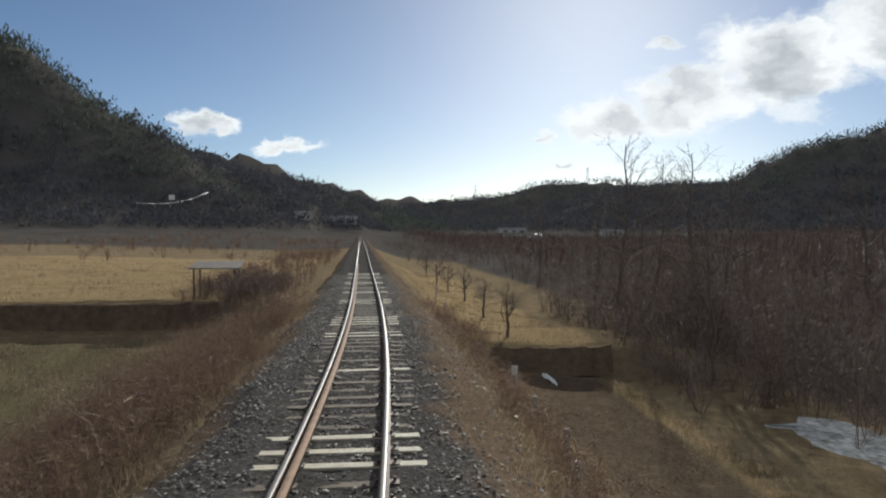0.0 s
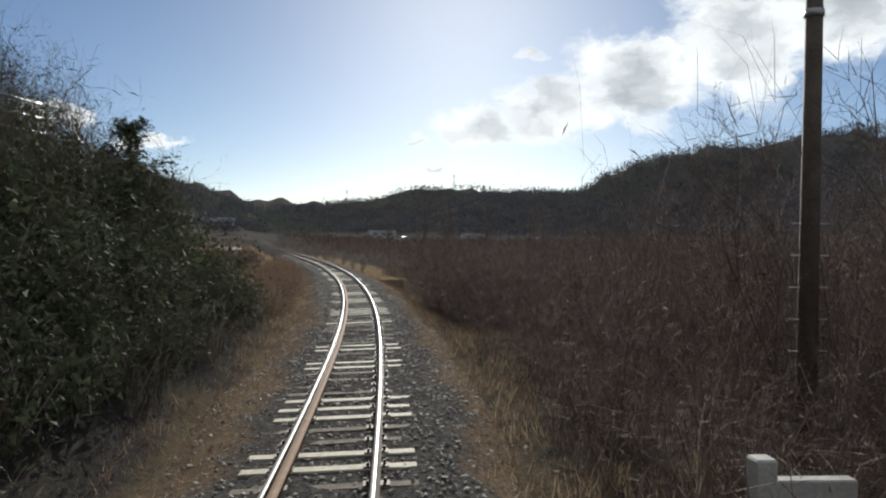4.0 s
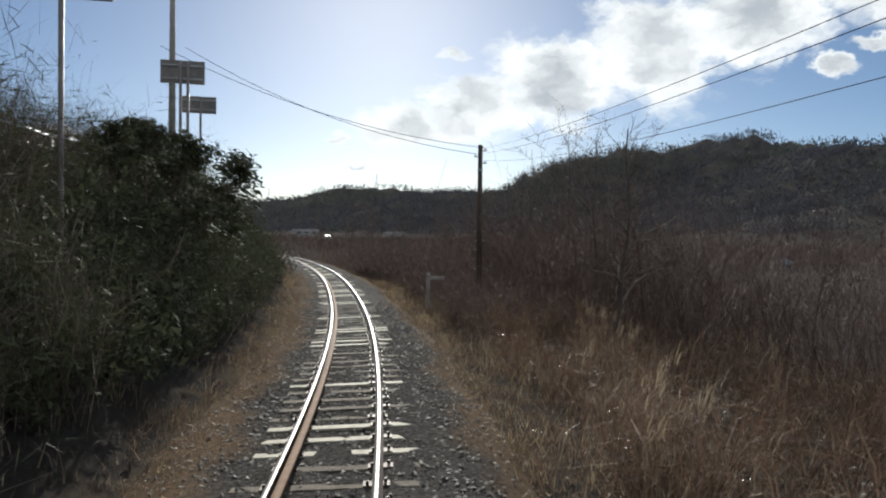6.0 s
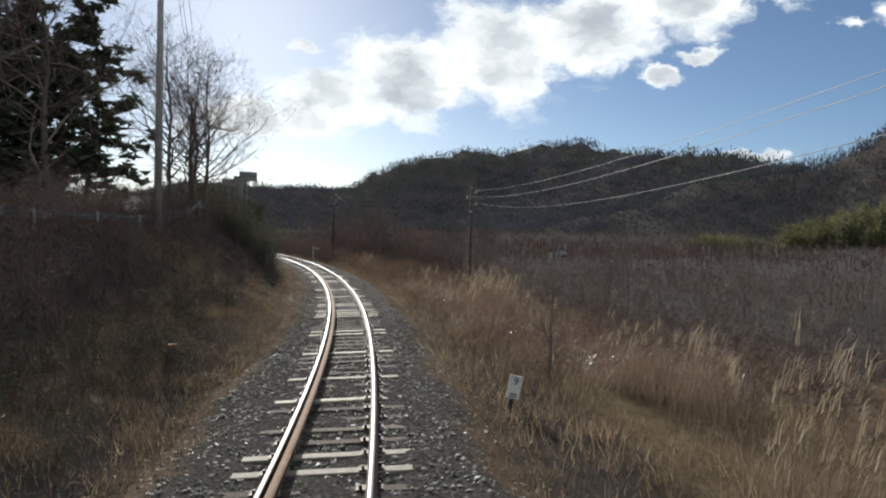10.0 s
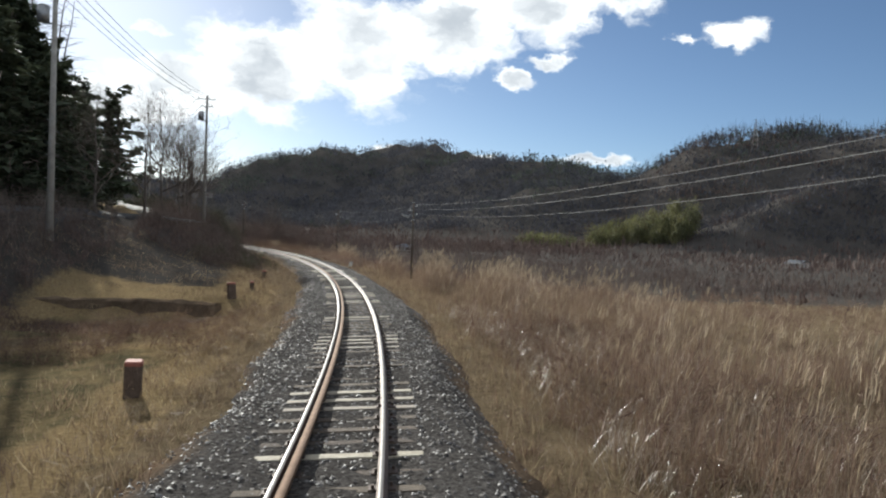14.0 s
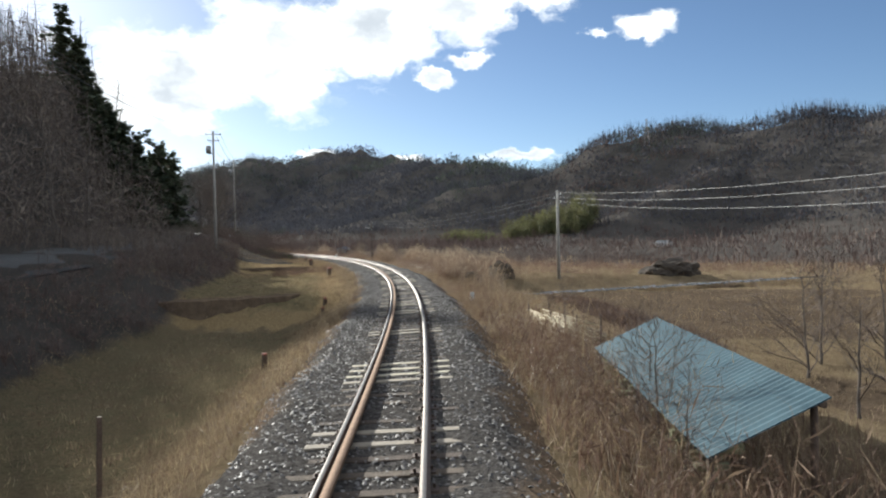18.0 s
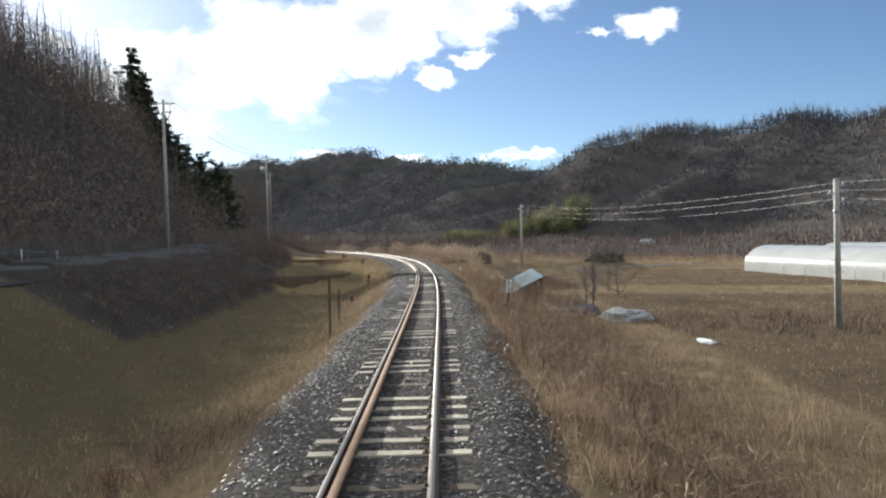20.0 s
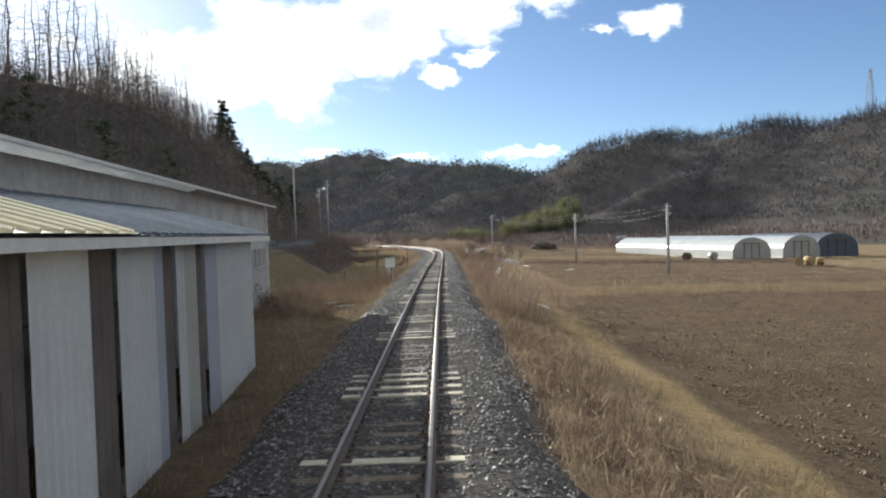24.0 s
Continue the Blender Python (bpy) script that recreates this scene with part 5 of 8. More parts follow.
    meadow("verge_litter", 26000, 10, 122, 2.2, 4.8, 0.04, 0.22, (M_BROWNWEED, M_DRYGRASS), "matted dead grass and weeds on the valley-side verge", clump=0.3, per=16, mix=0.35, seed=13, width=0.016)
    # dark weed colour adds to the shade at the bottom of this ditch
    meadow("ditch_weeds", 9000, 132.6, 136.6, -14, -5.6, 0.08, 0.3, (M_BRAMBLE, M_BROWNWEED), "dark dead weeds deepening the shade of the ditch between the fields", clump=0.4, per=24, mix=0.4, seed=23, width=0.02)
    meadow("ditch_weeds", 7000, 208, 214, 9, 42, 0.1, 0.4, (M_BRAMBLE, M_BROWNWEED), "dark dead weeds along the field drain", clump=0.5, per=30, mix=0.4, seed=14, width=0.03)
    # no hollow here: the dark weeds draw the shade of a ditch
    meadow("ditch_weeds", 12000, 173, 192, 8.3, 10.0, 0.1, 0.32, (M_BRAMBLE, M_BROWNWEED), "dark dead weeds standing in for a shaded ditch", clump=0.3, per=20, mix=0.4, seed=15, width=0.025)
    brushwood("low_weeds", 900, -44, 290, 2.5, 4.4, 0.12, 0.45, (M_BROWNWEED,), "low matted brown weeds along the ballast edge", 41, 8, 10, spread=1.4, width=0.012)
    brushwood("low_weeds", 800, -44, 258, -4.6, -2.45, 0.1, 0.4, (M_BROWNWEED,), "low matted brown weeds along the ballast edge", 42, 8, 10, spread=1.4, width=0.012)

    # clods on the ploughed plots, lying in rows
    k = 36000
    r = np.random.default_rng(91)
    s, n = r.uniform(252, 300, k), 7.2 + 34 * r.random(k) ** 1.6
    n = n + 0.14 * np.sin(n * 9.0)
    x, y = along(s, n)
    z = ground_z(x, y, s, n)
    c = np.stack([x, y, z + 0.01], -1)
    v = c[:, None, :] + r.normal(0, 1, (k, 4, 3)) * r.uniform(0.012, 0.042, (k, 1, 1)) * np.array((1, 1, 0.7))
    f = np.array(((0, 1, 2), (0, 2, 3), (0, 3, 1), (1, 3, 2)))
    tagged(new("soil_clods", mesh_of("soil_clods", v, (f[None] + 4 * np.arange(k)[:, None, None]).reshape(-1, 3), mats=(M_CLOD,))), "brown clods of ploughed soil on the field", "soil", kind="stuff")
    # dead creepers tangled round the pole in the weeds
    r = np.random.default_rng(52)
    k = 420
    x, y = along(np.full(k, 78.5), np.full(k, 6.7))
    z = 0.6 + 4.2 * r.random(k) ** 0.55
    w = np.where(z > 3.6, 0.32, 0.1)
    root = np.stack([x + r.normal(0, 1, k) * w, y + r.normal(0, 1, k) * w, z], -1)
    strokes("dead_creeper", root, r.uniform(0.1, 0.4, k), r.uniform(0.008, 0.02, k), r.uniform(0.3, 2.2, k), r.uniform(0, 6.28, k), (M_TWIG,), "dead leafless creeper tangled round the pole", "creeper")
    # orchard on the terrace
    fruit = tree_proto("orchard_tree", 3, 2.3, 0.09, 15, 2, 4, "small leafless pruned fruit tree on the terrace", first=0.3, reach=0.75, rise=0.75)
    plant(fruit, beside_places((-45.2, 7.0), (-55.5, 7.5), (-65.5, 7.7), (-75, 7.6), (-85, 7.5), (-95, 7.4)), rng, group="orchard trees")
    # tall bare trees in the valley
    big = tree_proto("bare_tree", 5, 10.5, 0.17, 20, 3, 3, "tall leafless deciduous tree with fine twigs", first=0.22, reach=0.42, rise=0.9)
    plant(big, beside_places((-64, 22), (-58, 27), (-70, 31), (-55, 34), (-78, 26), (-48, 39), (-85, 36), (-62, 42), (-92, 20), (-44, 30), (-52, 20), (-36, 26), (-60, 18), (-40, 42), (-72, 20), (-30, 36), (-50, 48), (-75, 44)), rng, 0.8, 1.15, "bare valley trees")
    slim = tree_proto("bare_tree", 6, 5.6, 0.06, 16, 2, 5, "slender leafless tree with upright branches", first=0.08, reach=0.5, rise=1.5)
    plant(slim, beside_places((-40, 15), (-46, 17), (-6, 21), (4, 11), (1, 14), (-2, 17), (24, 11), (30, 10), (36, 12), (40, 13.5), (28, 14), (45, 15), (20, 13), (66, 22), (72, 27), (60, 24), (14, 12), (22, 15), (26, 8.5), (33, 14), (37, 9.5), (43, 11), (47, 18), (31, 21), (16, 19), (41, 21)), rng, 0.8, 1.4, "slender bare trees")
    plant(copy_thing(big, Matrix()), beside_places((25, 13), (47, 7.4), (41, 9.5), (31, 15.5), (17, 17), (36, 19), (9, 14)), rng, 0.5, 0.75, "bare trees above the thicket")
    road = tree_proto("bare_tree", 8, 9.5, 0.13, 20, 3, 4, "leafless roadside tree with wide branches", first=0.14, reach=0.62, rise=0.85)
    plant(road, beside_places((61, -8.2), (63, -8.6), (64.5, -8.0), (59.5, -7.6), (86.5, -10.3), (90.5, -11.8), (97, -13.5), (70, -8.7), (104, -16)), rng, 0.8, 1.15, "roadside trees")
    small = tree_proto("bare_sapling", 9, 3.0, 0.05, 10, 2, 3, "small leafless sapling in the weeds", first=0.15, reach=0.5, rise=1.1)
    plant(small, beside_places((203.5, 8.2), (206.5, 7.2), (200, 9), (99.5, 4.4)), rng, 0.7, 1.1, "saplings")
    shrub = tree_proto("bare_shrub", 17, 3.4, 0.045, 18, 2, 4, "wide leafless shrub with spreading pale stems", category="shrub", first=0.03, reach=0.75, rise=1.0)
    plant(shrub, beside_places((196.2, 10.0), (194.6, 11.2), (198.0, 10.9)), rng, 0.85, 1.05, "shrubs by the shelter")
    plant(copy_thing(shrub, Matrix()), beside_places((202.6, 4.2), (200.8, 4.6), (188.6, 5.6), (204.4, 4.0)), rng, 0.45, 0.62, "shrubs by the shelter")
    # wooded hill
    ever = tree_proto("evergreen_tree", 15, 4.6, 0.09, 22, 2, 3, "dark broad-leaved evergreen tree on the bank", first=0.25, reach=0.4, rise=0.5, droop=-0.08, needles=3600, needle_mat=M_LEAF, scrap=0.5)
    plant(ever, beside_places((39, -6.6), (38, -5.6), (40.6, -7.2), (37, -7.8), (42, -6.4), (41, -5.6), (33.5, -8.2), (46, -6.2), (17, -7), (22, -6)), rng, 0.42, 0.62, "evergreens on the bank")
    # two of them lean out over the verge
    for s, n, k in ((45.2, -4.9, 0.8), (46.6, -5.4, 0.72)):
        x, y = (float(v) for v in along(s, n))
        a = float(np.interp(s, TS, TA))
        out = Vector((math.cos(a), -math.sin(a), 0))
        m = pose(x, y, float(ground_z([x], [y])[0]) - 0.1) @ Matrix.Rotation(radians(26), 4, Vector((0, 0, 1)).cross(out)) @ Matrix.Rotation(s, 4, "Z") @ Matrix.Scale(k / ever.scale.x, 4)
        copy_thing(ever, m)["group"] = "evergreens on the bank"
    larch = tree_proto("larch_tree", 12, 17, 0.15, 44, 1, 1, "tall leafless larch with a bare lower trunk", first=0.38, reach=0.2, rise=0.25, droop=-0.02)
    pine = tree_proto("conifer_tree", 13, 15, 0.19, 22, 1, 1, "tall dark conifer with drooping boughs", first=0.2, reach=0.26, rise=0.1, droop=-0.06, needles=800, needle_mat=M_CONIFER, scrap=1.5)
    spots = []
    r2 = random.Random(77)
    while len(spots) < 300:
        x, y = r2.uniform(-190, -38), r2.uniform(-165, -48)
        s, n = beside([x], [y])
        if n[0] > -24 or s[0] < 88 or any((x - a) ** 2 + (y - b) ** 2 < 9 for a, b in spots):
            continue
        if ground_z([x], [y])[0] < 4.5 and r2.random() > 0.25:
            continue
        spots.append((x, y))
    crest = [Vector(p) for p in HILLS[6][1]]
    while len(spots) < 490:
        i = r2.choice((2, 3, 3, 4, 4, 5, 5, 6, 6))
        q = crest[i].lerp(crest[i + 1], r2.random())
        x, y = q.x - 3 + r2.gauss(0, 5), q.y + 4 + r2.gauss(0, 5)
        if not any((x - a) ** 2 + (y - b) ** 2 < 3.2 for a, b in spots):
            spots.append((x, y))
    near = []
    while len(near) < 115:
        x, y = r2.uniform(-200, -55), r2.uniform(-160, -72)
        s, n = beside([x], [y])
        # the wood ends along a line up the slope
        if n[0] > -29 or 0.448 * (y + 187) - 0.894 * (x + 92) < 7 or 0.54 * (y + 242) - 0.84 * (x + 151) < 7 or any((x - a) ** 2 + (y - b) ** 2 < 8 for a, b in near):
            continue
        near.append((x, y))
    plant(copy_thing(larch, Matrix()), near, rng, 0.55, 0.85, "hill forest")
    # the low sun reaches the line between the tallest crowns, so the crest larches in its way stay lower
    reach = np.linspace(40, 190, 120)
    lower, taller, farther = [], [], []
    for q in spots[300:480]:
        sx, sy = q[0] - math.sin(SUN_AZ) * reach, q[1] - math.cos(SUN_AZ) * reach
        ss, sn = beside(sx, sy)
        over = (np.abs(sn) < 4.5) & (ss > 176) & (ss < 224)
        room = (float((reach[over] * math.tan(SUN_EL)).min()) - 0.5 - float(ground_z([q[0]], [q[1]])[0])) / 17.5 if over.any() else 9
        if room < 1.5:
            if room > 0.5:
                lower.append((q, room))
        elif q[0] < -66:
            farther.append(q)
        else:
            taller.append(q)
    plant(larch, farther, rng, 1.15, 1.45, "hill forest")
    plant(copy_thing(larch, Matrix()), taller, rng, 1.4, 1.75, "hill forest")
    for q, room in lower:
        plant(copy_thing(larch, Matrix()), [q], rng, 0.9 * room, 0.97 * room, "hill forest")
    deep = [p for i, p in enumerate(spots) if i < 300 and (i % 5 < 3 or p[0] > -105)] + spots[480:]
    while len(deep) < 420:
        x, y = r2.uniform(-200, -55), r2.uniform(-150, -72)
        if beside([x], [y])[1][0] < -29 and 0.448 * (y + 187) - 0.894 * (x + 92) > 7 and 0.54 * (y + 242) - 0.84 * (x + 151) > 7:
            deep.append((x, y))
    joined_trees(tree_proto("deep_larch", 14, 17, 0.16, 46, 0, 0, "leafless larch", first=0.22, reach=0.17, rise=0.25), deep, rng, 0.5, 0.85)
    plant(pine, [p for i, p in enumerate(spots) if i % 5 > 2 and i < 300 and p[0] <= -105], rng, 0.7, 1.1, "hill forest")
    cedar = tree_proto("cedar_tree", 16, 16, 0.24, 34, 1, 1, "tall dense dark cedar at the edge of the wood", first=0.08, reach=0.24, rise=0.15, droop=-0.05, needles=2400, needle_mat=M_CONIFER, scrap=2.3)
    stand = []
    while len(stand) < 38:
        x, y = r2.uniform(-47, -30), r2.uniform(-96, -62)
        s, n = beside([x], [y])
        if n[0] > -19.5 or any((x - a) ** 2 + (y - b) ** 2 < 7 for a, b in stand):
            continue
        stand.append((x, y))
    while len(stand) < 56:
        x, y = r2.uniform(-40, -23.5), r2.uniform(-64, -44)
        s, n = beside([x], [y])
        if n[0] > -16.5 or any((x - a) ** 2 + (y - b) ** 2 < 6 for a, b in stand):
            continue
        stand.append((x, y))
    plant(cedar, stand[:38], rng, 0.42, 0.78, "cedar stand")
    plant(copy_thing(cedar, Matrix()), stand[38:], rng, 0.7, 1.0, "cedar stand")


def hill_scrub():
    """Undergrowth and fine branches filling the wooded hill between the trunks."""
    rng = np.random.default_rng(19)
    k = 70000
    x, y = rng.uniform(-215, -36, k), rng.uniform(-175, -46, k)
    s, n = beside(x, y)
    z = ground_z(x, y, s, n)
    ok = (n < -21) & (z > 2.6) & (s > 84)
    x, y, z = x[ok], y[ok], z[ok]
    k = len(x)
    h = rng.gamma(1.6, 1.3, k)
    m = 6
    c = np.repeat(np.stack([x, y, z + h], -1), m, 0) + rng.normal(0, 0.8, (k * m, 3))
    w = rng.normal(0, 1, (k * m, 3)) * np.array((0.7, 0.7, 1.0))
    w *= (rng.uniform(0.25, 0.8, k * m) / np.linalg.norm(w, axis=1))[:, None]
    side = rng.normal(0, 1, (k * m, 3)) * 0.06
    v = np.stack([c - w, c + w, c + side], 1)
    tagged(new("hill_scrub", mesh_of("hill_scrub", v, np.arange(k * m * 3).reshape(-1, 3), mats=(M_TWIG,))), "brown leafless undergrowth between the trees of the hill", "undergrowth", kind="stuff")


grow_all()
hill_scrub()


def far_woods():
    """Woods on the far slopes: gappy clumps of slanting scraps, and bare stems along the crest."""
    rng = np.random.default_rng(8)
    k = 170000
    x, y = rng.uniform(-720, 950, k), rng.uniform(-470, 1550, k)
    d = np.hypot(x, y + 60)
    ok = (d > 150) & (rng.random(k) < np.minimum(1, (330 / d) ** 1.3)) & ~((x < 60) & (y < 60))
    x, y = x[ok], y[ok]
    s, n = beside(x, y)
    z = ground_z(x, y, s, n)
    ok = z > 4.5
    P = np.stack([x, y, z], -1)[ok]
    dark = (0.5 + 0.5 * np.sin(P[:, 0] * 0.012 + 2 * np.sin(P[:, 1] * 0.008)) + 0.3 * np.sin(P[:, 1] * 0.03) + rng.normal(0, 0.25, len(P)) + 0.45 * ((P[:, 0] < -80) & (P[:, 1] < 500))) > 0.95
    for name, label, mat, pts in (("distant_woods", "brown leafless woods on the far hillsides, tinted grey-blue for haze", M_HAZEWOOD, P[~dark]), ("distant_pines", "dark pine woods on the far hillsides", M_FARPINE, P[dark])):
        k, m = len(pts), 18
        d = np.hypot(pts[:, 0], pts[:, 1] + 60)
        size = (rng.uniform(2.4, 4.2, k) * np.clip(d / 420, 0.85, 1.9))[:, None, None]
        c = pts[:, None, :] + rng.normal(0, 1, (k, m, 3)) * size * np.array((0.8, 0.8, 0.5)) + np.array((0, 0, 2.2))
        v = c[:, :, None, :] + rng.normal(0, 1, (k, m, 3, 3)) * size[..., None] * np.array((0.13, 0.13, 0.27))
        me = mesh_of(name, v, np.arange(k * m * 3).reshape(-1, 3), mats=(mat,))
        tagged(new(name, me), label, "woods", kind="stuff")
    # scattered scrub and hedges over the wide valley floor
    k = 6000
    s, n = rng.uniform(-140, 205, k), 55 + 480 * rng.random(k) ** 1.2
    n = np.where(rng.random(k) < 0.55, np.round(n / 27) * 27 + rng.normal(0, 1.5, k), n)
    x, y = along(s, n)
    z = ground_z(x, y, s, n)
    ok = ~((s > 150) & (n < 130))
    # and down the valley
    fx, fy = rng.uniform(10, 420, 6000), rng.uniform(60, 700, 6000)
    fs, fn = beside(fx, fy)
    fz = ground_z(fx, fy, fs, fn)
    fk = (fz < 8) & (fn > 34)
    n = np.concatenate([n[ok], np.full(fk.sum(), 300.0)])
    x, y, z = np.concatenate([x[ok], fx[fk]]), np.concatenate([y[ok], fy[fk]]), np.concatenate([z[ok], fz[fk]])
    k, m = len(x), 16
    size = (rng.uniform(0.6, 1.6, k) * np.clip(n / 130, 0.8, 2.2))[:, None, None]
    c = np.stack([x, y, z + 0.7], -1)[:, None, :] + rng.normal(0, 1, (k, m, 3)) * size * np.array((1.1, 1.1, 0.55))
    v = c[:, :, None, :] + rng.normal(0, 1, (k, m, 3, 3)) * size[..., None] * np.array((0.09, 0.09, 0.5))
    tagged(new("valley_hedges", mesh_of("valley_hedges", v, np.arange(k * m * 3).reshape(-1, 3), mats=(M_BRAMBLE,))), "brown leafless hedges and scrub across the valley floor", "scrub", kind="stuff")
    crest = HILLS[0][1]
    k = 4200
    i = rng.integers(1, len(crest) - 1, k)
    u = rng.random(k)
    p = crest[i] * (1 - u[:, None]) + crest[np.minimum(i + 1, len(crest) - 1)] * u[:, None]
    p = p[:, :2] + rng.normal(0, 14, (k, 2))
    root = np.stack([p[:, 0], p[:, 1], ground_z(p[:, 0], p[:, 1])], -1)
    strokes("crest_trees", root, rng.uniform(7, 15, k), rng.uniform(0.16, 0.38, k), rng.uniform(0, 0.35, k), rng.uniform(0, 6.28, k), (M_HAZEWOOD,), "bare trees standing along the far crest", "woods")
    # bamboo grove climbing the foot of the far hill: feathery heads on leaning culms
    k = 2600
    u, w = rng.random(k), rng.random(k) ** 0.8
    x, y = 284 + 26 * w + 3 * np.sin(u * 30), 112 - 62 * u
    z = ground_z(x, y)
    crown = 9 + 4 * np.sin(x * 0.45 + 2 * np.sin(y * 0.22)) + 7 * u * w
    c = np.stack([x, y, z + rng.uniform(0.15, 1, k) * np.maximum(crown, 4)], -1)
    low = np.stack([rng.uniform(262, 280, 500), rng.uniform(108, 142, 500), np.zeros(500)], -1)
    low[:, 2] = ground_z(low[:, 0], low[:, 1]) + rng.uniform(0.5, 6, 500)
    c = np.concatenate([c, low])
    k = len(c)
    v = c[:, None, None, :] + rng.normal(0, 1.1, (k, 16, 1, 3)) * np.array((1.0, 1.0, 1.4)) + rng.normal(0, 0.27, (k, 16, 3, 3)) * np.array((1, 1, 1.8))
    tagged(new("bamboo_grove", mesh_of("bamboo_grove", v, np.arange(k * 48).reshape(-1, 3), mats=(M_BAMBOO,))), "bright yellow-green bamboo grove at the foot of the hill", "bamboo", kind="stuff")


far_woods()


# ---- poles and wires ----
def hung_wire(name, a, b, sag, r, mat, label, group):
    a, b = Vector(a), Vector(b)
    V, T = [], []
    n = 22
    pts = [a.lerp(b, i / n) - Vector((0, 0, 4 * sag * (i / n) * (1 - i / n))) for i in range(n + 1)]
    tube(V, T, pts, [r] * len(pts), 4)
    me = bpy.data.meshes.new(name)
    me.from_pydata([v[:] for v in V], [], T)
    me.materials.append(mat)
    return tagged(new(name, me), label, "wire", group)


def line_pole(s, n, top, r, mat, label, lamp=False):
    """A pole of the line beside the track: shaft, cap, three bracket arms with insulators. Returns the three wire points."""
    m = at_track(s, n)
    z0 = m.translation.z
    h = top - z0
    p = empty("utility_pole", m, label, "utility pole", "trackside poles")
    bm = bmesh.new()
    rod(bm, (0, 0, -0.3), (0, 0, h), r, r * 0.72, 12)
    part("shaft", bm, mat, p)
    bm = bmesh.new()
    rod(bm, (0, 0, h), (0, 0, h + 0.04), r * 0.85, r * 0.4, 12)
    part("cap", bm, M_STEEL, p)
    pts = []
    for i, dz in enumerate((0.25, 0.55, 0.85)):
        side = 0.24 if i != 1 else -0.24
        bm = bmesh.new()
        block(bm, (0.3, 0.05, 0.05), (side / 2 + math.copysign(0.05, side), 0, h - dz), bevel=0.006)
        arm = part("bracket", bm, M_STEEL, p)
        bm = bmesh.new()
        rod(bm, (side, 0, h - dz + 0.02), (side, 0, h - dz + 0.09), 0.035, 0.03, 10)
        rod(bm, (side, 0, h - dz + 0.09), (side, 0, h - dz + 0.14), 0.045, 0.02, 10)
        part("insulator", bm, M_PORCELAIN, arm, "white porcelain insulator")
        pts.append(m @ Vector((side, 0, h - dz + 0.14)))
    for k in range(5):
        bm = bmesh.new()
        rod(bm, (-r * 1.9, 0, 1.6 + k * 0.45), (r * 1.9, 0, 1.6 + k * 0.45), 0.011, sides=6)
        part("step_bolt", bm, M_STEEL, p)
    if lamp:
        # a fluorescent street lamp on a short arm
        bm = bmesh.new()
        rod(bm, (0, 0, h - 0.95), (-0.3, -0.05, h - 0.85), 0.02, sides=6)
        arm = part("lamp_arm", bm, M_STEEL, p)
        bm = bmesh.new()
        block(bm, (0.62, 0.16, 0.1), (-0.6, -0.1, h - 0.92), (0, 18, 0), bevel=0.03)
        part("lamp_housing", bm, M_STEEL, arm, "grey tube-lamp housing")
        bm = bmesh.new()
        block(bm, (0.54, 0.1, 0.05), (-0.59, -0.1, h - 0.985), (0, 18, 0), bevel=0.02)
        part("lamp_cover", bm, M_WHITE, arm, "milky lamp cover")
    bm = bmesh.new()
    rod(bm, (0, 0, h - 1.25), (0, 0, h - 1.15), r * 0.9, r * 0.9, 12)
    part("band", bm, M_STEEL, p)
    return pts


def trackside_line():
    grey = "slim grey concrete utility pole in the dry grass"
    rows = [line_pole(32, 6.6, 7.0, 0.15, M_POLEWOOD, "dark wooden utility pole above the thicket"), line_pole(78.5, 6.7, 5.0, 0.08, M_POLEWOOD, "dark utility pole with creepers in the weeds"),
            line_pole(111.6, 6.0, 4.78, 0.085, M_POLEWOOD, "slim dark utility pole with a lamp in the pampas grass", lamp=True), line_pole(161.8, 12.25, 5.6, 0.13, M_CONCRETE, grey), line_pole(212.5, 15.4, 4.25, 0.13, M_CONCRETE, grey),
            line_pole(235, 18.9, 4.35, 0.13, M_CONCRETE, grey), line_pole(256, 44, 4.4, 0.13, M_CONCRETE, grey)]
    for a, b in zip(rows[:-1], rows[1:]):
        for k, (p, q) in enumerate(zip(a, b)):
            hung_wire("overhead_wire", p, q, (p - q).length * 0.012 + 0.12 * k, 0.0065, M_WIRE, "bright bare wire slung between utility poles", "trackside wires")
    return rows


TRACKSIDE = trackside_line()


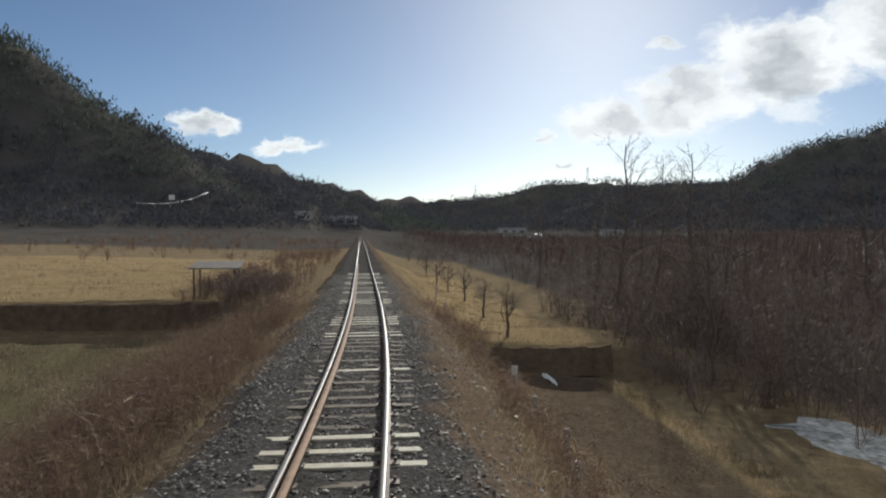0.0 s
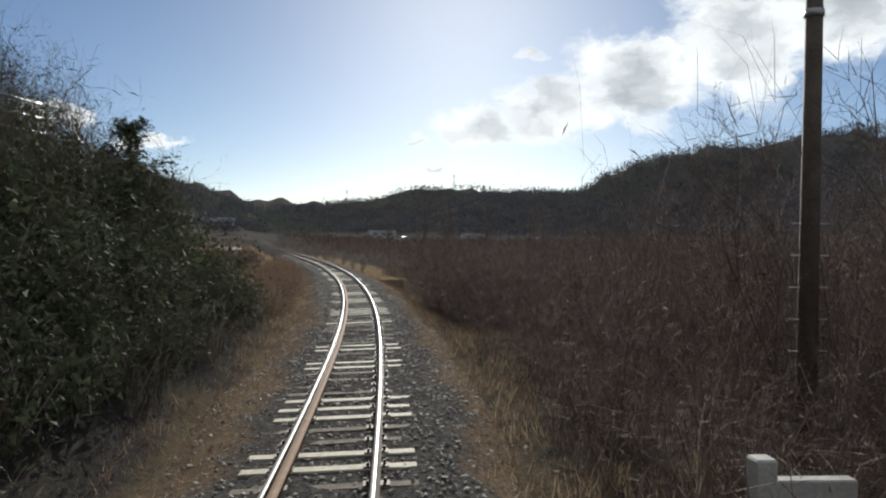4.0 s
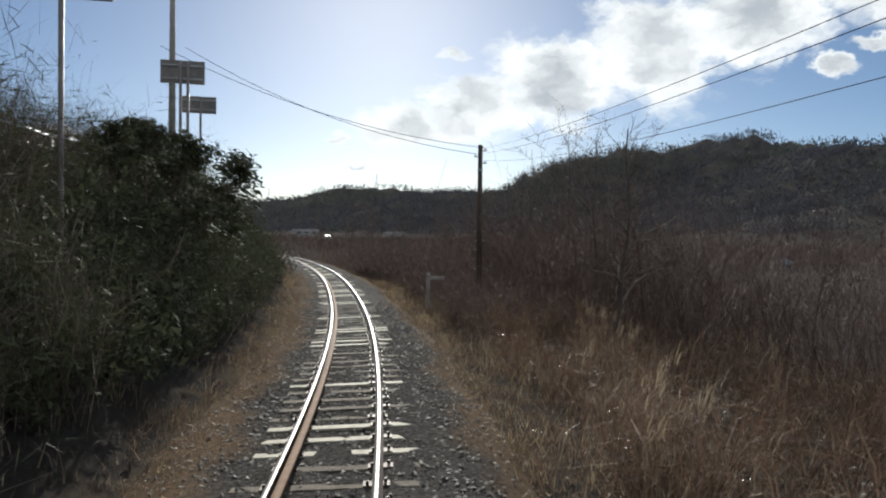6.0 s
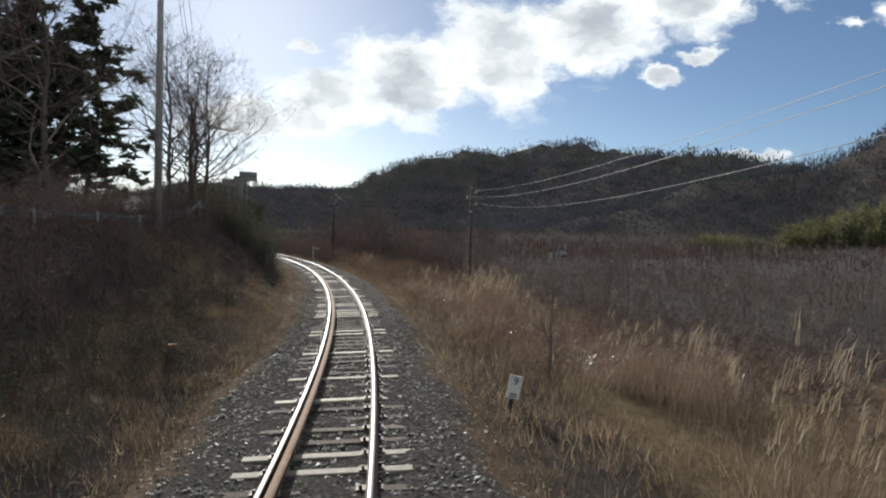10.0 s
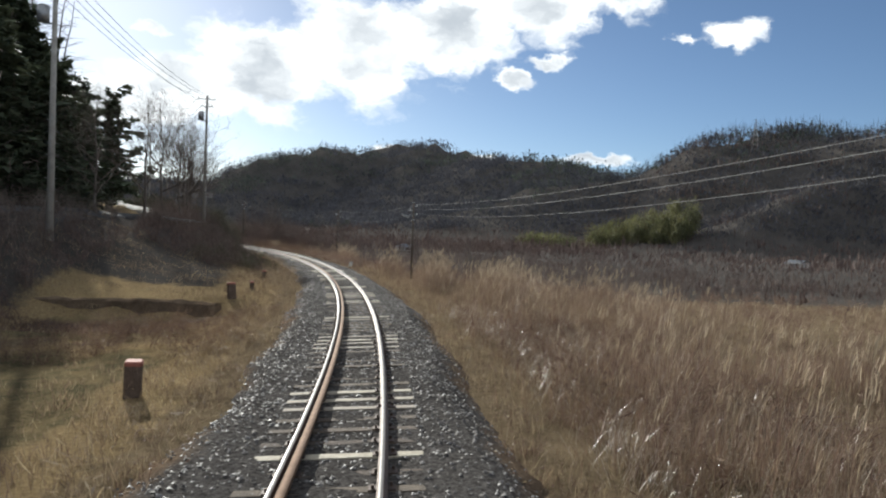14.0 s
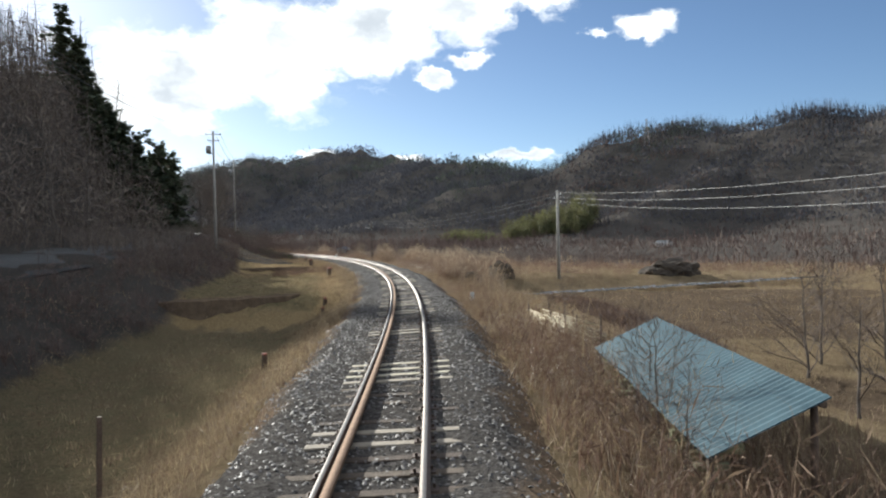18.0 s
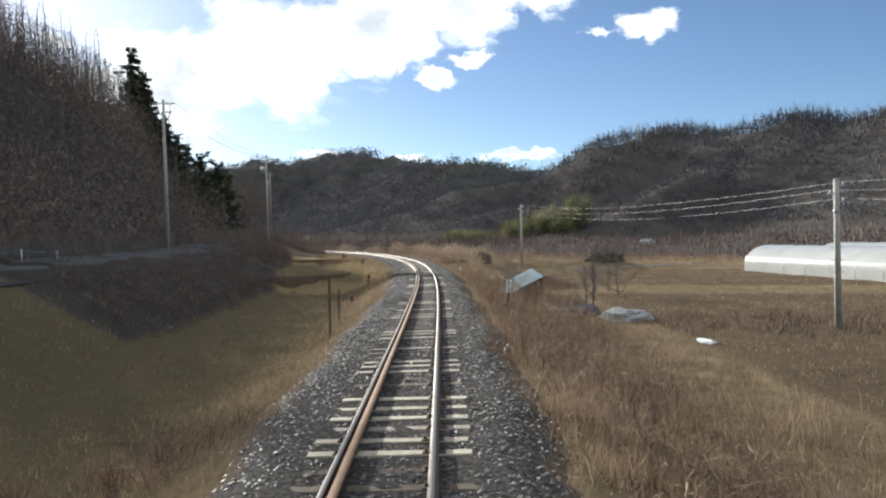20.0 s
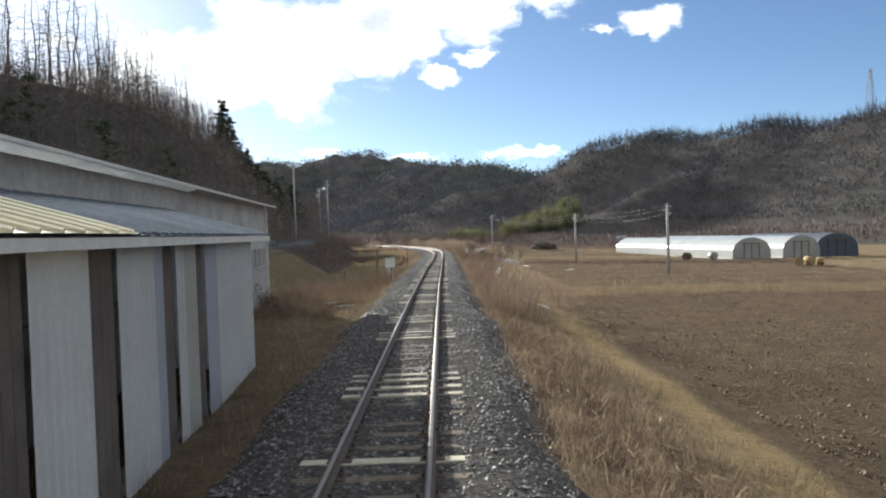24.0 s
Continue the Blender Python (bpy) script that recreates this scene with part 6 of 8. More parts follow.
def road_pole(s, n, top, transformer=False, arms=2):
    m = at_track(s, n)
    h = top - m.translation.z
    p = empty("road_pole", m, "tall grey concrete power pole with cross-arms" + (" and a transformer" if transformer else ""), "utility pole", "roadside poles")
    bm = bmesh.new()
    rod(bm, (0, 0, -0.4), (0, 0, h), 0.19, 0.11, 14)
    part("shaft", bm, M_CONCRETE, p)
    pts = []
    for k in range(arms):
        z = h - 0.35 - k * 0.75
        w = 0.9 if k == 0 else 0.65
        bm = bmesh.new()
        block(bm, (2 * w, 0.08, 0.08), (0, 0.12, z), bevel=0.01)
        arm = part("cross_arm", bm, M_STEEL, p)
        for x in (-w + 0.08, w - 0.08, 0.25):
            bm = bmesh.new()
            rod(bm, (x, 0.12, z + 0.04), (x, 0.12, z + 0.2), 0.045, 0.03, 8)
            part("insulator", bm, M_PORCELAIN, arm, "white porcelain insulator")
            pts.append(m @ Vector((x, 0.12, z + 0.2)))
    if transformer:
        bm = bmesh.new()
        rod(bm, (-0.55, 0, h - 2.6), (-0.55, 0, h - 1.8), 0.3, 0.3, 16)
        rod(bm, (-0.55, 0, h - 1.8), (-0.55, 0, h - 1.7), 0.3, 0.2, 16)
        tr = part("transformer", bm, M_STEEL, p, "grey drum transformer")
        bm = bmesh.new()
        block(bm, (0.6, 0.1, 0.1), (-0.3, 0, h - 2.65), bevel=0.01)
        part("bracket", bm, M_STEEL, tr)
    for k in range(8):
        bm = bmesh.new()
        rod(bm, (-0.3, 0, 2 + k * 0.6), (0.3, 0, 2 + k * 0.6), 0.012, sides=6)
        part("step_bolt", bm, M_STEEL, p)
    return pts


def road_line():
    rows = [road_pole(28.5, -8.2, 17.3), road_pole(80, -8.1, 16.3, True), road_pole(121.5, -15, 15.4, True), road_pole(172, -22, 15.2)]
    for a, b in zip(rows[:-1], rows[1:]):
        for k in (0, 1, 2, 4):
            hung_wire("overhead_wire", a[k], b[k], 0.9, 0.016, M_CABLE, "dark power line along the road", "roadside wires")
    # two lines cross the track to the trackside pole
    for k in (3, 4):
        hung_wire("overhead_wire", rows[0][k] - Vector((0, 0, 4.6)), TRACKSIDE[0][k - 3], 0.8, 0.016, M_CABLE, "dark cable crossing above the track", "crossing wires")


road_line()


# ---- things on the cutting bank ----
def road_sign(s, n, z, w, h, posts, label, second=None):
    """A road sign seen from behind: board with stiffening rails on pipe posts."""
    m = at_track(s, n, turn=6)
    z0 = m.translation.z
    p = empty("road_sign", m, label, "sign", "road signs")
    bm = bmesh.new()
    block(bm, (w, 0.03, h), (0, 0, z - z0), bevel=0.008)
    board = part("board", bm, M_BACK, p)
    bm = bmesh.new()
    for q in (-0.28, 0.28):
        block(bm, (w * 0.94, 0.03, 0.05), (0, -0.03, z - z0 + q * h))
    part("stiffener", bm, M_STEEL, board)
    if second:
        bm = bmesh.new()
        block(bm, (second[0], 0.03, second[1]), (-(w - second[0]) / 2, 0, z - z0 - h / 2 - second[1] / 2 - 0.03), bevel=0.008)
        part("lower_board", bm, M_BACK, p)
    for x in posts:
        bm = bmesh.new()
        rod(bm, (x, -0.07, -0.3), (x, -0.07, z - z0 + h * 0.45), 0.045, sides=10)
        part("post", bm, M_BACK, p)


M_BACK = material("sign_back_grey", (0.3, 0.28, 0.27), 0.6, 0.3, bump=0.1)
road_sign(54.0, -4.64, 6.87, 1.38, 0.76, (-0.1,), "large grey back of a road sign on a tall post")
road_sign(45, -4.81, 7.18, 1.2, 0.66, (-0.05, 0.15), "reddish-grey road sign back on two posts")
road_sign(38.5, -5.45, 7.33, 1.2, 0.62, (0.05,), "small grey road sign back on a single post")
road_sign(57.5, -9.0, 5.6, 0.75, 0.65, (-0.15, 0.15), "small grey sign back behind the scrub")


def pipe_railing():
    p = empty("road_railing", pose(0, 0, 0), "grey steel pipe railing along the road edge", "railing")
    stops = [(20 + 3.0 * i, -7.6) for i in range(11)]
    prev = None
    for s, n in stops:
        m = at_track(s, n)
        a = m.translation
        bm = bmesh.new()
        rod(bm, a - Vector((0, 0, 0.3)), a + Vector((0, 0, 1.15)), 0.04, sides=8)
        part("post", bm, M_STEEL, p)
        if prev is not None:
            for z in (0.4, 0.75, 1.08):
                bm = bmesh.new()
                rod(bm, prev + Vector((0, 0, z)), a + Vector((0, 0, z)), 0.028, sides=8)
                part("rail", bm, M_STEEL, p)
        prev = a.copy()


pipe_railing()


def crash_barrier(points, label):
    p = empty("crash_barrier", pose(0, 0, 0), label, "guard rail", "road barriers")
    prev = None
    for s, n in points:
        a = at_track(s, n).translation
        bm = bmesh.new()
        rod(bm, a - Vector((0, 0, 0.3)), a + Vector((0, 0, 0.72)), 0.06, sides=10)
        part("post", bm, M_STEEL, p)
        if prev is not None:
            bm = bmesh.new()
            d = (a - prev)
            side = Vector((d.y, -d.x, 0)).normalized()
            shape = ((0.0, 0.4), (0.07, 0.45), (0.0, 0.53), (0.0, 0.57), (0.07, 0.65), (0.0, 0.71))
            ra = [bm.verts.new(prev + side * (0.06 + x) + Vector((0, 0, z))) for x, z in shape]
            rb = [bm.verts.new(a + side * (0.06 + x) + Vector((0, 0, z))) for x, z in shape]
            for i in range(5):
                bm.faces.new((ra[i], ra[i + 1], rb[i + 1], rb[i]))
            bmesh.ops.solidify(bm, geom=bm.faces[:], thickness=0.006)
            part("beam", bm, M_STEEL, p)
        prev = a.copy()


crash_barrier([(66 + 4 * i, -7.3 - 0.12 * i * i * 0.6) for i in range(9)], "grey steel crash barrier on the road above the bank")
crash_barrier([(196 + 4 * i, -21.5) for i in range(14)], "grey crash barrier along the lane below the forest")


def road_surface():
    s = np.arange(14, 262, 4.0)
    edge = np.interp(s, (14, 70, 85, 105, 125, 165, 262), (-9.6, -9.0, -12.0, -15.0, -17.2, -17.4, -17.4))
    rows = []
    for k, off in enumerate((0, -2.6, -5.2)):
        x, y = along(s, edge + off)
        rows.append(np.stack([x, y, ground_z(x, y) + 0.06], -1))
    v = np.stack(rows, 1)
    me = mesh_of("road", v, quads=grid_quads(len(s), 3), mats=(M_ASPHALT,))
    bm = bmesh.new()
    bm.from_mesh(me)
    bmesh.ops.solidify(bm, geom=bm.faces[:], thickness=0.1)
    bm.to_mesh(me)
    bm.free()
    tagged(new("road", me), "narrow grey asphalt road above the track", "road", kind="structure")


road_surface()


# ---- markers and small trackside things ----
def text_mesh(body, size, depth=0.004):
    cu = bpy.data.curves.new("lettering", "FONT")
    cu.body, cu.size, cu.extrude, cu.align_x, cu.align_y = body, size, depth, "CENTER", "CENTER"
    cu.resolution_u = 3
    ob = new("lettering", cu)
    me = bpy.data.meshes.new_from_object(ob.evaluated_get(bpy.context.evaluated_depsgraph_get()))
    bpy.data.objects.remove(ob)
    return me


def marker_board(s, n, z, w, h, lean, words, label, turn=0.0, post_h=0.5, bars=0, back=True):
    """A white board on a post that faces back along the track; words stand one above the other."""
    m = at_track(s, n, turn=turn)
    g = m.translation.z
    m = m @ pose(0, 0, 0, 0, lean, 0)
    p = empty("trackside_sign", m, label, "sign", "trackside signs")
    zc = z - g
    bm = bmesh.new()
    block(bm, (0.07, 0.07, zc + h * 0.3 + 0.25), (0, 0.045, (zc + h * 0.3 - 0.25) / 2), bevel=0.006)
    part("post", bm, M_BLACK if back else M_CONCRETE, p)
    bm = bmesh.new()
    block(bm, (w, 0.025, h), (0, 0, zc), bevel=0.005)
    board = part("board", bm, M_WHITE, p, "weathered white board")
    for i, word in enumerate(words):
        me = text_mesh(word, h / (len(words) + bars * 0.5) * 0.95)
        me.materials.append(M_BLACK)
        zz = zc + h * (0.5 - (i + 0.5) / (len(words) + bars * 0.5))
        piece("numeral", me, board, pose(0, -0.014, zz, 90, 0, 0), "black painted numeral")
    for i in range(bars):
        bm = bmesh.new()
        block(bm, (w * 0.55, 0.004, h * 0.05), (0, -0.0145, zc - h * (0.3 + 0.11 * i)))
        part("faded_line", bm, M_BLACK, board, "faded small writing")


marker_board(102, 3.0, -0.1, 0.24, 0.42, 12, ("9",), "small white distance board with a black nine leaning in the grass", bars=2)
marker_board(211.6, 3.15, 0.55, 0.2, 0.5, 5, ("5", "3"), "white gradient board on a green post among weeds", turn=-12)
marker_board(212.6, 3.2, -0.5, 0.24, 0.42, 22, ("5",), "fallen white board with a numeral lying in the weeds", turn=-15, bars=1)
marker_board(240, 4.55, -0.25, 0.26, 0.5, 26, (), "leaning white board on a post in the dry grass", turn=30)
marker_board(179.3, 3.2, -0.35, 0.2, 0.42, 6, ("1", "9", "5"), "small white marker board with black numerals in the verge")
marker_board(-22.6, 4.0, -1.75, 0.26, 0.42, 4, ("8",), "white distance board with a black eight on the slope", bars=1)
marker_board(-35, 5.2, -2.3, 0.22, 0.5, 2, (), "small grey marker board on the slope", bars=2)


def stump(s, n, h, w, label, mat, lean=0.0, top=None):
    m = at_track(s, n) @ pose(0, 0, 0, lean, lean * 0.6, s * 13 % 40)
    p = empty("marker_post", m, label, "post", "short marker posts")
    bm = bmesh.new()
    block(bm, (w, w, h + 0.25), (0, 0, (h - 0.25) / 2), bevel=w * 0.08)
    part("shaft", bm, mat, p)
    bm = bmesh.new()
    block(bm, (w * 1.02, w * 1.02, h * 0.16), (0, 0, h * 0.93), bevel=w * 0.1)
    part("head", bm, top or mat, p)


M_OLDPOST = material("weathered_post", (0.16, 0.115, 0.085), 0.9, dark=(0.07, 0.05, 0.04), scale=5, fine=40, bump=0.6)
M_REDTOP = material("faded_red_paint", (0.36, 0.12, 0.08), 0.8, dark=(0.22, 0.09, 0.07), scale=9, fine=40, bump=0.2)
for s, n, h, w, lean in ((131.2, -4.95, 0.68, 0.3, -4), (118.5, -4.2, 0.55, 0.22, 2), (98.6, -3.75, 0.5, 0.2, 0), (148.7, -4.22, 0.72, 0.32, 3), (169.1, -4.4, 0.45, 0.2, 5), (171.2, -4.4, 0.4, 0.16, -4), (187, -5.2, 0.5, 0.16, 2), (126.5, -4.5, 0.45, 0.2, 2)):
    stump(s, n, h, w, "short dark boundary post with a faded red head", M_OLDPOST, lean, M_REDTOP)
for s, n, h, w, lean in ((3.5, -6.3, 0.5, 0.2, 2), (4.2, -5.3, 0.4, 0.18, -2)):
    stump(s, n, h, w, "short reddish-brown post on the low field", M_OLDPOST, lean, M_REDTOP)
for s, n, h, w, lean in ((-39, 5.9, 0.5, 0.14, 2), (-33.5, 5.6, 0.55, 0.16, 0), (-26.5, 4.8, 0.6, 0.13, 4), (-18.5, 4.1, 0.75, 0.18, 0), (-51.5, 4.0, 1.1, 0.07, 8), (-56.5, 5.2, 0.5, 0.14, -5)):
    stump(s, n, h, w, "short grey concrete marker post on the slope", M_CONCRETE, lean)
for s, n, h, w, lean in ((8.6, -4.7, 1.5, 0.09, -5), (213, -3.4, 2.3, 0.09, 1), (244.8, -3.75, 2.55, 0.12, 1), (251.5, -5.1, 1.5, 0.08, 3), (247.5, -6.2, 1.3, 0.06, -4), (203, -4.4, 1.6, 0.07, 2)):
    stump(s, n, h, w, "slender dark wooden stake beside the track", M_OLDPOST, lean)


def cross_post():
    p = empty("boundary_post", at_track(37, 3.35, -0.1), "grey concrete post with a short arm", "post")
    bm = bmesh.new()
    block(bm, (0.16, 0.16, 1.4), (0, 0, 0.5), bevel=0.015)
    part("shaft", bm, M_CONCRETE, p)
    bm = bmesh.new()
    block(bm, (0.62, 0.12, 0.14), (0.36, 0, 0.98), bevel=0.012)
    part("arm", bm, M_CONCRETE, p)


cross_post()


def relay_box():
    p = empty("relay_box", at_track(244.9, -2.85, turn=-4), "white steel relay cabinet on a short stand", "cabinet")
    g = p.matrix_basis.translation.z
    top = 1.0 - g
    bm = bmesh.new()
    block(bm, (0.56, 0.5, 0.58), (0, 0, top - 0.31), bevel=0.012)
    part("body", bm, M_WHITE, p)
    bm = bmesh.new()
    block(bm, (0.62, 0.6, 0.035), (0, -0.02, top), (-7, 0, 0), bevel=0.006)
    part("lid", bm, M_WHITE, p, "bright sloping lid")
    bm = bmesh.new()
    block(bm, (0.5, 0.012, 0.5), (0, -0.256, top - 0.31), bevel=0.004)
    door = part("door", bm, M_WHITE, p)
    bm = bmesh.new()
    block(bm, (0.03, 0.03, 0.09), (0.19, -0.275, top - 0.22), bevel=0.005)
    part("handle", bm, M_STEEL, door)
    for x in (-0.2, 0.2):
        bm = bmesh.new()
        block(bm, (0.07, 0.07, top - 0.6 + 0.3), (x, 0, (top - 0.6 - 0.3) / 2), bevel=0.006)
        part("leg", bm, M_STEEL, p)
    bm = bmesh.new()
    rod(bm, (-0.1, 0.2, -0.2), (-0.1, 0.2, top - 0.6), 0.03, sides=8)
    part("conduit", bm, M_STEEL, p)


relay_box()


def signal_coil():
    p = empty("track_coil", at_track(235.9, 0, -0.19), "low white train-stop coil between the rails", "track device")
    bm = bmesh.new()
    block(bm, (0.36, 0.22, 0.08), (0, 0, 0.04), bevel=0.015)
    part("body", bm, M_CONCRETE, p)
    bm = bmesh.new()
    block(bm, (0.44, 0.05, 0.03), (0, 0, 0.095), bevel=0.006)
    part("strap", bm, M_WHITE, p)


signal_coil()


def litter():
    rng = random.Random(4)
    # a yellow plastic bag
    bm = bmesh.new()
    bmesh.ops.create_icosphere(bm, subdivisions=3, radius=0.24)
    for v in bm.verts:
        k = 1 + 0.35 * noise.noise(v.co * 7) + 0.2 * noise.noise(v.co * 17)
        v.co = Vector((v.co.x * 1.0 * k, v.co.y * 0.8 * k, max(v.co.z * 1.05 * k, -0.15) + (0.12 if v.co.z > 0.15 else 0)))
    me = bpy.data.meshes.new("plastic_bag")
    bm.to_mesh(me)
    bm.free()
    me.materials.append(material("yellow_plastic", (0.72, 0.56, 0.03), 0.35, dark=(0.5, 0.38, 0.02), scale=6, fine=30, bump=0.4, translucent=0.3, spec=0.5))
    ob = new("plastic_bag", me)
    ob.matrix_basis = at_track(12.2, -4.2) @ pose(0, 0, 0.13)
    tagged(ob, "crumpled yellow plastic bag on the grass", "bag")
    # white sheeting dropped by the field
    for s, n, w, d in ((260.8, -4.3, 1.0, 0.5), (262.3, -3.6, 0.8, 0.35)):
        bm = bmesh.new()
        bmesh.ops.create_grid(bm, x_segments=22, y_segments=12, size=0.5)
        for v in bm.verts:
            v.co = Vector((v.co.x * w, v.co.y * d, 0.05 + 0.09 * noise.noise(v.co * 9 + Vector((s, 0, 0))) + 0.05 * noise.noise(v.co * 21)))
        bmesh.ops.solidify(bm, geom=bm.faces[:], thickness=0.01)
        me = bpy.data.meshes.new("plastic_sheet")
        bm.to_mesh(me)
        bm.free()
        me.materials.append(M_POLY)
        ob = new("plastic_sheet", me)
        ob.matrix_basis = at_track(s, n, turn=s * 31 % 90) @ pose(0, 0, 0.02)
        tagged(ob, "crumpled white plastic sheet lying in the grass", "sheet", "litter")
    # a long white pipe and its mate on the field edge
    for (s0, n0), (s1, n1), r in (((252.9, 4.38), (258.6, 5.85), 0.07), ((252.9, 4.1), (255.3, 4.55), 0.04)):
        a, b = at_track(s0, n0).translation + Vector((0, 0, r + 0.03)), at_track(s1, n1).translation + Vector((0, 0, r + 0.03))
        p = empty("long_pipe", Matrix(), "long white plastic pipe lying on the balk", "pipe", "pipes")
        bm = bmesh.new()
        rod(bm, a, b, r, sides=12)
        part("tube", bm, M_WHITE, p)
        bm = bmesh.new()
        rod(bm, a.lerp(b, 0.5), a.lerp(b, 0.53), r * 1.25, sides=12)
        part("sleeve", bm, M_STEEL, p)


M_POLY = material("milky_polythene", (0.5, 0.505, 0.49), 0.22, dark=(0.4, 0.4, 0.385), scale=0.6, fine=7, bump=0.25, translucent=0.2, spec=0.5)
litter()


# ---- the farm store beside the track ----
M_SHEETWALL = material("painted_sheet_white", (0.78, 0.78, 0.77), 0.5, 0.0, dark=(0.64, 0.63, 0.61), scale=0.8, fine=9, bump=0.1, spread=0.08)
M_DARKBOARD = material("dark_stained_boards", (0.13, 0.105, 0.09), 0.85, dark=(0.07, 0.057, 0.05), scale=2, fine=25, bump=0.4)
M_GREYWALL = material("weathered_grey_sheet", (0.55, 0.53, 0.5), 0.75, 0.0, dark=(0.4, 0.38, 0.35), scale=0.7, fine=8, bump=0.2)
M_ROOFTIN = material("grey_roof_tin", (0.26, 0.28, 0.31), 0.45, 0.4, dark=(0.16, 0.17, 0.18), scale=0.8, fine=12, bump=0.15)
M_ROOFCREAM = material("cream_roof_tin", (0.82, 0.75, 0.54), 0.4, 0.0, dark=(0.68, 0.61, 0.44), scale=0.8, fine=12, bump=0.15)
M_TRIMPALE = material("pale_trim", (0.6, 0.58, 0.54), 0.6, dark=(0.45, 0.43, 0.4), bump=0.1)


def ribbed(length, height, pitch=0.16, depth=0.022, thick=0.012):
    """A trapezoid-ribbed sheet in x (length) and z (height), its face towards -y."""
    bm = bmesh.new()
    xs, ys = [], []
    x = 0.0
    while x < length - 1e-6:
        for dx, y in ((0.0, 0), (0.35, 0), (0.5, -depth), (0.85, -depth)):
            if x + dx * pitch <= length:
                xs.append(x + dx * pitch)
                ys.append(y)
        x += pitch
    xs.append(length)
    ys.append(0)
    lo = [bm.verts.new((a, b, 0)) for a, b in zip(xs, ys)]
    hi = [bm.verts.new((a, b, height)) for a, b in zip(xs, ys)]
    for i in range(len(xs) - 1):
        bm.faces.new((lo[i], lo[i + 1], hi[i + 1], hi[i]))
    bmesh.ops.solidify(bm, geom=bm.faces[:], thickness=-thick)
    return bm


def farm_store():
    # x axis along the wall towards the camera's last place, -y out to the track
    u = Vector((-0.671, -0.741, 0)).normalized()
    out = Vector((0.741, -0.671, 0)).normalized()
    frame_m = Matrix((( u.x, -out.x, 0, -135.8), (u.y, -out.y, 0, -218.5), (0, 0, 1, -0.75), (0, 0, 0, 1)))
    b = empty("farm_store", frame_m, "long stained grey farm store with a white sheet-clad lean-to", "building")
    eave, top, face, x0, x1 = 3.43, 4.88, -1.58, 9.2, 26.0

    # lean-to wall: sheets of several whites between dark boarded gaps
    marks = ((9.2, 12.95, M_SHEETWALL), (12.95, 13.9, M_SHEETBLUE), (13.9, 14.55, None), (14.55, 15.3, M_SHEETBEIGE), (15.3, 15.8, M_SHEETWALL), (15.8, 16.45, None), (16.45, 16.85, M_SHEETBLUE), (16.85, 18.3, M_SHEETWALL),
             (18.3, 19.15, None), (19.15, 20.55, M_SHEETWALL), (20.55, 21.2, None), (21.2, 26.0, M_SHEETWALL))
    for a, c, sheet in marks:
        if sheet:
            part("wall_sheet", ribbed(c - a, eave - 0.05, 0.2, 0.012), sheet, b).matrix_basis = pose(a, face, 0)
        else:
            n = max(3, int((c - a) / 0.2))
            for i in range(n):
                bm = bmesh.new()
                w = (c - a) / n
                block(bm, (w - 0.012, 0.03, eave - 0.05), (a + w * (i + 0.5), face + 0.07, (eave - 0.05) / 2), bevel=0.004)
                part("wall_board", bm, M_DARKBOARD, b)
    bm = bmesh.new()
    block(bm, (x1 - x0, 0.1, 0.14), ((x0 + x1) / 2, face + 0.16, eave - 0.09), bevel=0.008)
    part("wall_plate", bm, M_DARKBOARD, b)
    bm = bmesh.new()
    block(bm, (x1 - x0, 0.3, 0.5), ((x0 + x1) / 2, face + 0.25, 0.1), bevel=0.02)
    part("footing", bm, M_CONCRETE, b)
    bm = bmesh.new()
    vs = [(face + 0.02, 0), (0.66, 0), (0.66, 4.1), (face + 0.02, eave - 0.03)]
    bm.faces.new([bm.verts.new((x0 + 0.02, y, z)) for y, z in vs])
    bmesh.ops.solidify(bm, geom=bm.faces[:], thickness=0.05)
    part("end_wall", bm, M_SHEETWALL, b)

    # lean-to roofs with standing seams
    def roof(a, c, y0, z0, y1, z1, mat, seam):
        bm = bmesh.new()
        bm.faces.new([bm.verts.new(q) for q in ((a, y0, z0), (c, y0, z0), (c, y1, z1), (a, y1, z1))])
        bmesh.ops.solidify(bm, geom=bm.faces[:], thickness=0.04)
        r = part("lean_to_roof", bm, mat, b)
        d = Vector((0, y1 - y0, z1 - z0))
        x = a + seam / 2
        while x < c:
            bm = bmesh.new()
            rod(bm, Vector((x, y0 - 0.01, z0 + 0.02)), Vector((x, y0, z0 + 0.02)) + d, 0.026, sides=5)
            part("seam", bm, mat, r)
            x += seam
    roof(8.2, 18.5, face - 0.32, eave, 0.66, 4.16, M_ROOFTIN, 0.4)
    roof(18.55, 26.3, face - 0.36, eave + 0.02, 0.66, 4.22, M_ROOFCREAM, 0.46)
    bm = bmesh.new()
    block(bm, (18.0, 0.03, 0.12), (17.2, face - 0.3, eave - 0.08), bevel=0.004)
    part("fascia", bm, M_TRIMPALE, b)
    # main store: stained plaster above a band of windows and a concrete plinth
    bm = bmesh.new()
    block(bm, (35.4, 6.0, top - 0.12), (9.6, 3.78, (top - 0.12) / 2))
    part("main_body", bm, M_STAINED, b)
    bm = bmesh.new()
    block(bm, (35.4, 0.07, 2.05), (9.6, 0.75, 1.02), bevel=0.012)
    part("plinth", bm, M_CONCRETE, b, "bare concrete plinth")
    bm = bmesh.new()
    block(bm, (35.4, 0.16, 0.09), (9.6, 0.7, 2.08), bevel=0.012)
    part("sill", bm, M_CONCRETE, b)
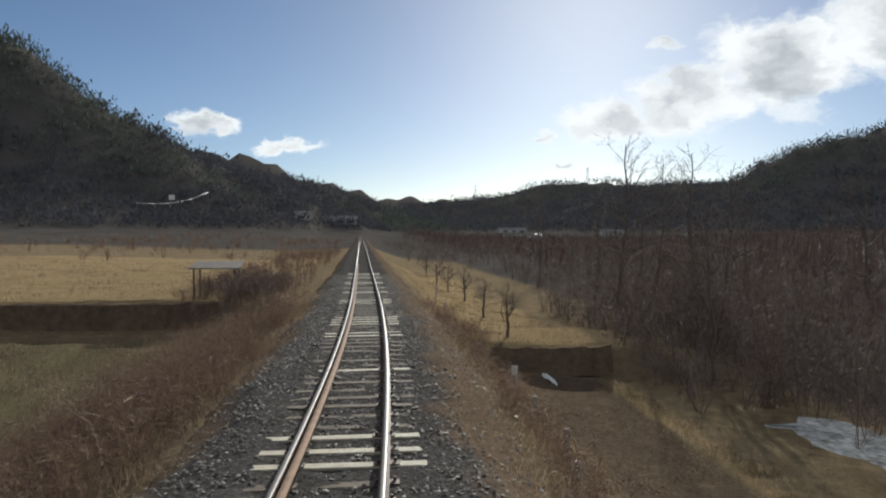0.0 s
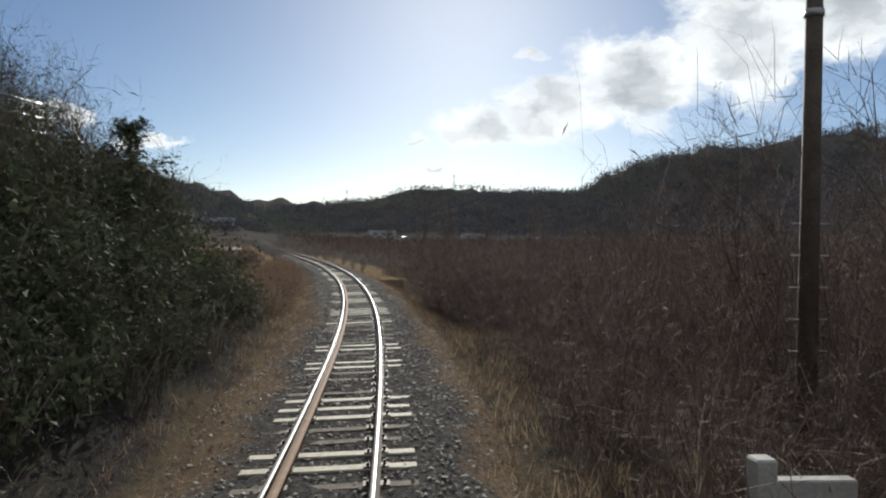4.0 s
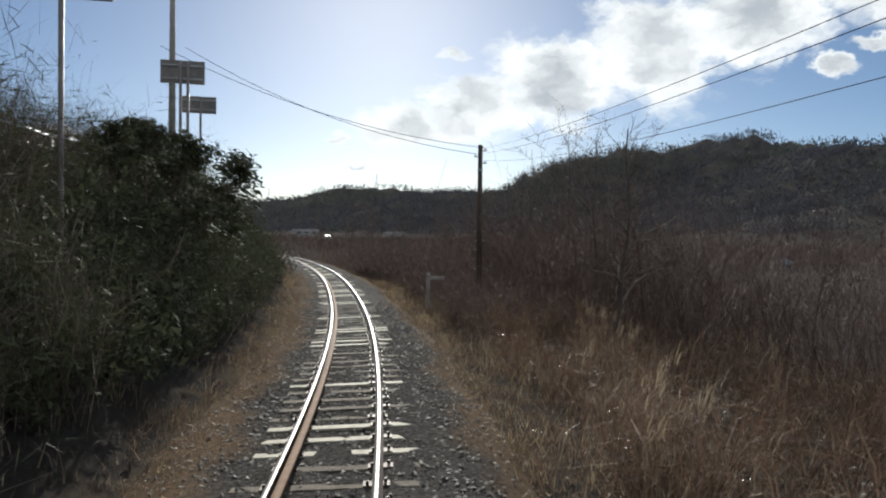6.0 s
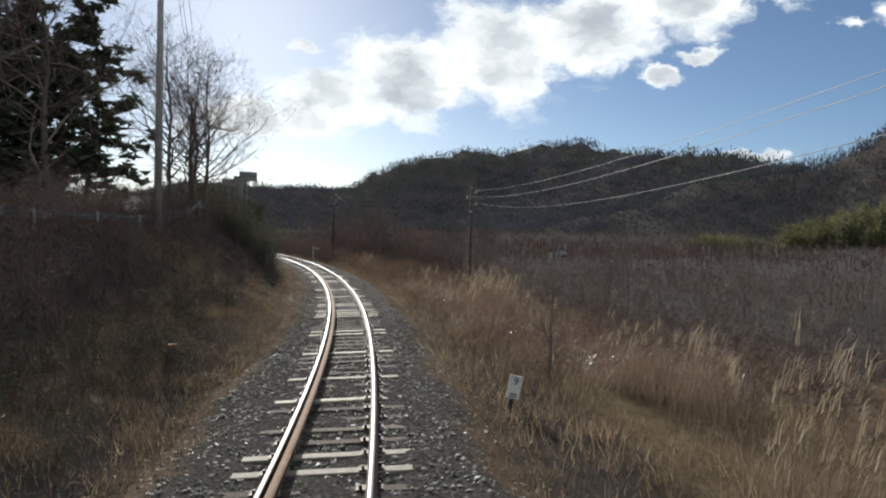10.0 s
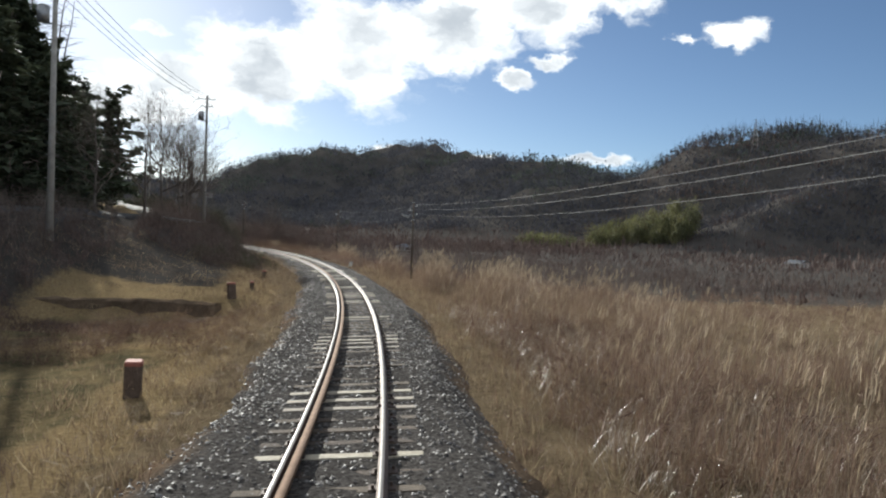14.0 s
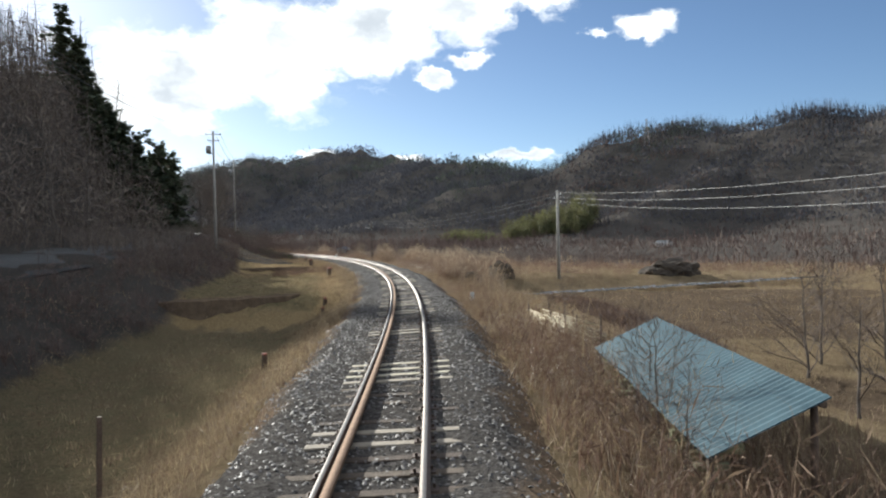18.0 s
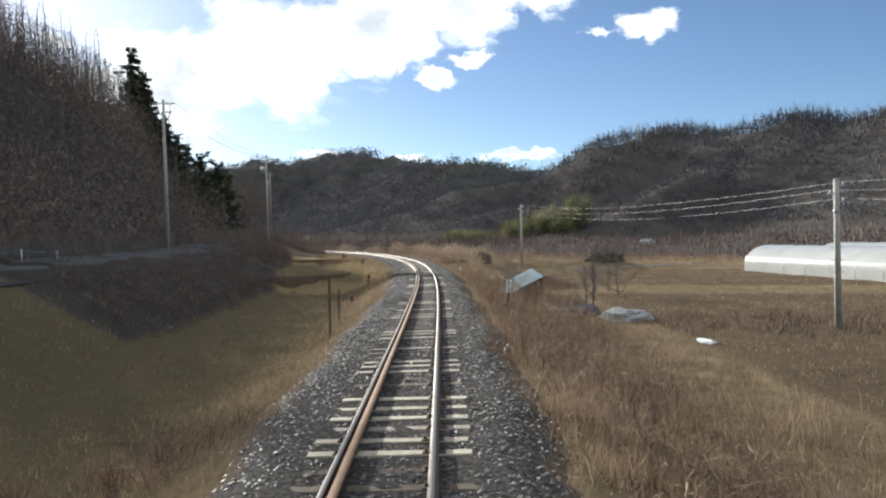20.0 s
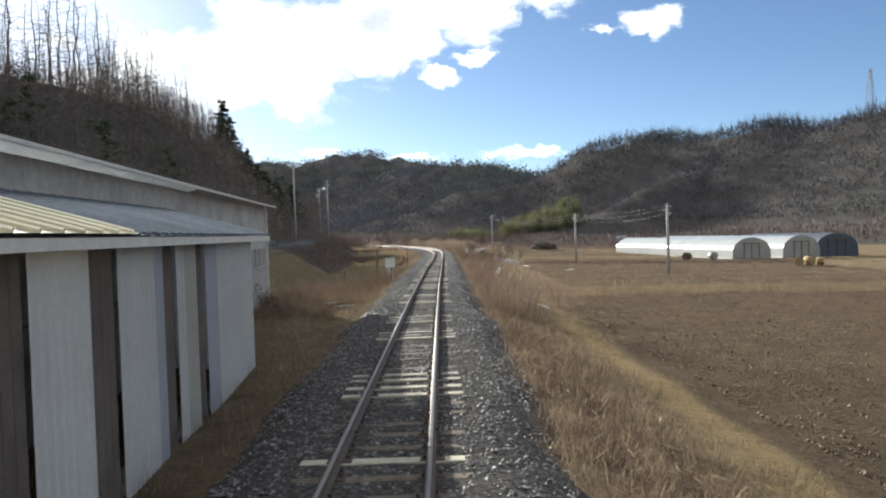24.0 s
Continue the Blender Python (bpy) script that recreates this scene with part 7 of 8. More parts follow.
    for k in range(13):
        x = -6.9 + 1.24 * k
        bm = bmesh.new()
        block(bm, (1.14, 0.03, 0.76), (x, 0.77, 2.51), bevel=0.006)
        o = part("shutter", bm, M_SHUTTER, b, "dim grey boarded window")
        bm = bmesh.new()
        block(bm, (0.08, 0.09, 0.8), (x - 0.62, 0.745, 2.52), bevel=0.006)
        part("jamb", bm, M_STAINED, o)
    bm = bmesh.new()
    block(bm, (0.12, 0.14, top - 0.05), (-8.1, 0.72, (top - 0.05) / 2), bevel=0.01)
    part("corner_trim", bm, M_TRIMPALE, b, "pale metal corner trim")
    # roof of the main store, gently pitched away
    for ys, zs in (((0.3, 3.9), (top - 0.02, top + 0.95)), ((3.9, 7.3), (top + 0.95, top))):
        bm = bmesh.new()
        bm.faces.new([bm.verts.new(q) for q in ((-8.6, ys[0], zs[0]), (27.6, ys[0], zs[0]), (27.6, ys[1], zs[1]), (-8.6, ys[1], zs[1]))])
        bmesh.ops.solidify(bm, geom=bm.faces[:], thickness=0.05)
        part("roof", bm, M_ROOFTIN, b)
    bm = bmesh.new()
    block(bm, (36.2, 0.04, 0.07), (9.5, 0.28, top - 0.05), bevel=0.005)
    part("eave_board", bm, M_TRIMPALE, b)


M_SHEETBLUE = material("faded_blue_white_sheet", (0.55, 0.57, 0.63), 0.55, 0.0, dark=(0.45, 0.46, 0.5), scale=0.8, fine=9, bump=0.1, spread=0.06)
M_SHEETBEIGE = material("yellowed_sheet", (0.62, 0.6, 0.55), 0.6, 0.0, dark=(0.5, 0.47, 0.42), scale=0.8, fine=9, bump=0.1, spread=0.06)
M_STAINED = material("stained_plaster", (0.46, 0.44, 0.42), 0.9, 0.0, dark=(0.27, 0.255, 0.24), scale=0.9, fine=5, bump=0.2)
M_SHUTTER = material("faded_shutter", (0.3, 0.29, 0.27), 0.8, dark=(0.2, 0.19, 0.175), scale=1.5, fine=14, bump=0.2)
M_DARKGLASS = material("dusty_glass", (0.06, 0.065, 0.07), 0.25, dark=(0.035, 0.04, 0.045), scale=3, fine=20, bump=0.05, spec=0.6)
farm_store()


# ---- poly tunnels ----
M_POLYEND = material("aged_polythene_end", (0.42, 0.4, 0.36), 0.35, dark=(0.3, 0.28, 0.25), scale=0.8, fine=7, bump=0.25, translucent=0.3, spec=0.5)

def poly_tunnel(at, length, width, height, label, mat, ends=True):
    d = Vector((0.571, 0.821, 0)).normalized()
    w = Vector((0.821, -0.571, 0)).normalized()
    m = Matrix(((w.x, d.x, 0, at[0]), (w.y, d.y, 0, at[1]), (0, 0, 1, at[2]), (0, 0, 0, 1)))
    t = empty("poly_tunnel", m, label, "greenhouse", "poly tunnels")

    def arch(k=14):
        out = [(0, -0.3)]
        for i in range(k + 1):
            a = math.pi * (1 - i / k)
            out.append((width / 2 + math.cos(a) * width / 2, 1.0 + math.sin(a) * (height - 1.0)))
        out.append((width, -0.3))
        return out

    ring = arch()
    bays = max(2, int(length / 2.8))
    for k in range(bays):
        bm = bmesh.new()
        y0, y1 = length * k / bays, length * (k + 1) / bays
        ys = (y0, (y0 + y1) / 2, y1)
        rows = [[bm.verts.new((x, y, z - (0.03 if j == 1 and z > 0.5 else 0))) for x, z in ring] for j, y in enumerate(ys)]
        for ra, rb in zip(rows[:-1], rows[1:]):
            for i in range(len(ring) - 1):
                bm.faces.new((ra[i], ra[i + 1], rb[i + 1], rb[i])).smooth = True
        part("cover_bay", bm, mat, t)
    for k in range(bays + 1):
        y = length * k / bays
        V, T = [], []
        tube(V, T, [Vector((x, y, z - 0.04 if z > 0 else z)) for x, z in ring], [0.024] * len(ring), 4)
        me = bpy.data.meshes.new("hoop")
        me.from_pydata([v[:] for v in V], [], T)
        me.materials.append(M_STEEL)
        piece("hoop", me, t)
    if ends:
        for y in (0.0, length):
            bm = bmesh.new()
            bm.faces.new([bm.verts.new((x, y, z)) for x, z in ring])
            e = part("end_sheet", bm, M_POLYEND if mat == M_POLY else mat, t)
            for x in (width * 0.3, width * 0.5, width * 0.7):
                bm = bmesh.new()
                block(bm, (0.07, 0.07, height * 0.72), (x, y - 0.05, height * 0.36), bevel=0.005)
                part("door_frame", bm, M_OLDPOST, e)
            bm = bmesh.new()
            block(bm, (width * 0.46, 0.07, 0.08), (width / 2, y - 0.05, height * 0.72), bevel=0.005)
            part("door_head", bm, M_OLDPOST, e)
    bm = bmesh.new()
    block(bm, (0.09, length, 0.22), (-0.05, length / 2, 0.1), bevel=0.01)
    part("skirt_board", bm, M_TRIMPALE, t)


E0 = Vector((-57.85, -204.9, 0))
WD = Vector((0.821, -0.571, 0)).normalized()
poly_tunnel((E0.x, E0.y, -2.0), 33.6, 5.4, 2.75, "long white polythene tunnel on the far field", M_POLY)
q2 = E0 + WD * 7.2
poly_tunnel((q2.x, q2.y, -2.05), 33.0, 5.4, 2.85, "second white polythene tunnel with a framed end", M_POLY)
M_TARP = material("dark_tarpaulin", (0.07, 0.08, 0.1), 0.6, dark=(0.045, 0.05, 0.06), scale=0.7, fine=8, bump=0.2)
q3 = E0 + WD * 14.2 + Vector((1.5, 2.2, 0))
poly_tunnel((q3.x, q3.y, -2.1), 17.0, 6.6, 3.0, "dark tarpaulin-covered tunnel shed behind the white ones", M_TARP)

M_STRAW = material("straw_bale", (0.4, 0.29, 0.14), 0.9, dark=(0.22, 0.155, 0.075), scale=6, fine=40, bump=0.9)
for x, y, mat, lab, r in ((-72.7, -217.5, M_STRAW, "round straw bale on the field", 0.42), (-71.2, -218.0, M_STRAW, "round straw bale on the field", 0.45), (-69.9, -218.6, M_STRAW, "round straw bale on the field", 0.4),
                          (-63.5, -201.5, M_DARKBOARD, "dark drum beside the tunnel", 0.45), (-61.2, -203.8, M_POLYEND, "pale wrapped bale beside the tunnel", 0.45)):
    p = empty("field_bale", pose(x, y, float(ground_z([x], [y])[0]), 0, 0, x * 37 % 180), lab, "bale", "bales by the tunnels")
    bm = bmesh.new()
    rod(bm, (-r * 0.9, 0, r * 0.95), (r * 0.9, 0, r * 0.95), r, sides=18)
    for v in bm.verts:
        v.co += v.co * 0.08 * noise.noise(v.co * 4)
    part("roll", bm, mat, p)
    for q in (-0.3, 0.3):
        bm = bmesh.new()
        rod(bm, (q * r - 0.02, 0, r * 0.95), (q * r + 0.02, 0, r * 0.95), r * 1.015, sides=18)
        part("twine", bm, M_DARKBOARD, p)


# ---- blue-roofed shelter and clutter ----
def blue_shelter():
    A, B, C = Vector((-75.0, -178.5, 0.45)), Vector((-82.0, -184.3, 0.5)), Vector((-83.1, -183.2, -0.2))
    p = empty("field_shelter", pose(-79, -181.3, -1.25), "low open field shelter with a blue-green tin roof", "shed")
    o = Vector((-79, -181.3, -1.25))
    D = A + (C - B)
    run, fall = (B - A), (C - B)
    bm = bmesh.new()
    n = 220
    top = []
    for i in range(n + 1):
        wob = 0.009 * math.sin(i * math.pi / 2)
        a, c = A + run * (i / n) - o + Vector((0, 0, wob)), D + run * (i / n) - o + Vector((0, 0, wob))
        top.append((bm.verts.new(a), bm.verts.new(c)))
    for (a, c), (a2, c2) in zip(top[:-1], top[1:]):
        bm.faces.new((a, a2, c2, c))
    bmesh.ops.recalc_face_normals(bm, faces=bm.faces[:])
    bmesh.ops.solidify(bm, geom=bm.faces[:], thickness=0.02)
    part("roof", bm, material("blue_green_tin", (0.055, 0.105, 0.13), 0.55, 0.1, dark=(0.035, 0.065, 0.08), scale=1.2, fine=14, bump=0.1), p, "ribbed blue-green roof sheet")
    for q, f in ((0.03, 0.06), (0.5, 0.06), (0.97, 0.06), (0.03, 0.92), (0.5, 0.92), (0.97, 0.92)):
        x = A + run * q + fall * f - o
        bm = bmesh.new()
        rod(bm, (x.x, x.y, -0.25), (x.x, x.y, x.z - 0.03), 0.05, sides=8)
        part("post", bm, M_OLDPOST, p)
    for f in (0.06, 0.92):
        bm = bmesh.new()
        a, c = A + fall * f - o, B + fall * f - o
        rod(bm, (a.x, a.y, a.z - 0.06), (c.x, c.y, c.z - 0.06), 0.045, sides=8)
        part("beam", bm, M_OLDPOST, p)
    # stacked mossy firewood under the low edge
    rng = random.Random(6)
    moss = material("mossy_firewood", (0.26, 0.26, 0.17), 0.9, dark=(0.13, 0.14, 0.07), scale=6, fine=40, bump=0.7, spread=0.3)
    for k in range(46):
        q = 0.06 + 0.9 * rng.random()
        x = A + run * q + fall * rng.uniform(0.72, 0.86) - o
        z = rng.uniform(0.02, max(0.1, x.z - 0.2))
        bm = bmesh.new()
        dr = fall.normalized() * 0.26
        rod(bm, (x.x - dr.x, x.y - dr.y, z), (x.x + dr.x, x.y + dr.y, z), rng.uniform(0.05, 0.085), sides=7)
        part("log", bm, moss, p)


blue_shelter()


def stacked_poles():
    """A long low stack of pale bean poles on trestles beside the plot."""
    rng = random.Random(9)
    p = empty("pole_stack", Matrix(), "long low stack of pale bamboo poles beside the plot", "pole stack")
    pale = material("pale_dry_bamboo", (0.52, 0.46, 0.33), 0.7, dark=(0.36, 0.3, 0.2), scale=3, fine=30, bump=0.2, spread=0.25)
    for k in range(34):
        s0 = 183.2 + rng.uniform(0, 3)
        n0 = 5.35 + rng.uniform(-0.35, 0.35)
        a = at_track(s0, n0).translation
        c = at_track(s0 + rng.uniform(4, 6.2), n0 + 0.9 + rng.uniform(-0.1, 0.1)).translation
        up = Vector((0, 0, 0.12 + rng.uniform(0, 0.3)))
        bm = bmesh.new()
        rod(bm, a + up, c + up, rng.uniform(0.018, 0.03), sides=6)
        part("pole", bm, pale, p)
    for s, n in ((184, 5.5), (186.5, 5.9), (189, 6.3), (191, 6.6)):
        q = at_track(s, n)
        bm = bmesh.new()
        for x in (-0.42, 0.42):
            rod(bm, q @ Vector((x, 0, -0.2)), q @ Vector((x, 0, 0.75)), 0.035, sides=7)
        rod(bm, q @ Vector((-0.5, 0, 0.1)), q @ Vector((0.5, 0, 0.1)), 0.03, sides=7)
        part("trestle", bm, M_OLDPOST, p)


stacked_poles()


def covered_heap(name, m, sx, sy, sz, mat, label, category, seed, rough=0.25, group=""):
    bm = bmesh.new()
    bmesh.ops.create_icosphere(bm, subdivisions=4, radius=1.0)
    for v in bm.verts:
        k = 1 + rough * noise.noise(v.co * 2.2 + Vector((seed, 0, 0))) + rough * 0.5 * noise.noise(v.co * 6 + Vector((0, seed, 0)))
        v.co = Vector((v.co.x * sx * k, v.co.y * sy * k, max(v.co.z, -0.2) * sz * k))
    me = bpy.data.meshes.new(name)
    bm.to_mesh(me)
    bm.free()
    me.materials.append(mat)
    ob = new(name, me)
    ob.matrix_basis = m
    return tagged(ob, label, category, group)


M_COMPOST = material("dark_compost", (0.075, 0.058, 0.042), 0.95, dark=(0.035, 0.028, 0.022), scale=3, fine=20, bump=1.0)
covered_heap("manure_mound", at_track(157.6, 23, turn=15), 2.6, 1.7, 1.25, M_COMPOST, "dark heap of compost on the valley field", "heap", 1.0)
covered_heap("soil_mound", at_track(162.0, 7.9, turn=25), 1.0, 0.8, 1.0, M_COMPOST, "dark heap of earth and compost at the plot's edge", "heap", 6.0, 0.3)
covered_heap("soil_mound", at_track(162.4, 5.7), 0.7, 0.6, 0.6, M_COMPOST, "small dark earth heap in the grass", "heap", 4.0)
covered_heap("tarp_heap", at_track(207.4, 6.6, turn=20), 1.3, 0.8, 0.5, M_TARP, "dark tarpaulin over a low heap by the weeds", "heap", 2.0, 0.4)
covered_heap("tarp_heap", at_track(208.6, 8.4, turn=-10), 1.0, 0.6, 0.45, M_POLY, "crumpled white sheet over a low heap", "heap", 7.0, 0.45)
covered_heap("sheet_heap", at_track(208.7, 5.6, turn=30), 0.7, 0.5, 0.4, M_POLY, "torn grey-white plastic on the weeds", "heap", 9.0, 0.5)


M_OLDBLOCK = material("stained_dark_concrete", (0.15, 0.14, 0.12), 0.95, dark=(0.07, 0.065, 0.055), scale=3, fine=25, bump=0.5)


def culvert_block():
    p = empty("culvert_block", at_track(162.4, 7.5, turn=20), "dark stained concrete culvert block at the ditch", "concrete block")
    bm = bmesh.new()
    block(bm, (1.0, 0.65, 0.8), (0, 0, 0.3), (0, 4, 0), bevel=0.1)
    part("body", bm, M_OLDBLOCK, p)
    bm = bmesh.new()
    block(bm, (1.06, 0.7, 0.09), (0, 0, 0.72), (0, 4, 0), bevel=0.03)
    part("slab", bm, M_OLDBLOCK, p)


culvert_block()


# ---- ice and water ----
def water_sheet(name, outline, z, mat, label):
    bm = bmesh.new()
    bm.faces.new([bm.verts.new((x, y, z)) for x, y in outline])
    bmesh.ops.recalc_face_normals(bm, faces=bm.faces[:])
    me = bpy.data.meshes.new(name)
    bm.to_mesh(me)
    bm.free()
    me.materials.append(mat)
    return tagged(new(name, me), label, "water", kind="structure")


def ice_material():
    m = material("thin_ice", (0.36, 0.37, 0.38), 1.0, dark=(0.06, 0.055, 0.045), scale=1.6, fine=6, bump=0.5, spec=0.0)
    return m


M_ICE = ice_material()


def lobed(cs, cn, ls, ln, seed, k=40):
    out = []
    for i in range(k):
        t = 2 * math.pi * i / k
        r = 1 + 0.28 * noise.noise(Vector((math.cos(t) * 1.7, math.sin(t) * 1.7, seed)))
        x, y = along(cs + ls * math.cos(t) * r, cn + ln * math.sin(t) * r)
        out.append((float(x), float(y)))
    return out


water_sheet("ice_pond", lobed(-32, 14.6, 3.4, 2.4, 2.0), -4.08, M_ICE, "half-frozen pond with pale ice in the wet ground")
water_sheet("ice_pond", lobed(-27, 19.2, 5.2, 1.9, 8.0), -4.2, M_ICE, "pale ice on a pool below the soil plot")
rngi = random.Random(3)
M_WATER = material("dark_ditch_water", (0.05, 0.045, 0.04), 0.12, dark=(0.03, 0.027, 0.022), scale=2, fine=9, bump=0.08, spec=0.5)
ditch = [(166.5 - 0.25 * max(0, n - 8) + off + 0.25 * math.sin(n * 1.7 + off), n) for off, ns in ((-0.55, range(6, 36)), (0.55, range(35, 5, -1))) for n in ns]
water_sheet("ditch_water", [tuple(float(v) for v in along(s, n)) for s, n in ditch], -1.44, M_WATER, "dark water in the field ditch")


def ice_shards():
    """Broken plates of ice frozen into the ditch."""
    rng = np.random.default_rng(23)
    k = 900
    n = 6.2 + 26 * rng.random(k) ** 1.25
    s = 166.5 - 0.25 * np.maximum(0, n - 8) + rng.normal(0, 0.42, k)
    x, y = along(s, n)
    t = np.sort(rng.uniform(0, 6.28, (k, 5)), 1)
    r = rng.uniform(0.04, 0.15, (k, 1)) * rng.uniform(0.6, 1.3, (k, 5))
    v = np.stack([x[:, None] + np.cos(t) * r, y[:, None] + np.sin(t) * r * 1.5, -1.435 + rng.uniform(0, 0.025, (k, 1)) + rng.normal(0, 0.006, (k, 5))], -1)
    lid = np.stack([v, v - np.array((0, 0, 0.03))], 1).reshape(-1, 3)
    f = [(0, 1, 2), (0, 2, 3), (0, 3, 4)] + [q for i in range(5) for q in ((i, i + 5, (i + 1) % 5), ((i + 1) % 5, i + 5, (i + 1) % 5 + 5))]
    tris = (np.array(f)[None] + 10 * np.arange(k)[:, None, None]).reshape(-1, 3)
    tagged(new("ice_shards", mesh_of("ice_shards", lid, tris, mats=(M_SHARD,))), "broken pale ice plates in the dark ditch", "ice", kind="stuff")


M_SHARD = material("ice_plate", (0.3, 0.32, 0.35), 1.0, dark=(0.08, 0.082, 0.085), scale=4, fine=20, bump=0.2, spread=0.6, island=True, spec=0.0)
ice_shards()


# ---- earth banks ----
def earth_bank(line, top, foot, width, label):
    """A low bank with a steep ragged face, carried along a line of places beside the track."""
    rng = random.Random(len(label))
    bm = bmesh.new()
    rows = []
    pts = []
    for (s0, n0), (s1, n1) in zip(line[:-1], line[1:]):
        k = max(2, int(math.hypot(s1 - s0, n1 - n0) / 0.35))
        pts += [(s0 + (s1 - s0) * i / k, n0 + (n1 - n0) * i / k) for i in range(k)]
    pts.append(line[-1])
    for i, (s, n) in enumerate(pts):
        a, b2 = pts[max(i - 1, 0)], pts[min(i + 1, len(pts) - 1)]
        d = Vector((b2[0] - a[0], b2[1] - a[1])).normalized()
        q = Vector((-d.y, d.x))
        row = []
        for off, z in ((-0.5, foot - 0.25), (-0.28, foot + 0.1), (-0.18, (foot + top) / 2), (-0.12, top - 0.07), (0.0, top), (0.3, top + 0.01), (0.5, foot - 0.1)):
            w = off * width + rng.gauss(0, 0.035)
            x, y = along(s + q.x * w, n + q.y * w)
            row.append(bm.verts.new((float(x), float(y), z + rng.gauss(0, 0.03))))
        rows.append(row)
    for ra, rb in zip(rows[:-1], rows[1:]):
        for i in range(6):
            bm.faces.new((ra[i], ra[i + 1], rb[i + 1], rb[i]))
    for row in (rows[0], rows[-1]):
        bm.faces.new(row)
    bmesh.ops.recalc_face_normals(bm, faces=bm.faces[:])
    me = bpy.data.meshes.new("earth_bank")
    bm.to_mesh(me)
    bm.free()
    me.materials.append(M_EARTH)
    tagged(new("earth_bank", me), label, "bank", kind="structure")


M_EARTH = material("bank_earth", (0.17, 0.125, 0.085), 1.0, dark=(0.085, 0.062, 0.044), scale=2.5, fine=14, bump=0.9, spec=0.0)
earth_bank([(-41.9, 10.9), (-41.6, 9.9), (-41.6, 7.5), (-42.0, 5.6)], -2.47, -3.62, 1.2, "steep dark earth step below the orchard terrace")
earth_bank([(-48.3, -62), (-48.3, -30), (-48.2, -14), (-48.6, -7.5)], -0.98, -2.45, 1.0, "dark earth face below the raised field")
earth_bank([(131.5, -15), (131.5, -9), (131.8, -6.6), (132.5, -5.4)], -0.48, -1.42, 0.9, "dark earth side of the ditch between the fallow fields")
earth_bank([(170.3, -22), (170.2, -13), (169.3, -9.5), (167.9, -7.4), (166.6, -6.2)], -0.86, -2.65, 2.4, "dark earth step between two fallow fields")
M_SNOW = material("old_snow", (0.7, 0.72, 0.75), 0.8, dark=(0.5, 0.5, 0.5), scale=6, fine=30, bump=0.5)
for i, (s, n, a, c) in enumerate(((226, 12.5, 0.4, 0.16), (-40.7, 7.8, 0.14, 1.7), (215, 9.5, 0.3, 0.5))):
    covered_heap("snow_patch", at_track(s, n), a, c, 0.07, M_SNOW, "small patch of old snow on the field", "snow", 11.0 + i, 0.4, "snow patches")


# ---- distance ----
def pylon_proto():
    top = empty("pylon", Matrix(), "grey steel lattice power pylon on the far ridge", "pylon")
    h, w = 30.0, 3.0
    legs = []
    for x, y in ((-1, -1), (1, -1), (1, 1), (-1, 1)):
        bm = bmesh.new()
        rod(bm, (x * w, y * w, -1), (x * 0.5, y * 0.5, h), 0.15, 0.1, 5)
        part("leg", bm, M_BACK, top)
    for k in range(7):
        f0, f1 = k / 7, (k + 1) / 7
        a, c = w + (0.5 - w) * f0, w + (0.5 - w) * f1
        bm = bmesh.new()
        for (x0, y0), (x1, y1) in (((-1, -1), (1, -1)), ((1, -1), (1, 1)), ((1, 1), (-1, 1)), ((-1, 1), (-1, -1))):
            rod(bm, (x0 * a, y0 * a, h * f0), (x1 * c, y1 * c, h * f1), 0.07, sides=4)
            rod(bm, (x1 * a, y1 * a, h * f0), (x0 * c, y0 * c, h * f1), 0.07, sides=4)
        part("lattice", bm, M_BACK, top)
    for z, ww in ((h * 0.72, 4.2), (h * 0.84, 3.6), (h * 0.96, 3.0)):
        bm = bmesh.new()
        rod(bm, (-ww, 0, z), (ww, 0, z), 0.08, sides=4)
        rod(bm, (-ww, 0, z), (0, 0, z + 1.2), 0.08, sides=4)
        rod(bm, (ww, 0, z), (0, 0, z + 1.2), 0.1, sides=4)
        part("cross_arm", bm, M_BACK, top)
    return top


pylon = pylon_proto()
for i, (x, y, k, t) in enumerate(((452, 92, 0.75, 20), (462, -101, 1.15, 35), (745, 900, 1.15, 10), (630, 965, 0.9, 40), (735, 560, 0.75, 60), (362, 1412, 1.0, 20), (505, 1035, 0.9, 70), (610, 1330, 0.8, 20), (150, 1452, 0.9, 0))):
    m = pose(x, y, float(ground_z([x], [y])[0]) - 0.5, 0, 0, t) @ Matrix.Scale(k, 4)
    ob = pylon if i == 0 else copy_thing(pylon, m)
    ob.matrix_basis = m
    ob["group"] = "ridge pylons"


def far_house(x, y, w, d, h, turn, roofmat, label):
    m = pose(x, y, float(ground_z([x], [y])[0]) - 0.3, 0, 0, turn)
    p = empty("farmhouse", m, label, "house", "distant houses")
    bm = bmesh.new()
    block(bm, (w, d, h + 0.6), (0, 0, h / 2), bevel=0.04)
    part("wall", bm, M_GREYWALL, p)
    for sgn in (-1, 1):
        bm = bmesh.new()
        vs = [bm.verts.new(q) for q in ((-w / 2 - 0.5, sgn * (d / 2 + 0.6), h - 0.1), (w / 2 + 0.5, sgn * (d / 2 + 0.6), h - 0.1), (w / 2 + 0.5, 0, h + d * 0.28), (-w / 2 - 0.5, 0, h + d * 0.28))]
        bm.faces.new(vs)
        bmesh.ops.solidify(bm, geom=bm.faces[:], thickness=0.15)
        part("roof", bm, roofmat, p)
    for q in (-0.3, 0.0, 0.3):
        bm = bmesh.new()
        block(bm, (w * 0.16, 0.12, h * 0.4), (q * w, -d / 2 - 0.02, h * 0.5), bevel=0.01)
        part("window", bm, M_DARKGLASS, p)


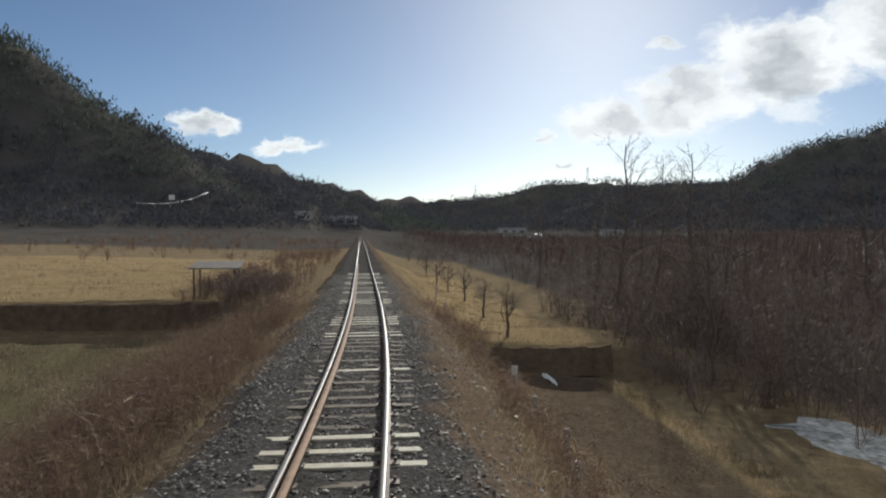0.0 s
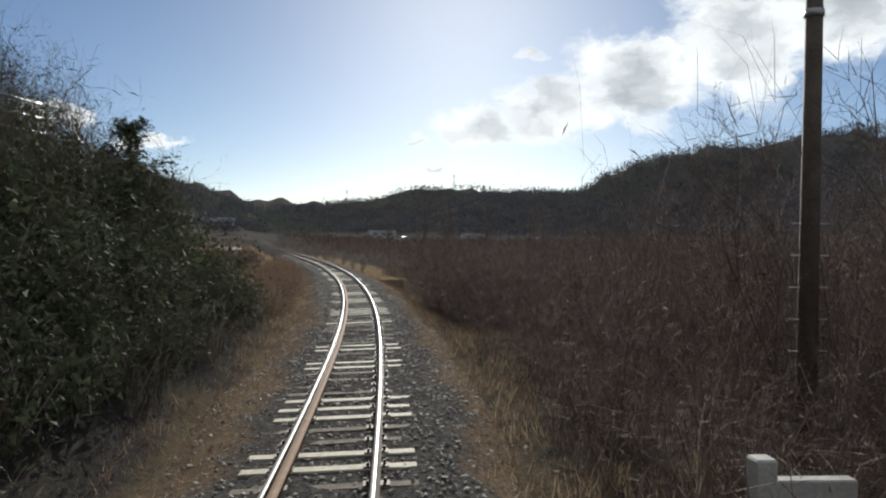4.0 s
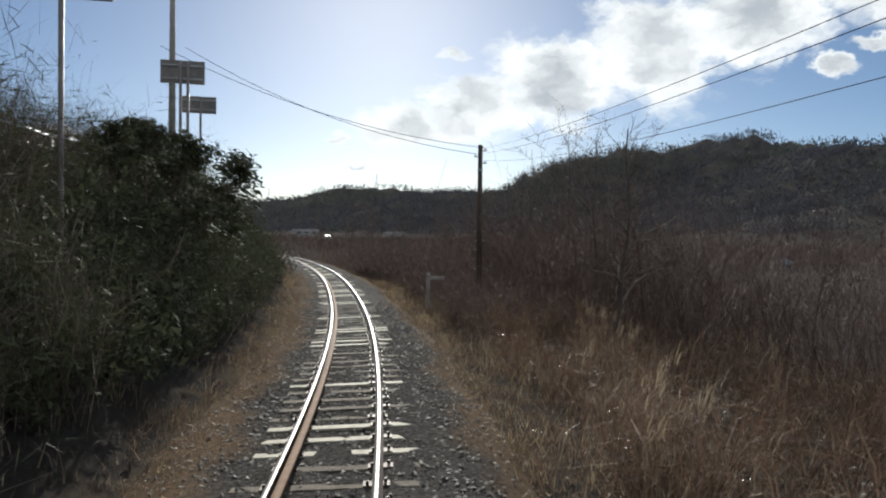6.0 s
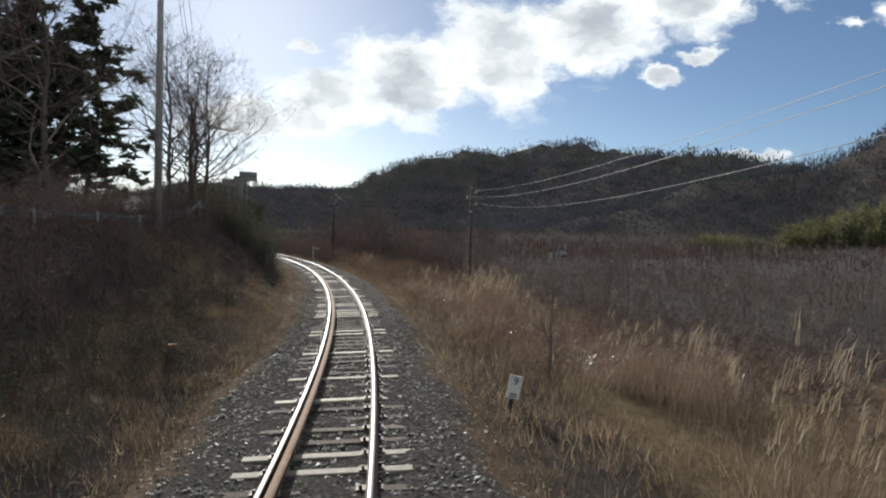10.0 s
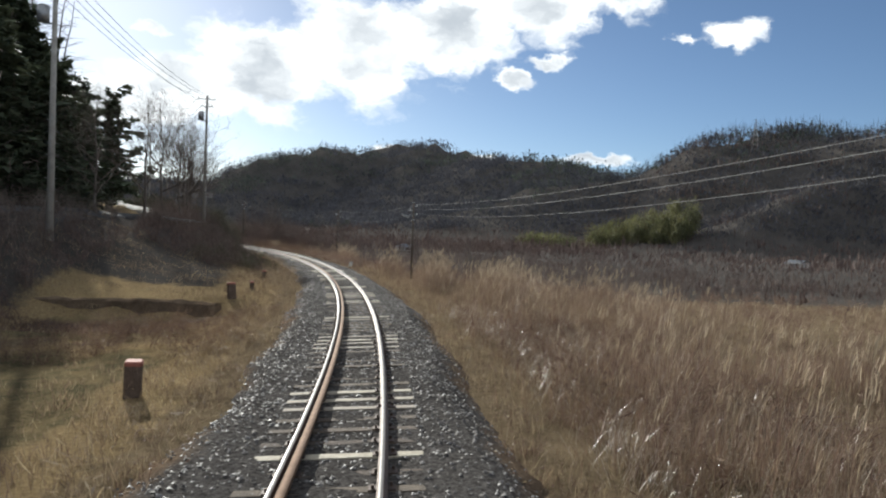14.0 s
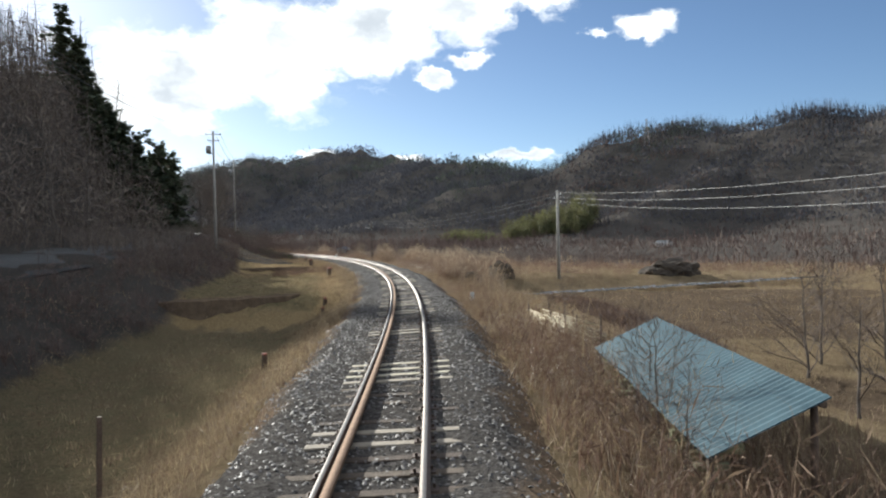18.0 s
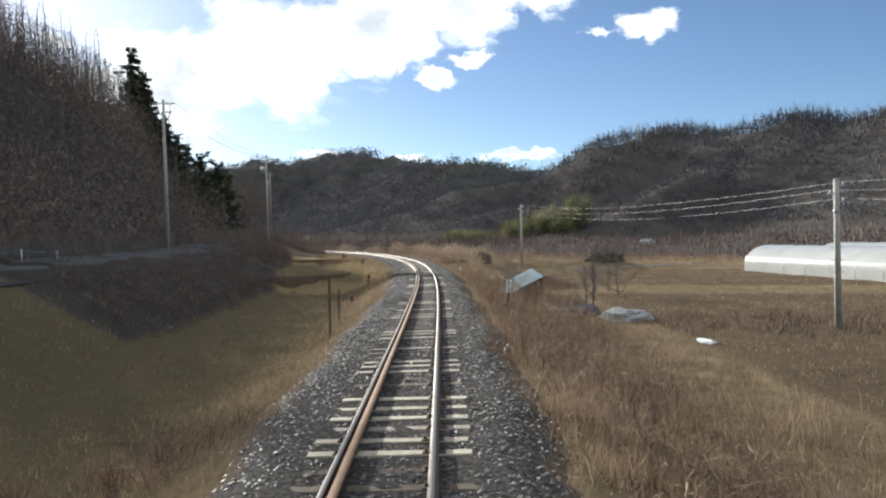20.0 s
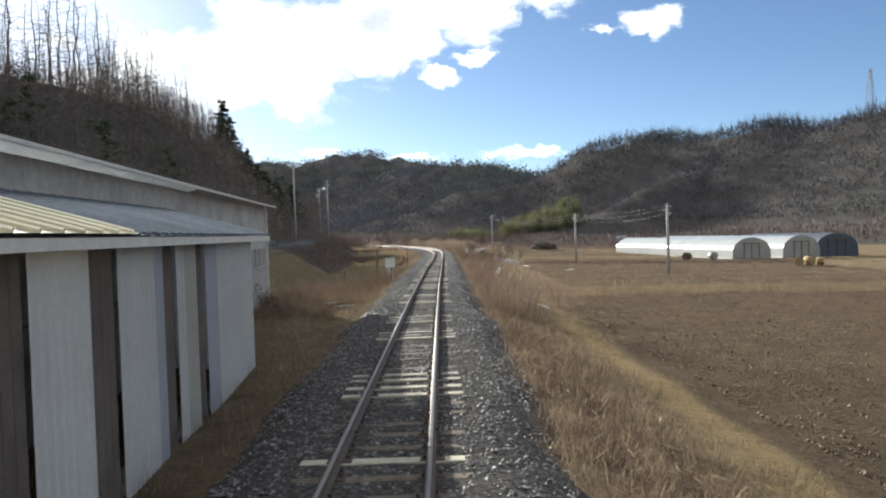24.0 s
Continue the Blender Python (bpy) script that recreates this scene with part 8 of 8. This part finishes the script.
M_ROOFSHINE = material("shiny_pale_roof", (0.4, 0.39, 0.38), 0.42, 0.3, bump=0.1)
for row in ((-41, 542, 24, 8, 4, 4, M_ROOFSHINE, "distant farm shed with a long pale shining roof"), (-80, 650, 10, 7, 4.5, 20, M_ROOFTIN, "distant farmhouse with a grey roof"), (-60, 640, 9, 7, 4.5, 60, M_ROOFTIN, "distant farmhouse with a grey roof"),
            (107, 700, 16, 7, 3.5, 10, M_ROOFSHINE, "distant shed with a shining roof in the valley"), (128, 690, 9, 7, 4, 50, M_ROOFSHINE, "distant house with a shining roof"), (92, 502, 10, 6, 3, 15, M_ROOFSHINE, "distant shed with a shining roof in the valley"),
            (196, 682, 14, 7, 3.5, 25, M_ROOFSHINE, "distant house with a shining roof"), (250, 640, 9, 7, 4, 60, M_ROOFTIN, "distant farmhouse with a grey roof"),
            (-56, 452, 9, 6, 3.5, 20, M_ROOFSHINE, "distant small farmhouse with a pale roof"), (137, 890, 34, 9, 4, 8, M_ROOFSHINE, "distant long shed with a shining roof"), (217, 750, 26, 8, 4, 20, M_ROOFSHINE, "distant long shed with a shining roof"),
            (125, 75, 6, 4, 1.8, 30, M_ROOFTIN, "low grey-roofed shed on the valley floor"), (192, -48, 6, 4, 1.8, 70, M_ROOFTIN, "low grey-roofed shed below the hill")):
    far_house(*row)


def field_hut():
    """A lean-to of poles at the corner of the raised field."""
    p = empty("field_hut", at_track(-52, -8.2, -1.0), "open pole lean-to at the corner of the dry field", "hut")
    for x in (-1.1, 1.1):
        for y, h in ((-0.8, 1.6), (0.8, 1.9)):
            bm = bmesh.new()
            rod(bm, (x, y, -0.3), (x, y, h), 0.05, sides=7)
            part("post", bm, M_OLDPOST, p)
    bm = bmesh.new()
    block(bm, (2.7, 2.1, 0.05), (0, 0, 1.8), (8.5, 0, 0), bevel=0.006)
    part("roof", bm, M_DARKBOARD, p)


field_hut()


def hillside_road():
    """A bend of a mountain road with a pale barrier and a white board, high on the far hillside."""
    line = [(-133, 396), (-126, 403), (-120, 408.5), (-115.5, 415), (-111.8, 421), (-107.4, 438)]
    p = empty("hillside_barrier", pose(0, 0, 0), "pale barrier along a bend of the far hillside road", "guard rail")
    pts = [Vector((x, y, float(ground_z([x], [y])[0]) + 4.2)) for x, y in line]
    for a, b in zip(pts[:-1], pts[1:]):
        bm = bmesh.new()
        rod(bm, a, b, 0.28, sides=6)
        part("rail_length", bm, M_TRIMPALE, p)
    for a in pts:
        bm = bmesh.new()
        rod(bm, a - Vector((0, 0, 4.6)), a, 0.14, sides=6)
        part("post", bm, M_STEEL, p)
    x, y = -120.5, 414.0
    z = float(ground_z([x], [y])[0])
    q = empty("hillside_board", pose(x, y, z, 0, 0, 12), "white board on posts beside the far hillside road", "sign")
    bm = bmesh.new()
    block(bm, (3.0, 0.12, 2.6), (0, 0, 6.0), bevel=0.02)
    part("board", bm, M_WHITE, q)
    for dx in (-0.8, 0.8):
        bm = bmesh.new()
        rod(bm, (dx, 0.12, -0.3), (dx, 0.12, 6.4), 0.09, sides=8)
        part("post", bm, M_STEEL, q)


hillside_road()
